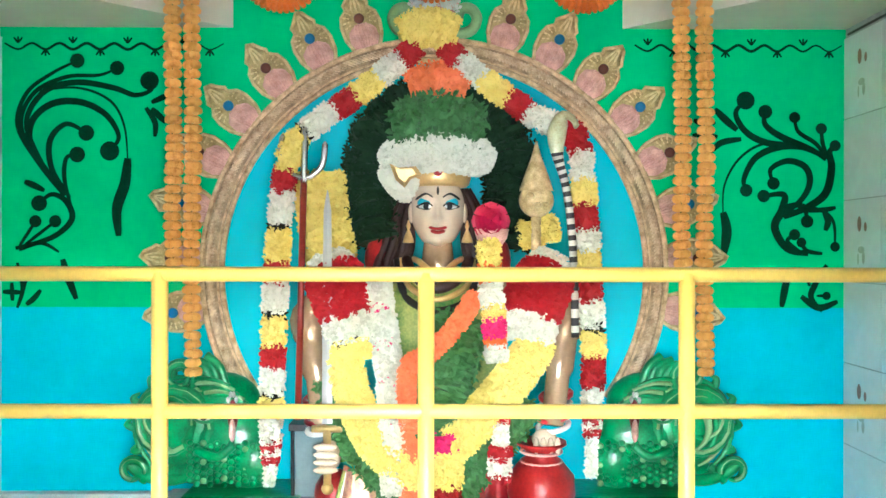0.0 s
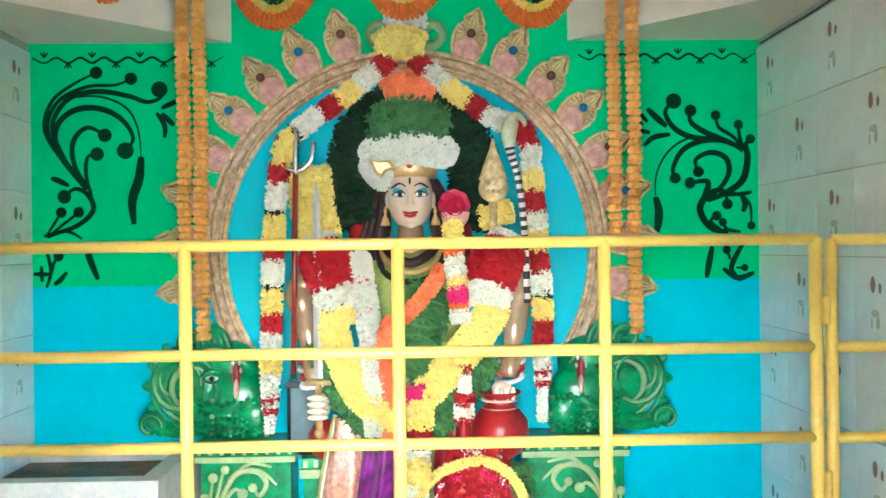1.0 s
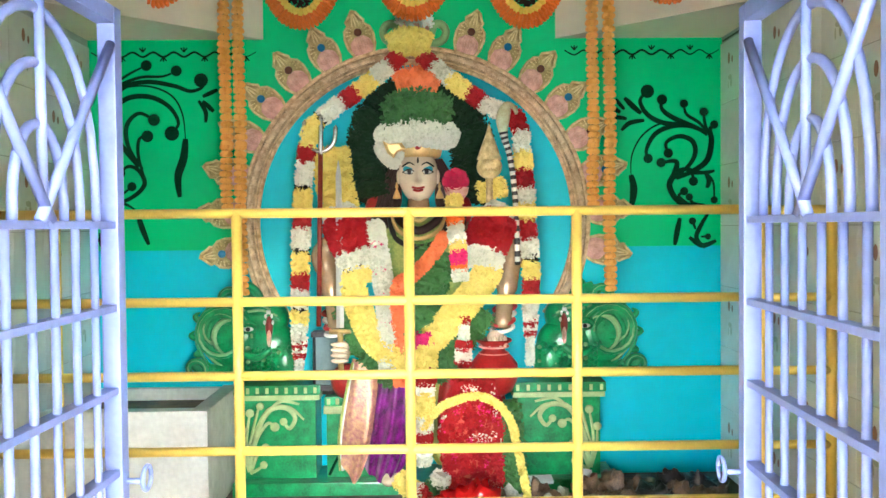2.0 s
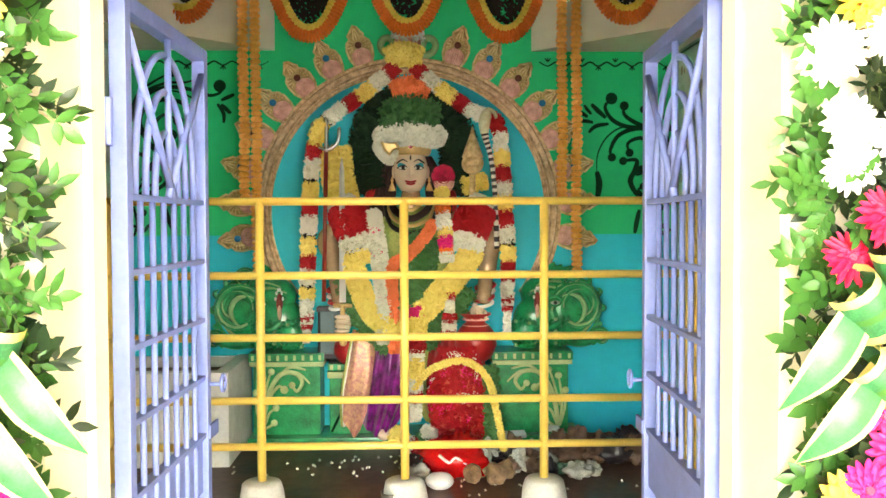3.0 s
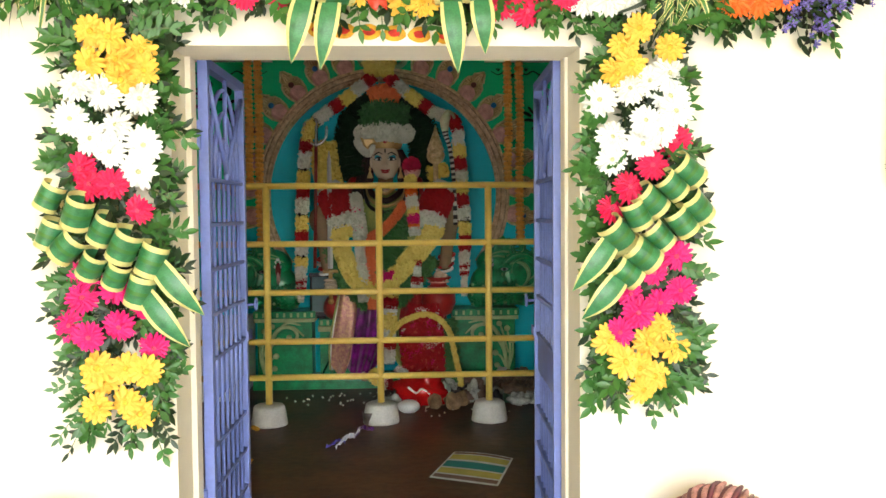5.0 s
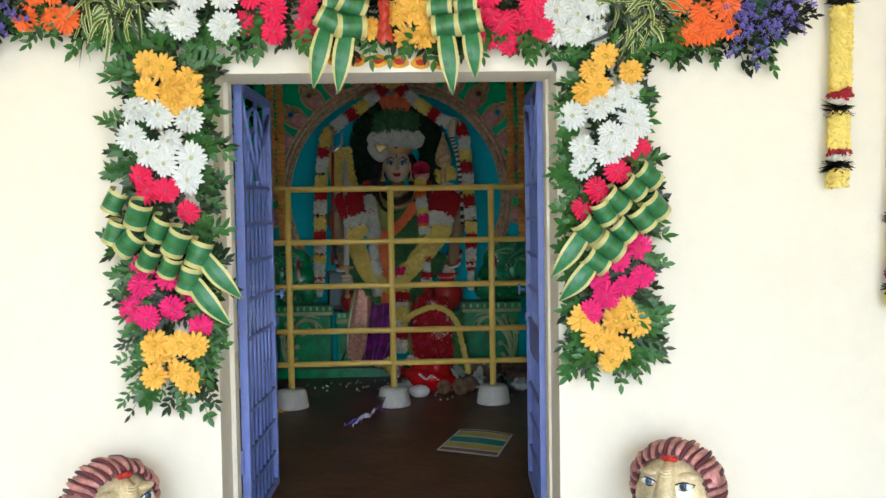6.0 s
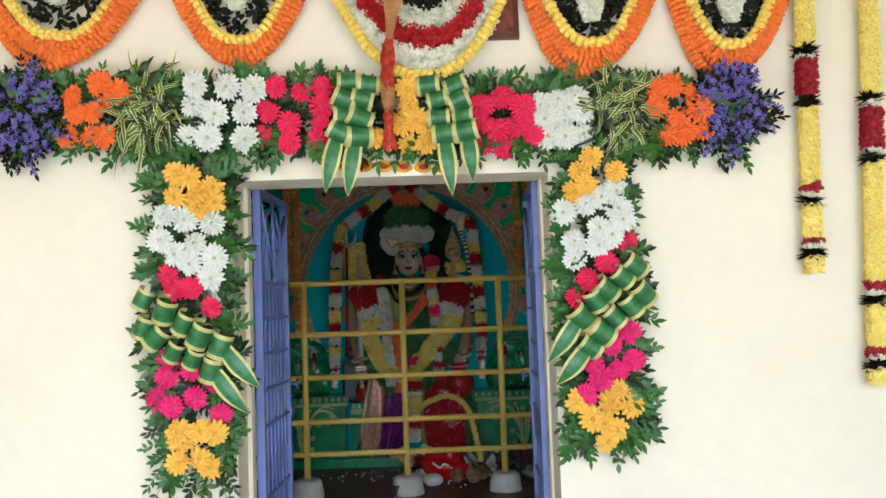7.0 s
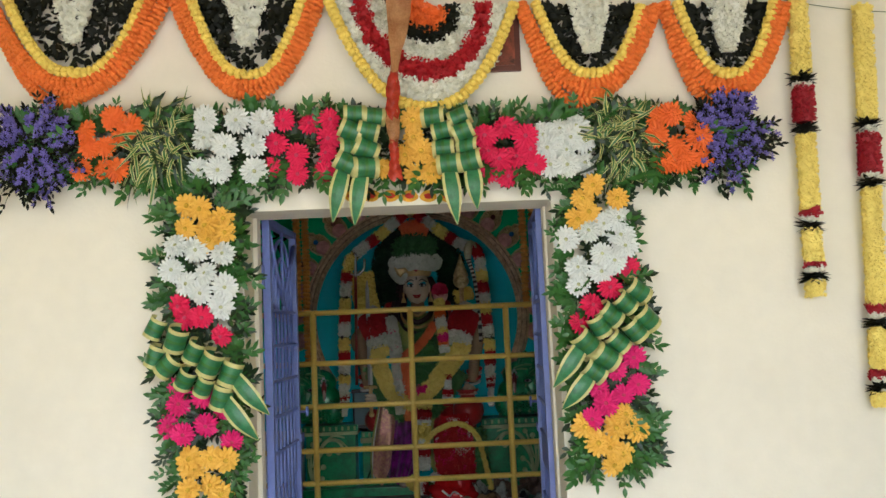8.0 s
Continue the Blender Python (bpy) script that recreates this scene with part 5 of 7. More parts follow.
for wall, x, sgn in (("wall_left", LEFT, -1), ("wall_right", RIGHT, 1)):
    parent = bpy.data.objects[wall]
    for row in range(7):
        for col in range(12):
            yy, zz = BACKY - 0.17 - TW * col, 0.05 + TH * (row + 0.5)
            if yy < WALL + 0.17:
                continue
            m = Matrix.Translation((x, yy, zz))
            if sgn < 0:
                m = m @ Euler((0, 0, math.pi)).to_matrix().to_4x4()
            part_of("tile", print_tile if (row + col) % 2 == 0 else plain_tile, parent, m)

# cable along the top of the tiles
bm = bmesh.new()
tube(bm, smooth_line([(RIGHT - 0.012, BACKY - 0.05 - 0.3 * k, 2.755 + 0.008 * math.sin(3 * k)) for k in range(12)], 4), 0.006, 6)
tagged(part("wall_cable", bm, BLACK, smooth=True), "thin black cable along the tile edge", "cable")

before_rope = set(scene.collection.objects)
# marigold ropes and swags inside
ROPE = material("rope_marigold", (0.90, 0.46, 0.11), 0.7, vary=0.2, scale=30, other=(0.66, 0.14, 0.02), bump=1.0, bump_scale=160, island=0.6)
rope_bead = rosette_mesh("rope_marigold", ROPE, 0.034, 0.032, 8)
for k, (x, low) in enumerate(((-1.128, 1.62), (-1.052, 1.18), (0.880, 1.62), (0.972, 1.18))):
    g = random.Random(40 + k)
    t = thing("marigold_rope", "rope of orange and yellow marigolds hanging beside the arch", "garland", "marigold ropes")
    for z0, z1 in ((3.1, 2.02), (2.0, low)):
        top = low if z1 == low else z1
        if z0 - top < 0.1:
            continue
        string(t, "marigold", [Vector((x + 0.006 * math.sin(z0 * 7), 3.70, z0)), Vector((x, 3.70, (z0 + top) / 2)), Vector((x + 0.01, 3.70, top))], rope_bead, 0.036, g)
    bm = bmesh.new()
    tube(bm, [(x, 3.70, 3.555), (x, 3.70, low + 0.05)], 0.003, 6)
    part("thread", bm, STEM, t)
for k, (x, low, y) in enumerate(((-0.745, 2.70, 3.98), (-0.10, 2.745, 3.98), (0.55, 2.70, 3.98), (1.24, 2.715, 3.50), (-1.5, 2.76, 3.72))):
    g = random.Random(60 + k)
    t = thing("inner_swag", "small orange and yellow marigold swag over dark leaves", "swag", "inner swags")
    for half, dz, key, dy in ((0.235, 0.0, "orange", 0.0), (0.20, 0.035, "orange", -0.012), (0.165, 0.07, "yellow", -0.02)):
        string(t, key + "_marigold", hang(x - half, low + 0.30, x + half, low + 0.30, low + 0.025 + dz, 20, y + dy, 2.4), ROSETTE[key], 0.0235 if key == "orange" else 0.028, g)
    s = Soup()
    for j in range(160):
        u = g.uniform(0.04, 0.96)
        px, zt, zl = inside_swag(x - 0.14, low + 0.30, x + 0.14, low + 0.30, low + 0.13, u)
        a = g.uniform(0, 6.28)
        leaflet(s, Vector((px, y + 0.01 + g.uniform(-0.02, 0.02), g.uniform(zl, zt))), Vector((math.cos(a), -0.2, math.sin(a))).normalized(), Vector((0, -1, 0)), 0.045, 0.012)
    tagged(part_of("dark_leaves", s.mesh("dark_leaves", [LEAF_DARK]), t), kind="stuff")
    bm = bmesh.new()
    for e in (-0.235, 0.235):
        tube(bm, [(x + e, y, low + 0.29), (x + e, y, 3.555)], 0.0025, 6)
    part("thread", bm, STEM, t)
settle(before_rope, 1.05, (0.09, 0.21, -0.036))
before_idol = set(scene.collection.objects)
# ---- the idol, one moulded statue ----
HAIR = material("dark_hair", (0.035, 0.012, 0.010), 0.5, vary=0.3, scale=20)
TEAL = material("teal_paint", (0.02, 0.42, 0.55), 0.4, vary=0.1)
LIP = material("lip_red", (0.50, 0.02, 0.03), 0.35)
SILK_P = material("purple_silk", (0.26, 0.008, 0.27), 0.24, vary=0.45, scale=16, sheen=0.4, bump=0.2)
SILK_G = material("gold_silk", (0.70, 0.46, 0.24), 0.35, metal=0.3, vary=0.3, scale=40, other=(0.45, 0.10, 0.20), bump=0.4, bump_scale=80)
SILK_GREEN = material("green_silk", (0.42, 0.42, 0.12), 0.35, vary=0.5, scale=11, other=(0.05, 0.20, 0.05), bump=0.2)
SILK_RED = material("red_silk", (0.42, 0.015, 0.02), 0.4, vary=0.3, scale=8, bump=0.2)
LIMB = material("limb_gold", (0.62, 0.44, 0.28), 0.24, metal=0.45, vary=0.12, scale=6)
IDOL = [SILVER, HAIR, GOLD, TEAL, LIP, SILK_P, SILK_G, SILK_GREEN, WHITE, BLACK, SILK_RED, LIMB]

bm = bmesh.new()
FX, FY, FZ = -0.085, 3.93, 1.862   # the middle of the head
# the head: an egg with brow, sockets, nose, cheeks, lips and chin drawn out of it
bell = lambda d, w: math.exp(-(d / w) ** 2)
made = bmesh.ops.create_uvsphere(bm, u_segments=84, v_segments=64, radius=1.0)
for v in made["verts"]:
    x, y, z = 0.114 * v.co.x, 0.118 * v.co.y, 0.168 * v.co.z
    x *= 1 - 0.20 * min(1.0, max(0.0, (-z - 0.035) / 0.13)) ** 1.3
    if y < 0:
        ax = abs(x)
        out = 0.036 * bell(x, 0.011 + 0.006 * bell(z + 0.035, 0.02)) * min(1.0, max(0.0, (0.055 - z) / 0.085)) * (1.0 if z > -0.036 else bell(z + 0.036, 0.010))
        out += 0.012 * bell(ax - 0.055, 0.028) * bell(z + 0.050, 0.034) - 0.011 * bell(ax - 0.046, 0.024) * bell(z - 0.020, 0.018)
        out += 0.006 * bell(z - 0.055, 0.018) * bell(ax - 0.03, 0.05) + 0.016 * bell(x, 0.030) * bell(z + 0.142, 0.022) - 0.006 * bell(x, 0.04) * bell(z + 0.112, 0.010)
        y -= out * min(1.0, -v.co.y * 2)
    v.co = Vector((FX + x, FY + y, FZ + z))
for s_ in (-1, 1):
    ball(bm, (FX + s_ * 0.046, FY - 0.090, FZ + 0.032), 0.041, 0.014, 0.025, mat=3, u=18, v=12, turn=Euler((0, radians(s_ * 6), radians(s_ * 16))).to_matrix().to_4x4())
    ball(bm, (FX + s_ * 0.047, FY - 0.095, FZ + 0.014), 0.032, 0.012, 0.014, mat=8, u=16, v=10, turn=Euler((0, 0, radians(s_ * 16))).to_matrix().to_4x4())
    ball(bm, (FX + s_ * 0.046, FY - 0.104, FZ + 0.015), 0.014, 0.006, 0.014, mat=9, u=12, v=8)
    tube(bm, smooth_line([(FX + s_ * 0.014, FY - 0.112, FZ + 0.046), (FX + s_ * 0.050, FY - 0.110, FZ + 0.066), (FX + s_ * 0.092, FY - 0.068, FZ + 0.044)], 5), [0.0035] * 5 + [0.005] * 5 + [0.002], 6, mat=9)
    tube(bm, smooth_line([(FX + s_ * 0.015, FY - 0.108, FZ + 0.010), (FX + s_ * 0.046, FY - 0.112, FZ + 0.029), (FX + s_ * 0.088, FY - 0.078, FZ + 0.014)], 5), [0.003] * 4 + [0.0045] * 4 + [0.003] * 3, 6, mat=9)
    tube(bm, smooth_line([(FX + s_ * 0.017, FY - 0.106, FZ + 0.009), (FX + s_ * 0.047, FY - 0.108, FZ + 0.001), (FX + s_ * 0.086, FY - 0.078, FZ + 0.012)], 5), 0.0022, 6, mat=9)
    # ears with hanging drops
    ball(bm, (FX + s_ * 0.112, FY - 0.01, FZ - 0.01), 0.014, 0.028, 0.042, mat=0)
    lathe(bm, [(0.003, 0.06), (0.010, 0.035), (0.005, 0.02), (0.012, 0.005), (0.021, -0.02), (0.024, -0.034), (0.004, -0.036)], (FX + s_ * 0.122, FY - 0.05, FZ - 0.10), 12, mat=2)
    # locks of hair falling behind the cheeks
    for k in range(8):
        o, w = 0.012 * k, 0.5 + 0.07 * k
        tube(bm, smooth_line([(FX + s_ * (0.085 + o * 0.5), FY + 0.03 - 0.006 * (k % 3), FZ + 0.09), (FX + s_ * (0.118 + o * 0.8), FY + 0.01 - 0.010 * (k % 3), FZ - 0.02), (FX + s_ * (0.115 + o * 1.2), FY - 0.012 * (k % 3), FZ - 0.13), (FX + s_ * (0.13 + o * 1.5), FY - 0.03 - 0.010 * (k % 2), FZ - 0.25), (FX + s_ * (0.11 + o * 1.4), FY - 0.05, FZ - 0.33)], 5), [0.016] * 6 + [0.021] * 6 + [0.019] * 6 + [0.012] * 3, 8, mat=1)
    # red cloth on the shoulders behind the hair
    ball(bm, (FX + s_ * 0.235, FY + 0.02, 1.655), 0.075, 0.06, 0.115, mat=10, u=16, v=10)
for z, w, r in ((-0.076, 0.040, 0.0062), (-0.091, 0.030, 0.0075)):
    tube(bm, smooth_line([(FX - w, FY - 0.099, FZ + z + 0.006), (FX - w * 0.4, FY - 0.117, FZ + z), (FX, FY - 0.118, FZ + z - 0.002), (FX + w * 0.4, FY - 0.117, FZ + z), (FX + w, FY - 0.099, FZ + z + 0.006)], 5), [0.002] * 2 + [r] * 17 + [0.002] * 2, 8, mat=4)
ball(bm, (FX, FY - 0.117, FZ + 0.078), 0.0055, 0.006, 0.018, mat=9, u=8, v=6)
tube(bm, [(FX, FY - 0.01, FZ - 0.12), (FX, FY + 0.0, FZ - 0.34)], [0.058, 0.085], 16, mat=11)
# necklaces over the blouse
for k, (w, low, r, m_) in enumerate(((0.10, 1.60, 0.013, 2), (0.13, 1.545, 0.024, 1), (0.155, 1.50, 0.012, 2), (0.17, 1.455, 0.016, 9))):
    tube(bm, smooth_line([(FX - w, FY - 0.06, 1.66), (FX - w * 0.75, FY - 0.13, low + 0.05), (FX, FY - 0.165 - 0.004 * k, low), (FX + w * 0.75, FY - 0.13, low + 0.05), (FX + w, FY - 0.06, 1.66)], 6), r, 8, mat=m_)
# crown: band, jewel, tall body
lathe(bm, [(0.130, 0.10), (0.142, 0.11), (0.150, 0.135), (0.155, 0.175), (0.150, 0.19), (0.15, 0.24), (0.15, 0.34), (0.12, 0.42), (0.06, 0.46), (0.02, 0.47)], (FX, FY, FZ), 28, mat=2, sx=0.92, sy=0.85)
ball(bm, (FX, FY - 0.132, FZ + 0.155), 0.018, 0.012, 0.02, mat=4)
# trunk and shoulders
lathe(bm, [(0.30, 0.55), (0.29, 0.75), (0.24, 0.95), (0.22, 1.08), (0.27, 1.25), (0.31, 1.40), (0.28, 1.52), (0.14, 1.60), (0.09, 1.63)], (FX, FY, 0), 28, mat=7, sy=0.55)
for s_, elbow, wrist in ((-1, (-0.600, 1.32), (-0.54, 0.99)), (1, (0.430, 1.34), (0.375, 1.00))):
    tube(bm, smooth_line([(FX + s_ * 0.26, FY - 0.02, 1.52), (elbow[0] - s_ * -0.01, FY - 0.05, 1.44), (elbow[0], FY - 0.09, elbow[1]), ((elbow[0] + wrist[0]) / 2, FY - 0.14, (elbow[1] + wrist[1]) / 2 + 0.02), (wrist[0], FY - 0.20, wrist[1])], 6), [0.080] * 6 + [0.070] * 6 + [0.060] * 6 + [0.048] * 6 + [0.040], 14, mat=11)
    for j in range(4):
        u = j / 3
        c = Vector((wrist[0] + (elbow[0] - wrist[0]) * 0.14 * j, FY - 0.205 + 0.03 * j, wrist[1] + 0.035 * j))
        ring = [c + Vector((0.062 * math.cos(radians(a)), 0.05 * math.sin(radians(a)), 0.018 * math.sin(radians(a + 40)))) for a in range(0, 361, 24)]
        tube(bm, ring, 0.011, 8, mat=4 if j % 2 else 8)
# the hand round the sword grip
HX, HY, HZ = -0.515, FY - 0.24, 0.885
ball(bm, (HX, HY + 0.02, HZ), 0.052, 0.045, 0.062, mat=0)
for j in range(4):
    ball(bm, (HX - 0.005, HY - 0.035, HZ + 0.045 - 0.03 * j), 0.05, 0.022, 0.015, mat=0, u=12, v=8)
# the other hand, holding the pot
ball(bm, (0.335, FY - 0.24, 0.955), 0.05, 0.04, 0.04, mat=0)
for j in range(4):
    ball(bm, (0.30 + 0.028 * j, FY - 0.28, 0.935), 0.013, 0.02, 0.035, mat=0, u=10, v=8)
# pleated silk over the legs
def pleats(x0, x1, z0, z1, y, swing, mat_a, mat_b, folds, belly):
    n, k_n, rows = 12, folds * 6, []
    for i in range(n + 1):
        v = i / n
        row = []
        for k in range(k_n + 1):
            u = k / k_n
            spread = 0.72 + 0.5 * math.sin(math.pi * min(1.0, 0.08 + 0.86 * v))
            x = (x0 + x1) / 2 + (u - 0.5) * (x1 - x0) * spread + swing * v * v
            yy = y - belly * math.sin(math.pi * u) * (0.6 + 0.4 * math.sin(math.pi * v)) + 0.030 * (0.4 + 0.6 * v) * math.sin(6.283 * folds * u + 5 * v + 1.3 * math.sin(4 * u + 3 * v))
            row.append(bm.verts.new((x, yy, z0 + (z1 - z0) * v + 0.02 * math.sin(6.283 * u) * v + 0.09 * v * v * (2 * u - 1) ** 2)))
        rows.append(row)
    for i in range(n):
        for k in range(k_n):
            f = bm.faces.new((rows[i][k], rows[i][k + 1], rows[i + 1][k + 1], rows[i + 1][k]))
            f.material_index = mat_b if (k // 6) % 3 == 0 else mat_a
            f.smooth = True
pleats(-0.36, -0.04, 0.92, 0.15, FY - 0.13, -0.10, 5, 5, 5, 0.16)
pleats(-0.47, -0.31, 0.84, 0.17, FY - 0.20, -0.07, 6, 6, 2, 0.09)
for dx, m_ in ((0.0, 7), (0.014, 8)):
    tube(bm, smooth_line([(-0.455 + dx, FY - 0.205, 0.82), (-0.50 + dx, FY - 0.215, 0.62), (-0.535 + dx, FY - 0.215, 0.40), (-0.53 + dx, FY - 0.21, 0.22)], 5), 0.008, 6, mat=m_)
pleats(-0.05, 0.36, 0.80, 0.14, FY - 0.12, 0.02, 10, 7, 5, 0.14)
# feet on the plinth
for x in (-0.26, 0.16):
    ball(bm, (x, FY - 0.16, 0.165), 0.055, 0.11, 0.045, mat=0)
# curl of cloth at the hip
ball(bm, (-0.50, FY - 0.10, 0.70), 0.09, 0.10, 0.10, mat=10)
bmesh.ops.recalc_face_normals(bm, faces=bm.faces)
tagged(part("idol_statue", bm, IDOL, smooth=True), "silver-faced painted idol statue dressed in green and purple silk", "statue")


# ---- what the idol holds ----
sword = thing("sword", "upright steel sword with a gold guard in the statue's grip", "sword")
bm = bmesh.new()
for y in (0,):
    rows = []
    for z, w in ((1.02, 0.021), (1.5, 0.019), (1.85, 0.015), (1.93, 0.002)):
        rows.append([bm.verts.new((HX + dx * w, HY - 0.03 + dy, z)) for dx, dy in ((-1, 0), (0, -0.007), (1, 0), (0, 0.007))])
    for a, b in zip(rows, rows[1:]):
        for k in range(4):
            bm.faces.new((a[k], a[(k + 1) % 4], b[(k + 1) % 4], b[k]))
part("blade", bm, material("pale_steel", (0.62, 0.62, 0.62), 0.42, metal=0.5, vary=0.06), sword)
bm = bmesh.new()
tube(bm, [(HX - 0.06, HY - 0.03, 1.0), (HX + 0.06, HY - 0.03, 1.0)], 0.014, 10)
part("guard", bm, GOLD, sword, smooth=True)
bm = bmesh.new()
tube(bm, [(HX, HY - 0.03, 1.0), (HX, HY - 0.02, 0.78)], 0.016, 10)
ball(bm, (HX, HY - 0.02, 0.765), 0.024)
part("grip", bm, GOLD, sword, smooth=True)

trident = thing("trident", "red-shafted trident with curved steel prongs leaning by the statue", "trident")
TX, TY = -0.63, 3.74
bm = bmesh.new()
tube(bm, [(TX - 0.012, TY, 1.02), (TX + 0.01, TY, 1.98)], 0.0135, 10)
part("shaft", bm, material("shaft_red", (0.30, 0.03, 0.02), 0.35, vary=0.25), trident, smooth=True)
for pts, radii in (([(TX + 0.008, TY, 1.985), (TX - 0.035, TY, 2.0), (TX - 0.078, TY, 2.06), (TX - 0.075, TY, 2.16)], [0.012] * 15 + [0.004]), ([(TX + 0.012, TY, 1.985), (TX + 0.045, TY, 1.995), (TX + 0.085, TY, 2.04), (TX + 0.095, TY, 2.13)], [0.012] * 15 + [0.004]), ([(TX + 0.01, TY, 1.965), (TX + 0.011, TY, 2.04), (TX + 0.013, TY, 2.12), (TX + 0.014, TY, 2.19)], [0.014] * 15 + [0.003])):
    bm = bmesh.new()
    tube(bm, smooth_line(pts, 5), radii, 8)
    part("prong", bm, STEEL, trident, smooth=True)

mace = thing("cobra_staff", "gold club with a striped cobra coiled up beside it", "staff")
bm = bmesh.new()
ball(bm, (0.315, 3.80, 1.90), 0.072, 0.06, 0.07, u=16, v=12)
lathe(bm, [(0.07, 1.96), (0.05, 2.02), (0.02, 2.10), (0.004, 2.16)], (0.315, 3.80, -0.02), 16)
tube(bm, [(0.315, 3.80, 1.86), (0.315, 3.80, 1.5)], 0.02, 10)
for k in range(5):
    ball(bm, (0.285 + 0.03 * (k % 3), 3.742, 1.88 + 0.04 * (k // 3)), 0.014, 0.010, 0.012, u=8, v=6)
part("club", bm, PALEGOLD, mace, smooth=True)
bm = bmesh.new()
snake = smooth_line([(0.465, 3.74, 1.35), (0.458, 3.73, 1.60), (0.446, 3.72, 1.78), (0.422, 3.71, 1.95), (0.388, 3.70, 2.07), (0.385, 3.70, 2.16), (0.408, 3.69, 2.225), (0.440, 3.67, 2.215), (0.455, 3.65, 2.18)], 8)
n = len(snake)
wide = lambda i: 0.016 + 0.022 * math.exp(-((i / n - 0.62) / 0.12) ** 2)
tube(bm, snake, [wide(i) for i in range(n)], 10, flat=0.6)
for k, f in enumerate(bm.faces):
    f.material_index = (k // 10) % 2 if k < 330 else 2
part("cobra", bm, [BLACK, material("snake_cream", (0.74, 0.72, 0.62), 0.4, vary=0.2), material("snake_hood", (0.50, 0.56, 0.36), 0.35, vary=0.3, scale=18, other=(0.30, 0.24, 0.08))], mace, smooth=True)

lotus = thing("rose_wand", "red rose on a gold cup held up beside the face", "flower")
bm = bmesh.new()
lathe(bm, [(0.015, 1.64), (0.03, 1.70), (0.06, 1.745), (0.068, 1.78)], (0.125, 3.66, 0), 18)
part("cup", bm, PINKGOLD, lotus, smooth=True)
s, g = Soup(), random.Random(9)
for ring, (r, tilt, count) in enumerate(((0.002, 1.5, 4), (0.014, 1.2, 5), (0.028, 0.9, 6), (0.045, 0.6, 7), (0.06, 0.3, 8))):
    for k in range(count):
        a = 6.283 * (k + 0.5 * ring) / count
        c = Vector((0.12 + r * math.cos(a) * 0.8, 3.64 - 0.05 + 0.012 * ring, 1.81 + r * math.sin(a) * 0.8))
        out = Vector((math.cos(a), 0, math.sin(a)))
        side = Vector((-math.sin(a), 0, math.cos(a))) * 0.026
        s.grid([[c - side * 0.7, c + Vector((0, -0.012, 0)), c + side * 0.7], [c - side + out * 0.02 + Vector((0, -0.02 * tilt, 0)), c + out * 0.028 + Vector((0, -0.024 * tilt, 0)), c + side + out * 0.02 + Vector((0, -0.02 * tilt, 0))]])
part_of("rose", s.mesh("rose", [material("rose_pink", (0.60, 0.005, 0.07), 0.5, vary=0.2)]), lotus)

pot = thing("water_pot", "red lacquered pot with a flared rim on the statue's lap", "pot")
bm = bmesh.new()
lathe(bm, [(0.03, 0.62), (0.10, 0.66), (0.135, 0.74), (0.13, 0.81), (0.085, 0.865), (0.062, 0.885), (0.065, 0.91), (0.10, 0.935), (0.098, 0.945), (0.055, 0.915), (0.05, 0.89)], (0.325, 3.70, 0), 28)
part("body", bm, RED, pot, smooth=True)
bm = bmesh.new()
for z in (0.865, 0.905):
    tube(bm, [(0.325 + 0.08 * math.cos(radians(a)), 3.70 + 0.08 * math.sin(radians(a)), z) for a in range(0, 361, 20)], 0.006, 6)
part("neck_rings", bm, PINKGOLD, pot, smooth=True)

# ---- garlands on the idol ----
MAT_OF = {"yellow": MUM_YELLOW, "red": P_RED2, "white": P_JASMINE, "black": LEAF_DARK, "green": None, "orange": P_ORANGE, "magenta": P_MAGENTA}
HERB = material("herb_green", (0.045, 0.155, 0.040), 0.6, vary=0.3, scale=30, other=(0.006, 0.028, 0.008), island=0.6, bump=0.6, bump_scale=90)
HERB_DARK = material("dark_herb", (0.010, 0.030, 0.013), 0.75, vary=0.3, scale=30, other=(0.003, 0.010, 0.004), island=0.6, specular=0.15)
SALMON = material("salmon_petals", (0.82, 0.20, 0.07), 0.6, vary=0.15, scale=25, other=(0.58, 0.11, 0.04), island=0.5)
MAT_OF["green"], MAT_OF["herb"], MAT_OF["salmon"] = HERB, HERB_DARK, SALMON


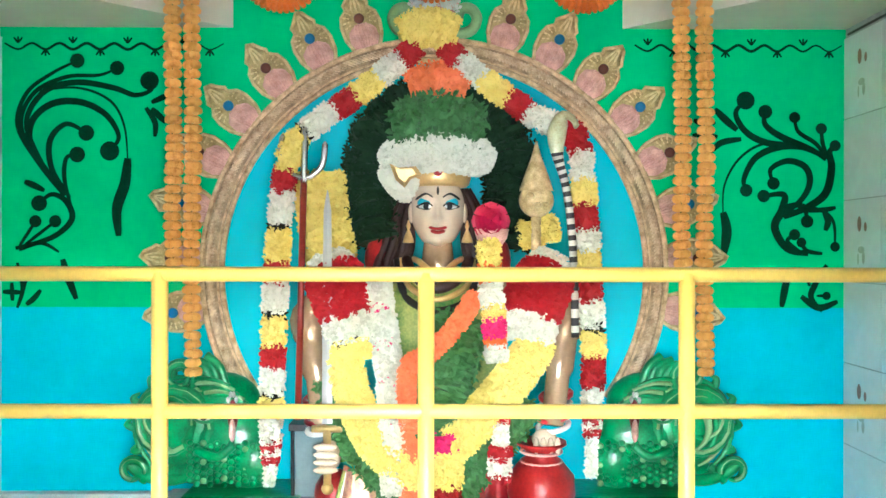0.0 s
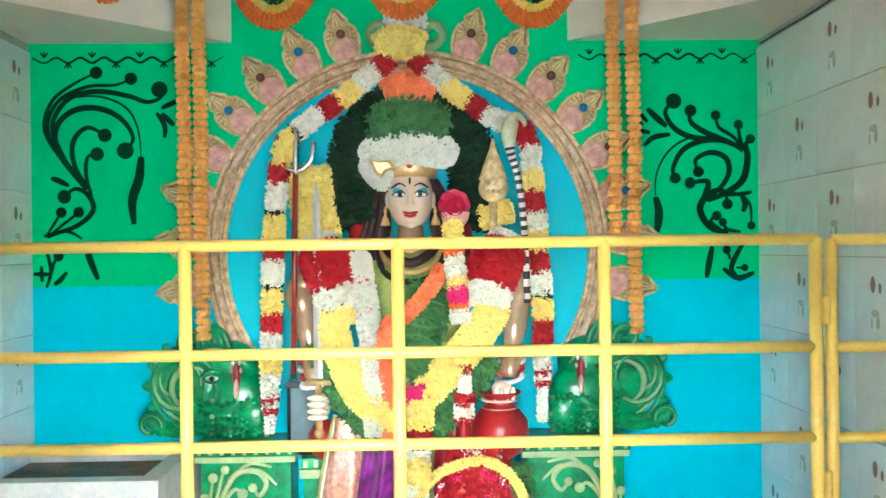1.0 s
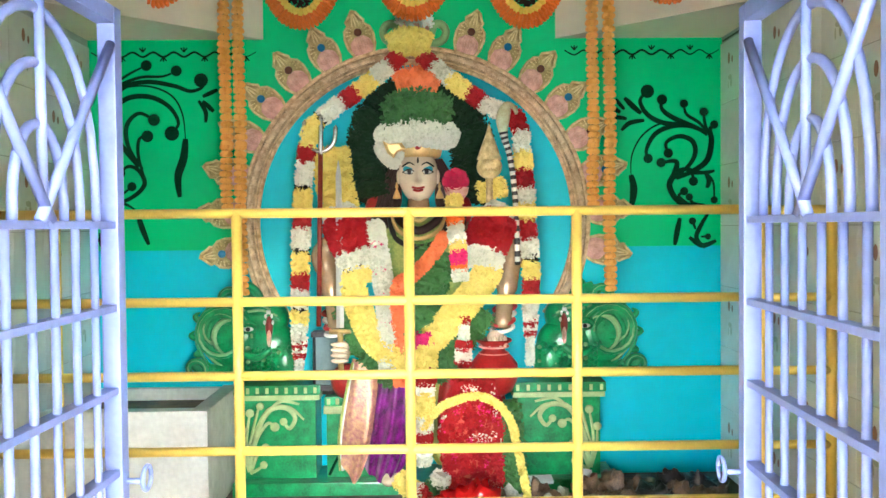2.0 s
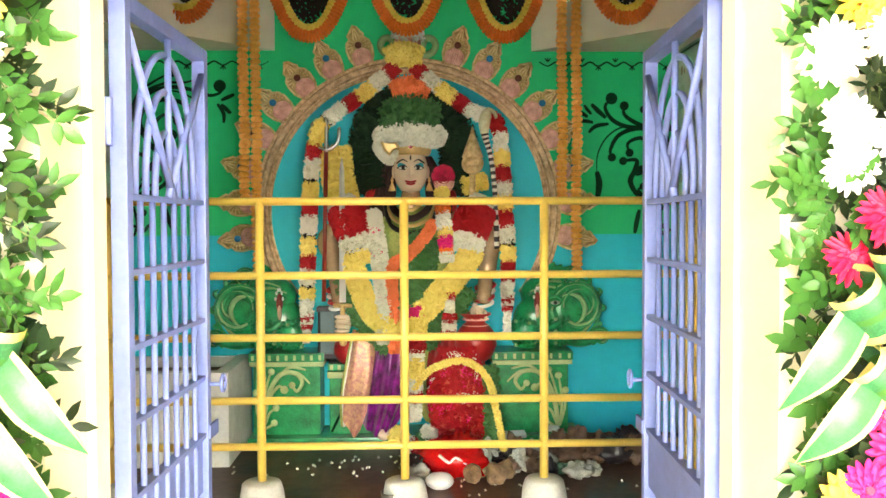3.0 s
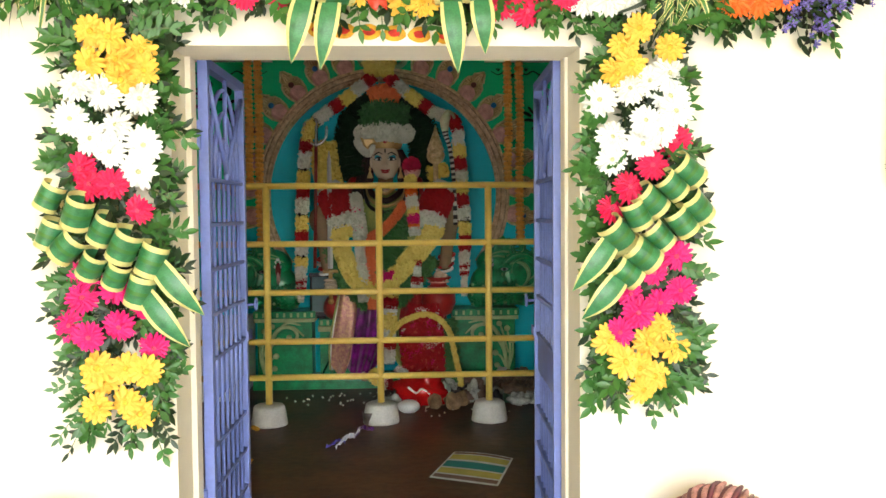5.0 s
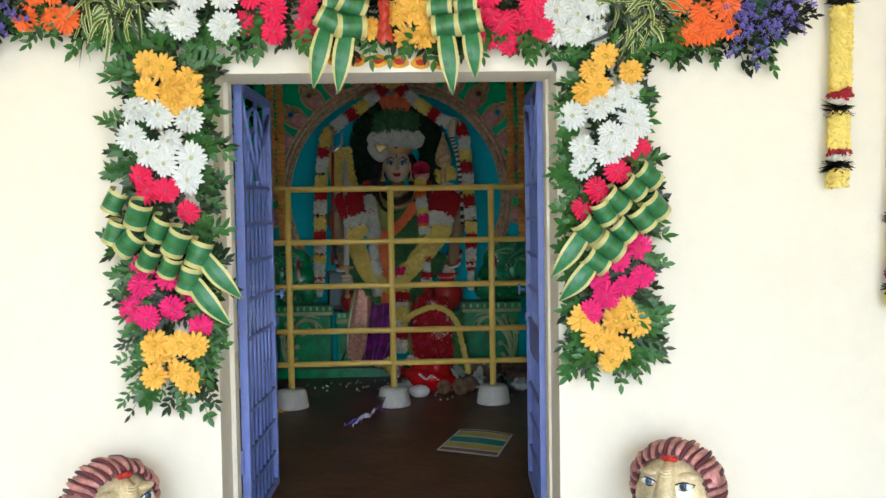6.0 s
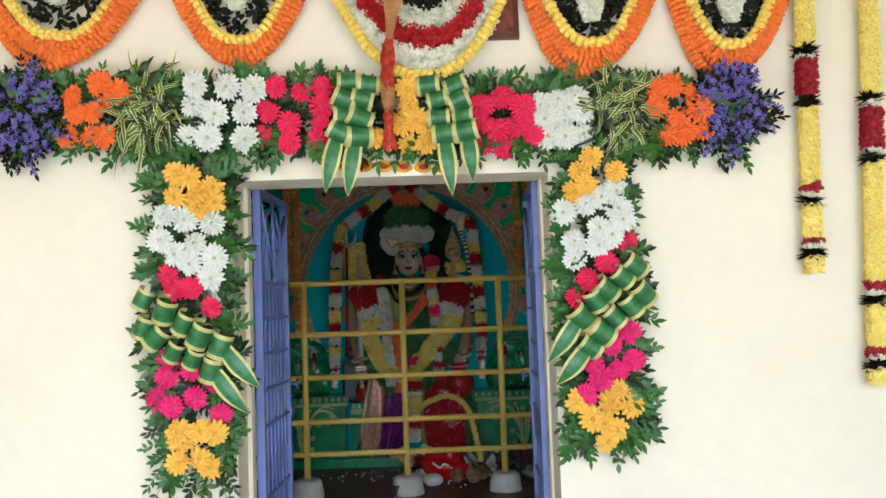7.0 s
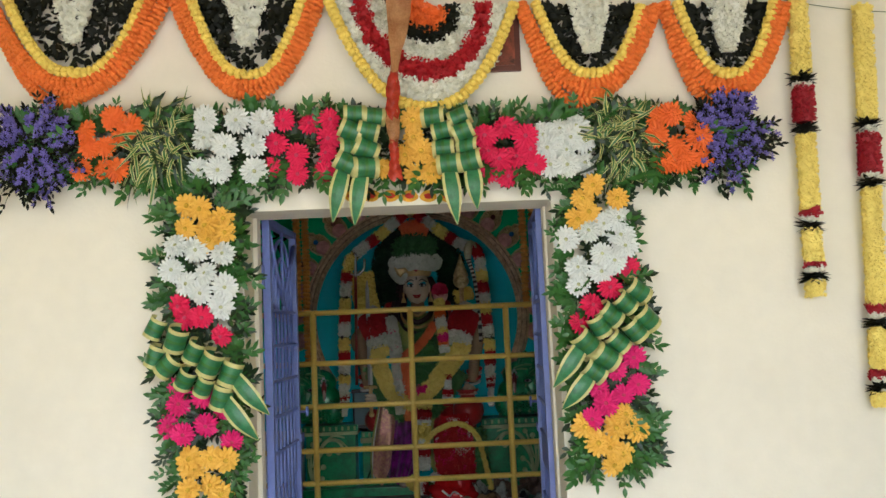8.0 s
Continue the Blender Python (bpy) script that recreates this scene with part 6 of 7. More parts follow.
def strung(name, label, path, cuts, r, seed, squash=1.0, fluff=700, petal=0.012, group="idol garlands"):
    """A garland along the path; cuts of (kind, length, swell) are repeated until its end."""
    g = random.Random(seed)
    t = thing(name, label, "garland", group)
    line = smooth_line(path, 8)
    length = [0.0]
    for a, b in zip(line, line[1:]):
        length.append(length[-1] + (b - a).length)

    def at(q):
        q = min(max(q, 0), length[-1])
        for i in range(len(line) - 1):
            if q <= length[i + 1]:
                return line[i] + (line[i + 1] - line[i]) * ((q - length[i]) / max(1e-6, length[i + 1] - length[i]))
        return line[-1]

    pos, i = 0.0, 0
    while pos < length[-1] - 0.01:
        kind, step, swell = cuts[i % len(cuts)]
        end = min(pos + step, length[-1])
        n = max(2, int((end - pos) / 0.017))
        pts = [at(pos + (end - pos) * k / n) for k in range(n + 1)]
        if end - pos > 0.008:
            bm, rings, spots = bmesh.new(), [], []
            for k, p in enumerate(pts):
                d = (pts[min(k + 1, n)] - pts[max(k - 1, 0)]).normalized()
                side = d.cross(Vector((0, 1, 0))).normalized()
                over = side.cross(d)
                edge = min(k, n - k) * (end - pos) / n
                puff = r * swell * (0.88 + 0.12 * min(1.0, (edge / (0.4 * r * swell)) ** 0.5))
                rings.append([bm.verts.new(p + 0.88 * puff * (1 + g.uniform(-0.2, 0.2)) * (math.cos(w) * side + math.sin(w) * over) + d * g.uniform(-0.005, 0.005)) for w in (6.28319 * (j + 0.5 * (k % 2)) / 12 for j in range(12))])
                for j in range(int((end - pos) / n * fluff + g.random())):
                    w = g.uniform(0, 6.28)
                    spots.append(p + (side * math.cos(w) + over * math.sin(w)) * 0.93 * puff)
            for u, v in zip(rings, rings[1:]):
                for j in range(12):
                    bm.faces.new((u[j], u[(j + 1) % 12], v[(j + 1) % 12], v[j]))
            bm.faces.new(rings[0][::-1])
            bm.faces.new(rings[-1])
            seg = part(kind + "_section", bm, MAT_OF[kind], t)
            s = Soup()
            if kind in ("green", "herb", "black"):
                for p in spots:
                    w = Vector((g.uniform(-1, 1), g.uniform(-1, 0.1), g.uniform(-1, 1))).normalized()
                    leaflet(s, p, w, Vector((g.uniform(-0.4, 0.4), -1, g.uniform(-0.4, 0.4))).normalized(), petal * 2.2, petal * 0.5)
            else:
                petals_soup(s, spots, petal, g)
            if s.f:
                tagged(part_of("petals", s.mesh("petals", [MAT_OF[kind]]), seg), kind="stuff")
        pos = end
        i += 1
    return t


CYCLE = [("yellow", 0.125, 1.0), ("black", 0.02, 0.9), ("red", 0.10, 0.95), ("white", 0.11, 1.05), ("black", 0.025, 0.9)]
TAIL = [("white", 0.10, 0.8), ("red", 0.03, 0.7), ("white", 0.03, 0.65), ("red", 0.025, 0.6), ("white", 0.16, 0.35)]
strung("thick_garland", "thick garland of yellow, red and white flowers hanging on the arch", [(-0.172, 3.800, 2.521), (-0.366, 3.800, 2.364), (-0.597, 3.780, 2.190), (-0.679, 3.760, 2.087), (-0.712, 3.750, 1.843), (-0.734, 3.750, 1.499), (-0.745, 3.750, 1.153), (-0.750, 3.750, 1.038)], [("red", 0.08, 0.95), ("white", 0.12, 1.0), ("yellow", 0.12, 1.0), ("red", 0.10, 0.95), ("white", 0.14, 1.0), ("black", 0.03, 0.8), ("yellow", 0.16, 1.0), ("red", 0.09, 0.95), ("white", 0.12, 1.0), ("black", 0.03, 0.85), ("yellow", 0.125, 1.0), ("red", 0.085, 0.95), ("white", 0.11, 1.05), ("black", 0.03, 0.9), ("yellow", 0.11, 1.0), ("red", 0.09, 0.95), ("white", 0.10, 1.0), ("black", 0.02, 0.9), ("yellow", 0.09, 1.0), ("red", 0.06, 0.9)], 0.047, 71)
strung("thick_garland", "thick garland of yellow, red and white flowers hanging by the cobra", [(-0.059, 3.800, 2.520), (0.099, 3.800, 2.389), (0.328, 3.780, 2.225), (0.465, 3.760, 2.163), (0.501, 3.750, 1.917), (0.521, 3.750, 1.570), (0.539, 3.750, 1.340), (0.537, 3.750, 1.151)], [("red", 0.08, 0.95), ("white", 0.12, 1.0), ("yellow", 0.13, 1.0), ("red", 0.10, 0.95), ("white", 0.16, 1.0), ("red", 0.13, 0.95), ("white", 0.11, 1.0), ("yellow", 0.10, 1.0), ("red", 0.10, 0.95), ("white", 0.085, 1.05), ("yellow", 0.10, 1.0), ("red", 0.10, 0.95), ("white", 0.10, 1.0), ("black", 0.03, 0.9), ("yellow", 0.09, 1.0), ("red", 0.06, 0.9)], 0.047, 72)
for x0, path in (("a", [(-0.750, 3.750, 1.032), (-0.751, 3.750, 0.894), (-0.756, 3.750, 0.765)]), ("b", [(0.537, 3.750, 1.143), (0.533, 3.750, 0.964), (0.529, 3.750, 0.790)])):
    strung("garland_tassel", "white flower tassel with dark red rings under the thick garland", path, TAIL, 0.05, 73)
strung("crown_flowers", "clump of yellow flowers tied at the top of the arch", [(-0.225, 3.820, 2.575), (-0.125, 3.800, 2.605), (-0.021, 3.820, 2.573)], [("yellow", 0.3, 1.0)], 0.078, 74)
strung("crown_flowers", "clump of orange flowers on top of the crown", [(-0.199, 3.840, 2.363), (-0.090, 3.830, 2.390), (0.027, 3.840, 2.362)], [("salmon", 0.5, 1.0)], 0.08, 75)
strung("herb_pad", "thick pad of green herbs over the crown", [(-0.213, 3.840, 2.182), (-0.159, 3.800, 2.206), (-0.083, 3.780, 2.219), (-0.008, 3.800, 2.210), (0.056, 3.840, 2.186)], [("green", 0.9, 1.0)], 0.112, 76, fluff=2600, petal=0.017)
strung("jasmine_band", "band of white jasmine round the crown", [(-0.262, 3.880, 2.078), (-0.225, 3.810, 2.078), (-0.160, 3.775, 2.086), (-0.085, 3.760, 2.096), (-0.006, 3.775, 2.086), (0.050, 3.810, 2.080), (0.086, 3.880, 2.084)], [("white", 0.9, 1.0)], 0.064, 77, fluff=1500, petal=0.022)
strung("jasmine_band", "lower band of white jasmine beside the brow", [(-0.282, 3.880, 2.029), (-0.245, 3.840, 1.972), (-0.198, 3.830, 1.942)], [("white", 0.6, 1.0)], 0.045, 78, fluff=2200, petal=0.018)
leaf = thing("gold_leaf", "small gold leaf ornament pinned on the jasmine band", "ornament")
bm = bmesh.new()
c = Vector((-0.223, 3.735, 1.997))
puffed(bm, [(c.x - 0.055, c.z + 0.045), (c.x - 0.02, c.z + 0.03), (c.x + 0.05, c.z + 0.035), (c.x + 0.075, c.z + 0.0), (c.x + 0.03, c.z - 0.015), (c.x + 0.005, c.z - 0.05), (c.x - 0.03, c.z - 0.02)], c.y, 0.014)
part("leaf", bm, GOLD, leaf)
strung("herb_mantle", "dark green herb garland bowed behind the head", [(-0.340, 3.960, 1.730), (-0.370, 3.990, 1.944), (-0.345, 4.000, 2.171), (-0.231, 4.010, 2.293), (-0.079, 4.010, 2.322), (0.073, 4.010, 2.290), (0.208, 4.000, 2.136), (0.235, 3.990, 1.908), (0.202, 3.960, 1.725)], [("herb", 0.5, 1.0)], 0.128, 79, fluff=2200)
strung("yellow_pad", "upright pad of yellow flowers behind the shoulder", [(-0.579, 3.900, 2.013), (-0.564, 3.900, 1.850), (-0.525, 3.900, 1.642)], [("yellow", 0.6, 1.0)], 0.11, 80, fluff=1200)
strung("yellow_pad", "short pad of yellow flowers under the gold club", [(0.320, 3.880, 1.825), (0.331, 3.880, 1.774), (0.343, 3.880, 1.727)], [("yellow", 0.3, 1.0)], 0.09, 81, fluff=1200)
for path, sd in (([(-0.526, 3.800, 1.647), (-0.482, 3.760, 1.553), (-0.434, 3.720, 1.439), (-0.405, 3.690, 1.284)], 82), ([(0.382, 3.800, 1.645), (0.331, 3.760, 1.558), (0.292, 3.720, 1.473), (0.261, 3.690, 1.352)], 83)):
    strung("shoulder_garland", "heavy red and white rose garland over the shoulder", path, [("white", 0.05, 0.8), ("red", 0.20, 1.0), ("white", 0.09, 0.92), ("black", 0.02, 0.85), ("yellow", 0.3, 0.85)], 0.118, sd, fluff=2200, petal=0.018)
strung("yellow_garland", "broad yellow flower garland slung across the chest", [(-0.457, 3.700, 1.297), (-0.413, 3.660, 1.130), (-0.314, 3.620, 0.937), (-0.148, 3.600, 0.826)], [("yellow", 0.9, 1.0)], 0.068, 84, fluff=1300)
strung("yellow_garland", "broad yellow flower garland slung from the arm", [(0.312, 3.700, 1.345), (0.237, 3.660, 1.235), (0.108, 3.620, 1.086), (-0.049, 3.600, 0.936)], [("yellow", 0.9, 1.0)], 0.078, 85, fluff=1300)
strung("herb_chest", "green herb garland down the chest", [(0.000, 3.740, 1.433), (-0.045, 3.700, 1.235), (-0.075, 3.670, 1.068), (-0.090, 3.660, 0.956)], [("green", 0.9, 1.0)], 0.125, 86, fluff=1500)
strung("herb_chest", "green herb fringe beside the yellow garland", [(-0.522, 3.760, 1.179), (-0.405, 3.700, 0.926), (-0.207, 3.660, 0.731)], [("green", 0.9, 1.0)], 0.07, 87, fluff=1500)
strung("herb_chest", "green herb fringe under the arm", [(0.286, 3.760, 1.081), (0.137, 3.700, 0.918), (-0.009, 3.660, 0.756)], [("green", 0.9, 1.0)], 0.07, 88, fluff=1500)
strung("jasmine_string", "long white jasmine string down the chest", [(-0.327, 3.720, 1.580), (-0.289, 3.660, 1.354), (-0.256, 3.620, 1.076), (-0.248, 3.600, 0.786)], [("white", 0.12, 1.0), ("magenta", 0.018, 0.7)], 0.040, 89, fluff=1500, petal=0.02)
strung("orange_string", "orange flower string across the chest", [(0.058, 3.640, 1.519), (-0.015, 3.585, 1.408), (-0.120, 3.570, 1.305), (-0.199, 3.580, 1.240), (-0.195, 3.600, 0.967), (-0.190, 3.580, 0.719)], [("salmon", 1.2, 1.0)], 0.030, 90, fluff=1400)
strung("wand_garland", "white, yellow and pink strip of flowers under the rose", [(0.109, 3.620, 1.730), (0.117, 3.600, 1.576), (0.131, 3.580, 1.410), (0.141, 3.580, 1.285)], [("yellow", 0.09, 1.0), ("orange", 0.06, 1.0), ("white", 0.10, 1.0), ("yellow", 0.05, 1.0), ("magenta", 0.06, 1.0), ("orange", 0.04, 0.9), ("white", 0.12, 1.0)], 0.042, 91, fluff=900)
strung("wand_garland", "white flower tassel with red rings by the pot", [(0.156, 3.580, 1.076), (0.154, 3.570, 0.938), (0.147, 3.570, 0.828)], [("red", 0.03, 0.6), ("white", 0.10, 0.6), ("red", 0.04, 1.0), ("white", 0.06, 1.0), ("red", 0.04, 1.1)], 0.04, 92, fluff=900)
strung("knot_garland", "pendant of pink, yellow, red and white flowers at the middle", [(-0.056, 3.570, 0.997), (-0.059, 3.550, 0.750), (-0.067, 3.540, 0.560), (-0.070, 3.540, 0.306)], [("magenta", 0.07, 0.9), ("yellow", 0.12, 1.1), ("red", 0.08, 1.0), ("white", 0.05, 0.9), ("yellow", 0.12, 0.9), ("white", 0.08, 0.8), ("red", 0.06, 0.8), ("white", 0.14, 0.7)], 0.062, 93, fluff=1000)

# heap of red flowers and cloth before the statue, with a yellow string over it
heap = thing("red_cloth_heap", "heap of red cloth and petals sprinkled with vermilion before the idol", "cloth")
bm = bmesh.new()
prof = [(0.10, 0.70), (0.15, 0.60), (0.17, 0.45), (0.155, 0.30), (0.17, 0.15), (0.22, 0.04), (0.23, 0.0)]
rings, g = [], random.Random(15)
for i, (r, z) in enumerate(prof[::-1]):
    rings.append([bm.verts.new((0.20 + r * (1 + 0.12 * math.sin(5 * a + i) + g.uniform(-0.05, 0.05)) * math.cos(a), 3.58 + 0.55 * r * (1 + 0.12 * math.sin(5 * a + i)) * math.sin(a), z)) for a in (6.283 * k / 36 for k in range(36))])
for a, b in zip(rings, rings[1:]):
    for k in range(36):
        bm.faces.new((a[k], a[(k + 1) % 36], b[(k + 1) % 36], b[k]))
bm.faces.new(rings[-1])
part("cloth", bm, material("red_cloth", (0.50, 0.03, 0.03), 0.7, vary=0.4, scale=9, other=(0.62, 0.20, 0.12), bump=0.6, bump_scale=30), heap, smooth=True)
for name, mat, count, z0, z1 in (("rose_petals", P_RED2, 1000, 0.03, 0.74), ("pink_petals", P_MAGENTA, 36, 0.30, 0.72), ("white_petals", P_JASMINE, 30, 0.42, 0.72)):
    s, spots = Soup(), []
    for k in range(count):
        a, z = g.uniform(math.pi, 2 * math.pi), g.uniform(z0, z1)
        r = np.interp(z, [q for w, q in prof[::-1]], [w for w, q in prof[::-1]]) * 1.04
        spots.append(Vector((0.20 + r * math.cos(a), 3.575 + 0.56 * r * math.sin(a), z)))
    petals_soup(s, spots, 0.016, g)
    tagged(part_of(name, s.mesh(name, [mat]), heap), kind="stuff")
strung("yellow_string_arch", "thin yellow flower string bowed over the red heap", [(-0.067, 3.500, 0.501), (-0.006, 3.490, 0.585), (0.070, 3.480, 0.640), (0.206, 3.460, 0.678), (0.313, 3.460, 0.641), (0.393, 3.460, 0.545), (0.425, 3.460, 0.409), (0.475, 3.46, 0.16), (0.48, 3.46, 0.03)], [("yellow", 2.0, 1.0)], 0.017, 94, fluff=600, petal=0.009)
strung("herb_pillar", "green herb garland beside the red heap", [(0.38, 3.60, 0.62), (0.40, 3.58, 0.45), (0.41, 3.58, 0.25), (0.41, 3.57, 0.08)], [("green", 2.0, 1.0)], 0.075, 95, fluff=1300)
strung("foot_garland", "white, red and yellow flower garland piled at the feet", [(-0.20, 3.62, 0.20), (-0.08, 3.55, 0.14), (0.0, 3.52, 0.18), (0.03, 3.50, 0.26)], [("yellow", 0.10, 1.0), ("white", 0.06, 0.9), ("red", 0.06, 0.9), ("green", 0.06, 1.0), ("white", 0.05, 0.9)], 0.055, 96, fluff=1000)

# lantern by the arm of the idol
lantern = thing("glass_lantern", "small glass lantern with a dark metal frame beside the arm", "lantern")
LX, LY = -0.62, 3.98
DARKMETAL = material("dark_metal", (0.05, 0.05, 0.055), 0.35, metal=0.8, vary=0.2)
for x in (-0.075, 0.075):
    for y in (-0.05, 0.05):
        bm = bmesh.new()
        tube(bm, [(LX + x, LY + y, 0.66), (LX + x, LY + y, 0.95)], 0.008, 8)
        part("frame_bar", bm, DARKMETAL, lantern)
for z in (0.64, 0.95):
    bm = bmesh.new()
    box(bm, LX - 0.09, LX + 0.09, LY - 0.065, LY + 0.065, z - 0.014, z + 0.014, 0.004)
    part("plate", bm, DARKMETAL, lantern)
bm = bmesh.new()
box(bm, LX - 0.066, LX + 0.066, LY - 0.046, LY - 0.043, 0.656, 0.934)
pane = part("pane", bm, material("lantern_glass", (0.20, 0.28, 0.30), 0.08, vary=0.1), lantern, "bright glass pane")
bm = bmesh.new()
lathe(bm, [(0.04, 0.601), (0.03, 0.625)], (LX, LY, 0), 14)
part("foot", bm, DARKMETAL, lantern)


settle(before_idol, 1.05, (0.095, 0.21, -0.046))


# ---- on the floor ----
gfl = random.Random(77)
paper = thing("printed_sheet", "printed paper sheet with green and yellow stripes lying on the floor", "paper")
corners = [Vector((0.433, 2.25, 0)), Vector((0.775, 2.075, 0)), Vector((0.622, 1.565, 0)), Vector((0.258, 1.75, 0))]


def on_sheet(u, v, z):
    p = corners[0].lerp(corners[1], u).lerp(corners[3].lerp(corners[2], u), v)
    lift = 0.012 * math.sin(3.1 * u) * (1 - v) + 0.014 * (abs(v - 0.1) < 0.12) * 0
    return Vector((p.x, p.y, 0.004 + lift + z))


def sheet_patch(name, u0, u1, v0, v1, z, mat, label=""):
    s = Soup()
    s.grid([[on_sheet(u0 + (u1 - u0) * i / 8, v0 + (v1 - v0) * j / 8, z) for i in range(9)] for j in range(9)])
    part_of(name, s.mesh(name, [mat]), paper, None, label)


PAPER_W, PAPER_G, PAPER_Y, PAPER_P = (material(n, c, 0.6, vary=0.12, scale=12) for n, c in (("paper_white", (0.80, 0.80, 0.77)), ("paper_teal", (0.03, 0.30, 0.26)), ("paper_olive", (0.62, 0.54, 0.12)), ("paper_brown", (0.24, 0.13, 0.10))))
sheet_patch("sheet", 0, 1, 0, 1, 0, PAPER_W)
sheet_patch("printed_band", 0.03, 0.97, 0.03, 0.09, 0.0012, PAPER_P, "brown printed band")
sheet_patch("printed_band", 0.03, 0.97, 0.12, 0.30, 0.0012, PAPER_Y, "olive printed band")
sheet_patch("printed_band", 0.03, 0.97, 0.36, 0.58, 0.0012, PAPER_G, "teal printed band")
sheet_patch("printed_band", 0.03, 0.97, 0.62, 0.80, 0.0012, PAPER_Y, "olive printed band")
sheet_patch("printed_band", 0.03, 0.97, 0.84, 0.95, 0.0012, PAPER_P, "grey printed band")

wrap = thing("crumpled_wrapper", "crumpled white and violet plastic wrapper on the dark floor", "litter")
for name, mat, path, w in (("film", material("white_film", (0.70, 0.72, 0.80), 0.3, vary=0.15), [(-0.24, 2.13, 0.012), (-0.17, 2.26, 0.05), (-0.13, 2.36, 0.03), (-0.10, 2.43, 0.06)], 0.035), ("violet_end", material("violet_film", (0.22, 0.06, 0.45), 0.3, vary=0.3), [(-0.14, 2.40, 0.02), (-0.08, 2.44, 0.06), (-0.02, 2.45, 0.03)], 0.045), ("blue_end", material("blue_film", (0.08, 0.06, 0.42), 0.3, vary=0.3), [(-0.30, 2.20, 0.01), (-0.24, 2.22, 0.03), (-0.19, 2.24, 0.02)], 0.025)):
    s, rows = Soup(), []
    for p in smooth_line(path, 5):
        rows.append([p + Vector((gfl.uniform(-0.008, 0.008), w * c, 0.012 + gfl.uniform(-0.012, 0.018))) for c in (-1, -0.5, 0, 0.5, 1)])
    s.grid(rows)
    part_of(name, s.mesh(name, [mat], False), wrap)
wrap.location = (-0.055, 0.19, 0)

for x, y in ((-0.83, 2.14), (-0.79, 2.07), (-0.95, 2.95), (-0.88, 2.90)):
    fl_data = BLOSSOM["yellow"][0]
    t = thing("fallen_flower", "yellow blossom dropped on the dark floor", "flower", "fallen flowers", (x, y, 0.015))
    part_of("blossom", fl_data, t, Euler((radians(-75), gfl.uniform(0, 6), 0)).to_matrix().to_4x4() @ Matrix.Scale(0.55, 4))


before_floor = set(scene.collection.objects)


def lump(name, label, category, at, rx, ry, rz, mat, group="", seed=1, rough=0.08):
    g = random.Random(seed)
    bm = bmesh.new()
    ball(bm, (0, 0, rz * 0.85), rx, ry, rz, u=22, v=16)
    for v in bm.verts:
        v.co += (v.co - Vector((0, 0, rz * 0.5))).normalized() * rough * min(rx, rz) * (noise.noise(v.co * 22 + Vector((seed, 0, 0))) + 0.5 * noise.noise(v.co * 50 + Vector((0, seed, 0))))
        v.co.z = max(v.co.z, 0.001)
    ob = part(name, bm, mat, smooth=True)
    ob.location = at
    return tagged(ob, label, category, group)


COIR = material("coconut_husk", (0.30, 0.19, 0.10), 0.9, vary=0.35, scale=18, bump=0.9, bump_scale=60)
for k, (x, y, r) in enumerate(((0.30, 3.22, 0.072), (0.44, 3.18, 0.085), (0.36, 3.34, 0.07), (0.50, 3.30, 0.075))):
    lump("coconut", "brown husked coconut on the floor by the railing", "coconut", (x, y, 0), r * 0.75, r * 0.72, r * 0.8, COIR, "coconuts", 5 + k, 0.3)
lump("steel_bowl", "upturned shiny white steel bowl on the floor", "bowl", (0.10, 3.12, 0), 0.085, 0.07, 0.05, material("bright_steel", (0.80, 0.79, 0.76), 0.35, metal=0.1, vary=0.05), "", 3)
lump("red_packet", "glossy red plastic packet tied with white before the idol", "bundle", (0.20, 3.36, 0), 0.19, 0.12, 0.13, material("red_film", (0.62, 0.01, 0.012), 0.15, vary=0.2, scale=8, bump=0.8, bump_scale=18), "", 4, 0.7)
bm = bmesh.new()
tube(bm, smooth_line([(0.10, 3.245, 0.16), (0.16, 3.225, 0.12), (0.20, 3.22, 0.15), (0.26, 3.23, 0.11)], 4), 0.018, 8, flat=0.4)
tagged(part("white_tie", bm, WHITE, smooth=True), "white twisted strip across the red packet", "strip")
BAGS = [material("bag_clear", (0.55, 0.56, 0.50), 0.2, vary=0.3, scale=14, bump=0.9, bump_scale=25), material("bag_green", (0.08, 0.22, 0.14), 0.3, vary=0.4, scale=14, bump=0.8, bump_scale=25), material("bag_brown", (0.20, 0.12, 0.08), 0.5, vary=0.4, scale=14, bump=0.8, bump_scale=25)]
BAGS.append(material("bag_dark", (0.035, 0.03, 0.035), 0.3, vary=0.4, scale=14, bump=0.8, bump_scale=25))
BAG_LABEL = ("crumpled clear plastic bag", "crumpled green packet", "crumpled brown bag", "crumpled dark packet")
gb = random.Random(77)
spots = [(0.36 + 0.44 * (k % 6) / 5 + gb.uniform(-0.03, 0.03), 3.40 + 0.13 * (k // 6) + gb.uniform(-0.03, 0.03), gb.uniform(0.045, 0.075), gb.uniform(0.045, 0.09), gb.choice((0, 0, 1, 2, 3))) for k in range(18)]
spots += [(0.92 + 0.62 * (k % 5) / 4 + gb.uniform(-0.04, 0.04), 3.62 + 0.14 * (k // 5) + gb.uniform(-0.03, 0.03), gb.uniform(0.08, 0.13), gb.uniform(0.06, 0.10), gb.choice((2, 2, 3))) for k in range(10)]
spots += [(0.95, 3.30, 0.09, 0.05, 0), (0.88, 3.38, 0.05, 0.04, 1), (1.04, 3.36, 0.06, 0.05, 0), (-0.02, 3.30, 0.06, 0.05, 0), (0.03, 3.40, 0.05, 0.05, 1)]
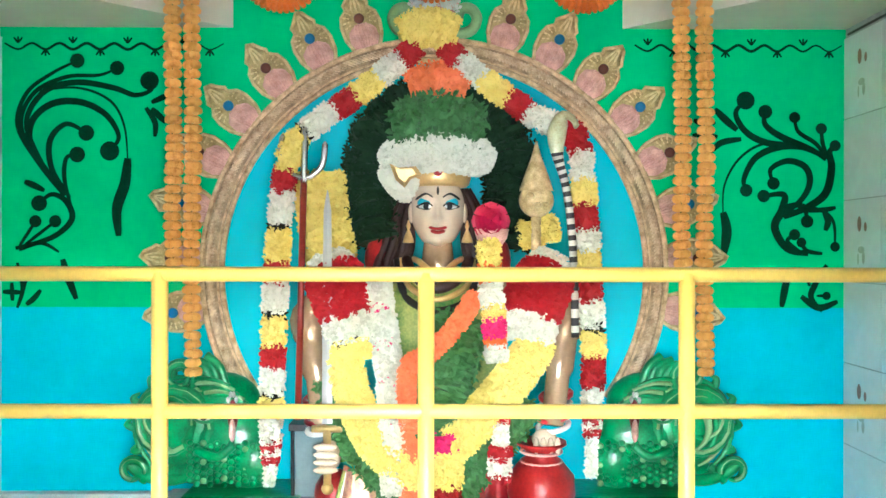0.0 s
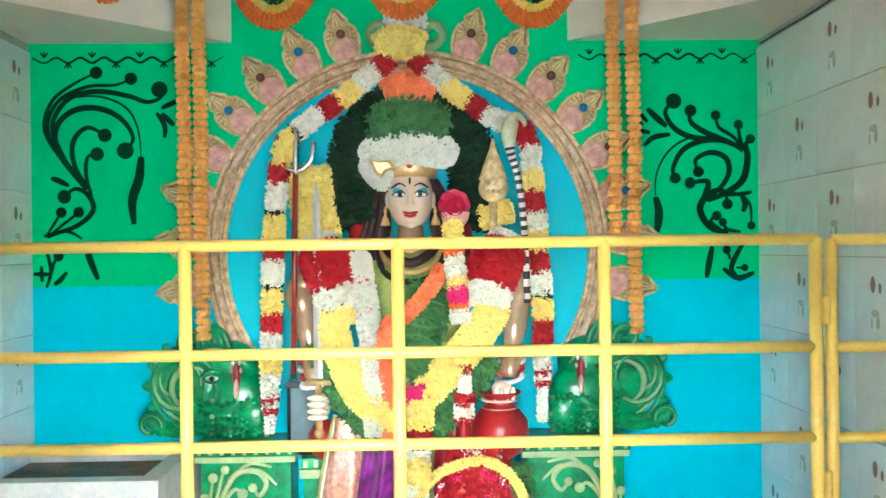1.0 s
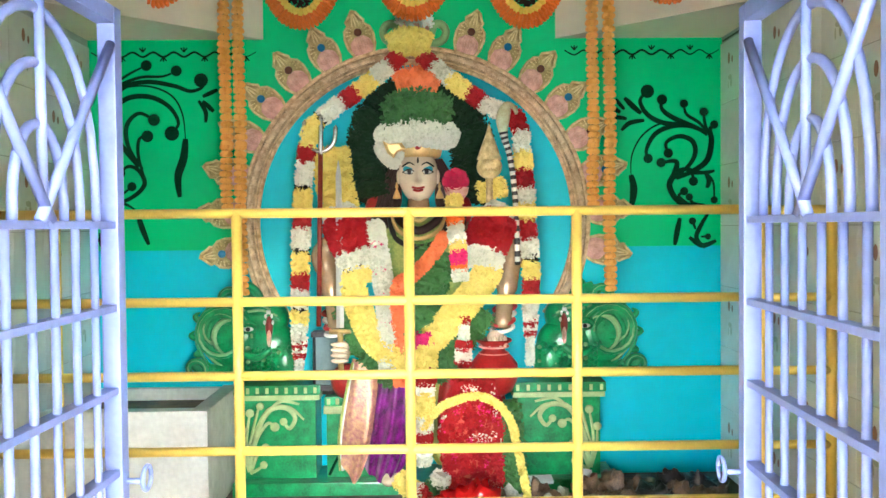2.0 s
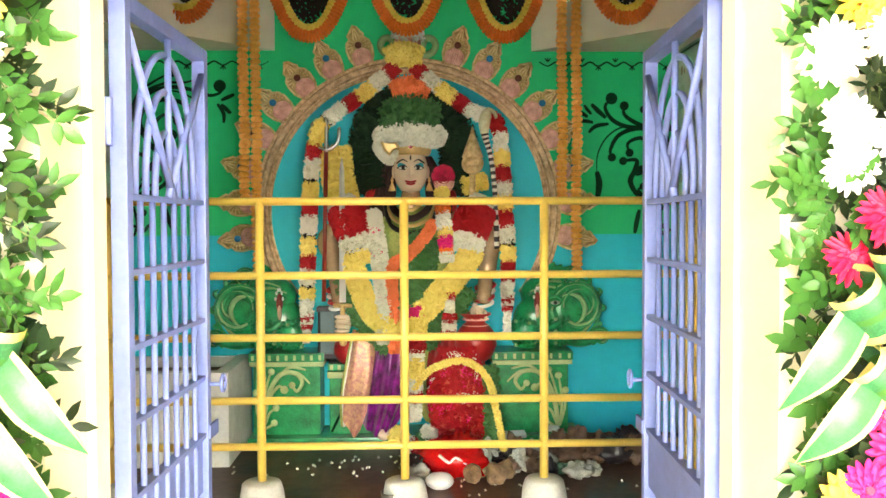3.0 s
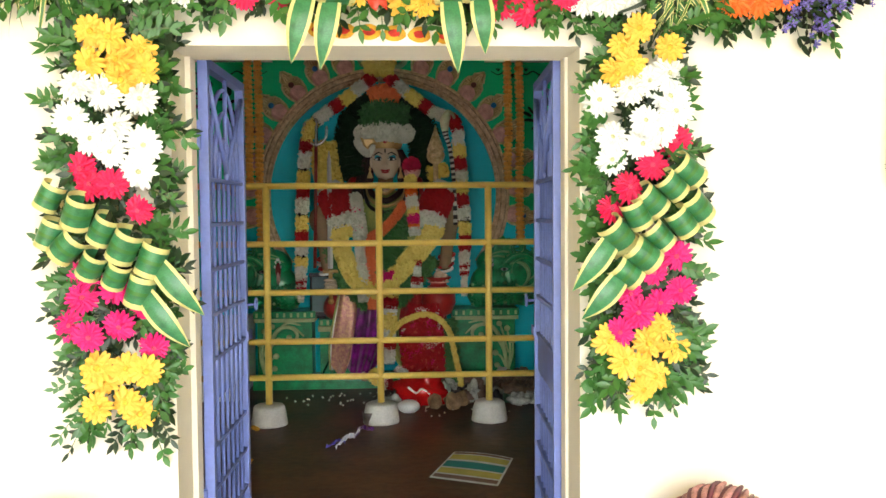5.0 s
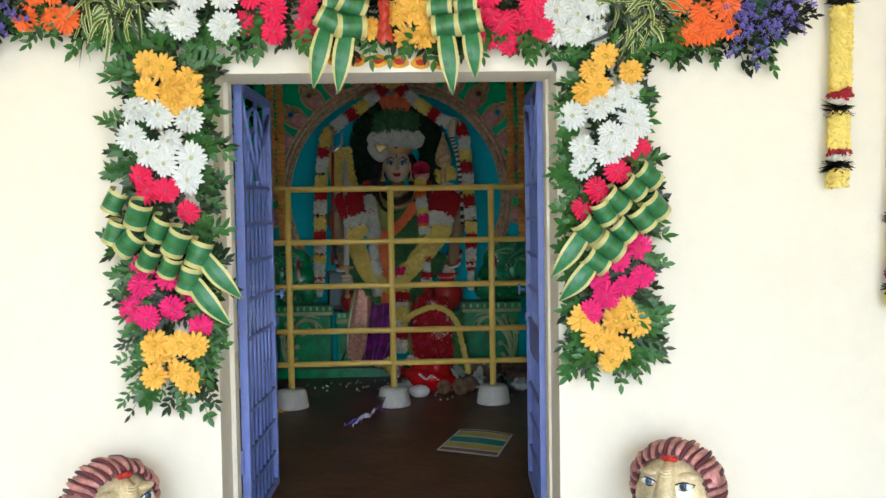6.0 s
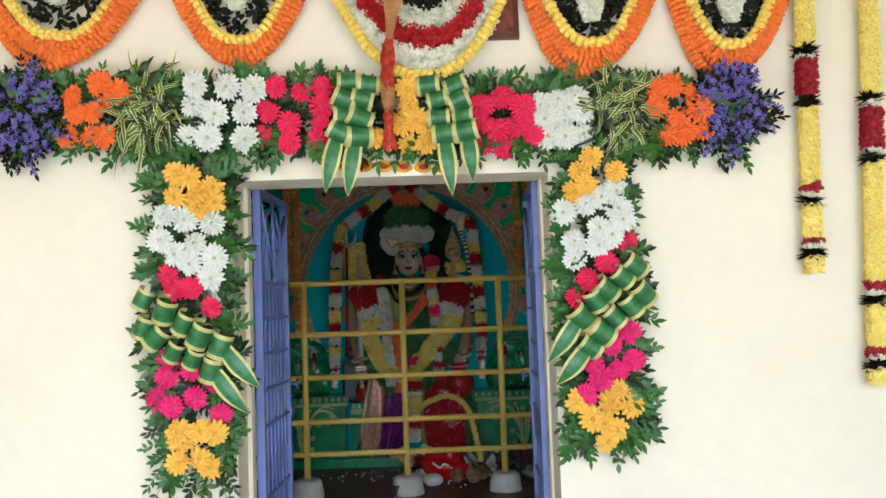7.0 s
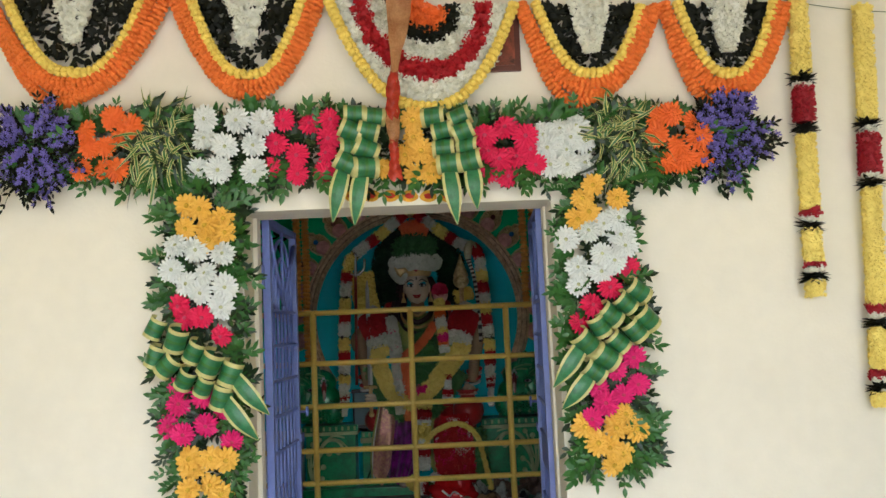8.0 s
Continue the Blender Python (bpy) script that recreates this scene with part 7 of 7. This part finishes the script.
for k, (x, y, rx, rz, m) in enumerate(spots):
    lump("offering_bag", BAG_LABEL[m] + " of offerings on the floor", "bag", (x, y, 0), rx, rx * 0.8, rz, BAGS[m], "offering bags", 20 + k, 0.75)
for k, (x, y, z, w, d, ang) in enumerate(((0.62, 3.78, 0.14, 0.14, 0.06, 10), (0.88, 3.80, 0.17, 0.07, 0.05, -35))):
    bm = bmesh.new()
    box(bm, -w / 2, w / 2, -d / 2, d / 2, 0, 0.02, 0.003)
    ob = part("small_box", bm, material("box_white", (0.66, 0.70, 0.72), 0.5, vary=0.12))
    ob.matrix_basis = Matrix.Translation((x, y, z + 0.0)) @ Euler((radians(25), 0, radians(ang))).to_matrix().to_4x4()
    tagged(ob, "small white carton lying on the bags", "box", "cartons")
# a small tumbler by the foot of the railing
cup = thing("steel_tumbler", "small dull steel tumbler lying near the railing foot", "tumbler", at=(-0.17, 2.80, 0))
bm = bmesh.new()
lathe(bm, [(0.05, 0.0), (0.056, 0.05), (0.062, 0.085), (0.058, 0.085), (0.046, 0.006)], (0, 0, 0), 20)
part("body", bm, material("dull_steel", (0.25, 0.22, 0.20), 0.4, metal=0.7, vary=0.3), cup, smooth=True)
# petals scattered over the floor
s = Soup()
spots = [Vector((gfl.gauss(-0.2, 0.55), gfl.uniform(3.35, 3.8), 0.006)) for k in range(70)] + [Vector((gfl.gauss(0.3, 0.4), gfl.uniform(2.95, 3.3), 0.006)) for k in range(25)]
petals_soup(s, [Vector((p.x, p.y, 0.008)) for p in spots if -2 < p.x < 1.6], 0.007, gfl)
tagged(part_of("scattered_petals", s.mesh("scattered_petals", [P_JASMINE]), None), "pale petals and rice scattered on the dark floor", "petals", kind="stuff")

settle(before_floor, 1.0, (0.07, 0.22, 0.0))


# ---- lion statues outside, each one moulded piece ----
MANE = material("mane_brown", (0.56, 0.26, 0.24), 0.6, vary=0.35, scale=14, bump=0.6, bump_scale=40)
MANE_D = material("mane_dark", (0.13, 0.03, 0.045), 0.6, vary=0.3)
LIONGOLD = material("lion_gold", (0.80, 0.68, 0.42), 0.28, metal=0.25, vary=0.25, scale=9, bump=0.2)
LIONBLUE = material("eye_blue", (0.07, 0.12, 0.22), 0.15)


def lion(x, y, top, turn, label):
    bm = bmesh.new()
    r = 0.165
    c = Vector((0, 0, top - r - 0.01))
    ball(bm, c, r * 0.93, r * 0.95, r, mat=0, u=24, v=16)
    # face mask
    ball(bm, c + Vector((0, -0.06, -0.03)), 0.150, 0.13, 0.165, mat=2, u=22, v=14)
    e = c + Vector((0, 0, 0.058))
    tube(bm, [e + Vector((0, -0.120, 0.055)), e + Vector((0, -0.140, 0.02)), e + Vector((0, -0.165, -0.05)), e + Vector((0, -0.180, -0.10))], [0.020, 0.034, 0.046, 0.058], 16, mat=2)
    ball(bm, e + Vector((0, -0.19, -0.145)), 0.075, 0.06, 0.05, mat=2)
    for s_ in (-1, 1):
        ball(bm, e + Vector((s_ * 0.068, -0.156, -0.012)), 0.030, 0.018, 0.0155, mat=3, u=14, v=8)
        ball(bm, e + Vector((s_ * 0.066, -0.169, -0.012)), 0.0145, 0.008, 0.0145, mat=4, u=10, v=8)
        ball(bm, e + Vector((s_ * 0.066, -0.176, -0.012)), 0.006, 0.004, 0.006, mat=5, u=8, v=6)
        tube(bm, smooth_line([e + Vector((s_ * 0.030, -0.166, -0.014)), e + Vector((s_ * 0.066, -0.173, 0.004)), e + Vector((s_ * 0.102, -0.142, -0.010))], 5), 0.003, 6, mat=5)
        tube(bm, smooth_line([e + Vector((s_ * 0.032, -0.166, -0.018)), e + Vector((s_ * 0.068, -0.170, -0.028)), e + Vector((s_ * 0.100, -0.144, -0.014))], 5), 0.002, 6, mat=5)
        ball(bm, e + Vector((s_ * 0.068, -0.128, 0.016)), 0.046, 0.030, 0.016, mat=2, u=14, v=8)
        ball(bm, e + Vector((s_ * 0.145, -0.060, -0.005)), 0.032, 0.030, 0.040, mat=0, u=12, v=8)
    for k in range(3):
        tube(bm, smooth_line([e + Vector((-0.022, -0.176, 0.025 + 0.011 * k)), e + Vector((0, -0.183, 0.02 + 0.011 * k)), e + Vector((0.022, -0.176, 0.025 + 0.011 * k))], 4), 0.003, 6, mat=2)
    for k in range(3):
        ball(bm, e + Vector((0.016 * (k - 1), -0.130 + 0.006 * abs(k - 1), 0.072 + 0.004 * (k % 2))), 0.016, 0.008, 0.011, mat=6, u=10, v=6)
    # ridged mane
    for k in range(42):
        a = radians(-40 + 260 * k / 41)
        pts = [c + Vector((q * r * math.cos(a), dy, q * r * math.sin(a))) for q, dy in ((0.84 + 0.03 * math.sin(2.3 * k), -0.110), (0.95, -0.085), (1.03, -0.02), (0.97, 0.06))]
        bend = smooth_line([p + Vector((0.010 * math.cos(a) * (j == 2), 0.006 * math.sin(3.1 * k + j), 0.006 * math.sin(1.7 * k + j))) for j, p in enumerate(pts)], 3)
        tube(bm, bend, [q * (1.0 if k % 2 else 0.82) for q in (0.006, 0.009, 0.0105, 0.0115, 0.012, 0.012, 0.0115, 0.0105, 0.009, 0.006)], 7, mat=0 if k % 2 else 1)
    # chest, forelegs and base
    lathe(bm, [(0.19, -0.12), (0.20, -0.05), (0.17, 0.06), (0.14, top - 2 * r - 0.02), (0.13, top - 1.7 * r)], (0, 0.02, 0), 22, mat=2)
    for s_ in (-1, 1):
        tube(bm, [(s_ * 0.09, -0.13, -0.118), (s_ * 0.09, -0.12, 0.14)], [0.05, 0.045], 10, mat=2)
    bmesh.ops.recalc_face_normals(bm, faces=bm.faces)
    ob = part("lion_statue", bm, [MANE, MANE_D, LIONGOLD, WHITE, LIONBLUE, BLACK, VERMILION], smooth=True)
    ob.matrix_basis = Matrix.Translation((x, y, 0)) @ Euler((0, 0, radians(turn))).to_matrix().to_4x4()
    tagged(ob, label, "statue", "door lions")


lion(-1.045, -0.24, 0.56, 48, "gold-faced lion statue with a ridged brown mane turned aside")
lion(1.155, -0.24, 0.575, -34, "gold-faced lion statue with a ridged brown mane by the door")
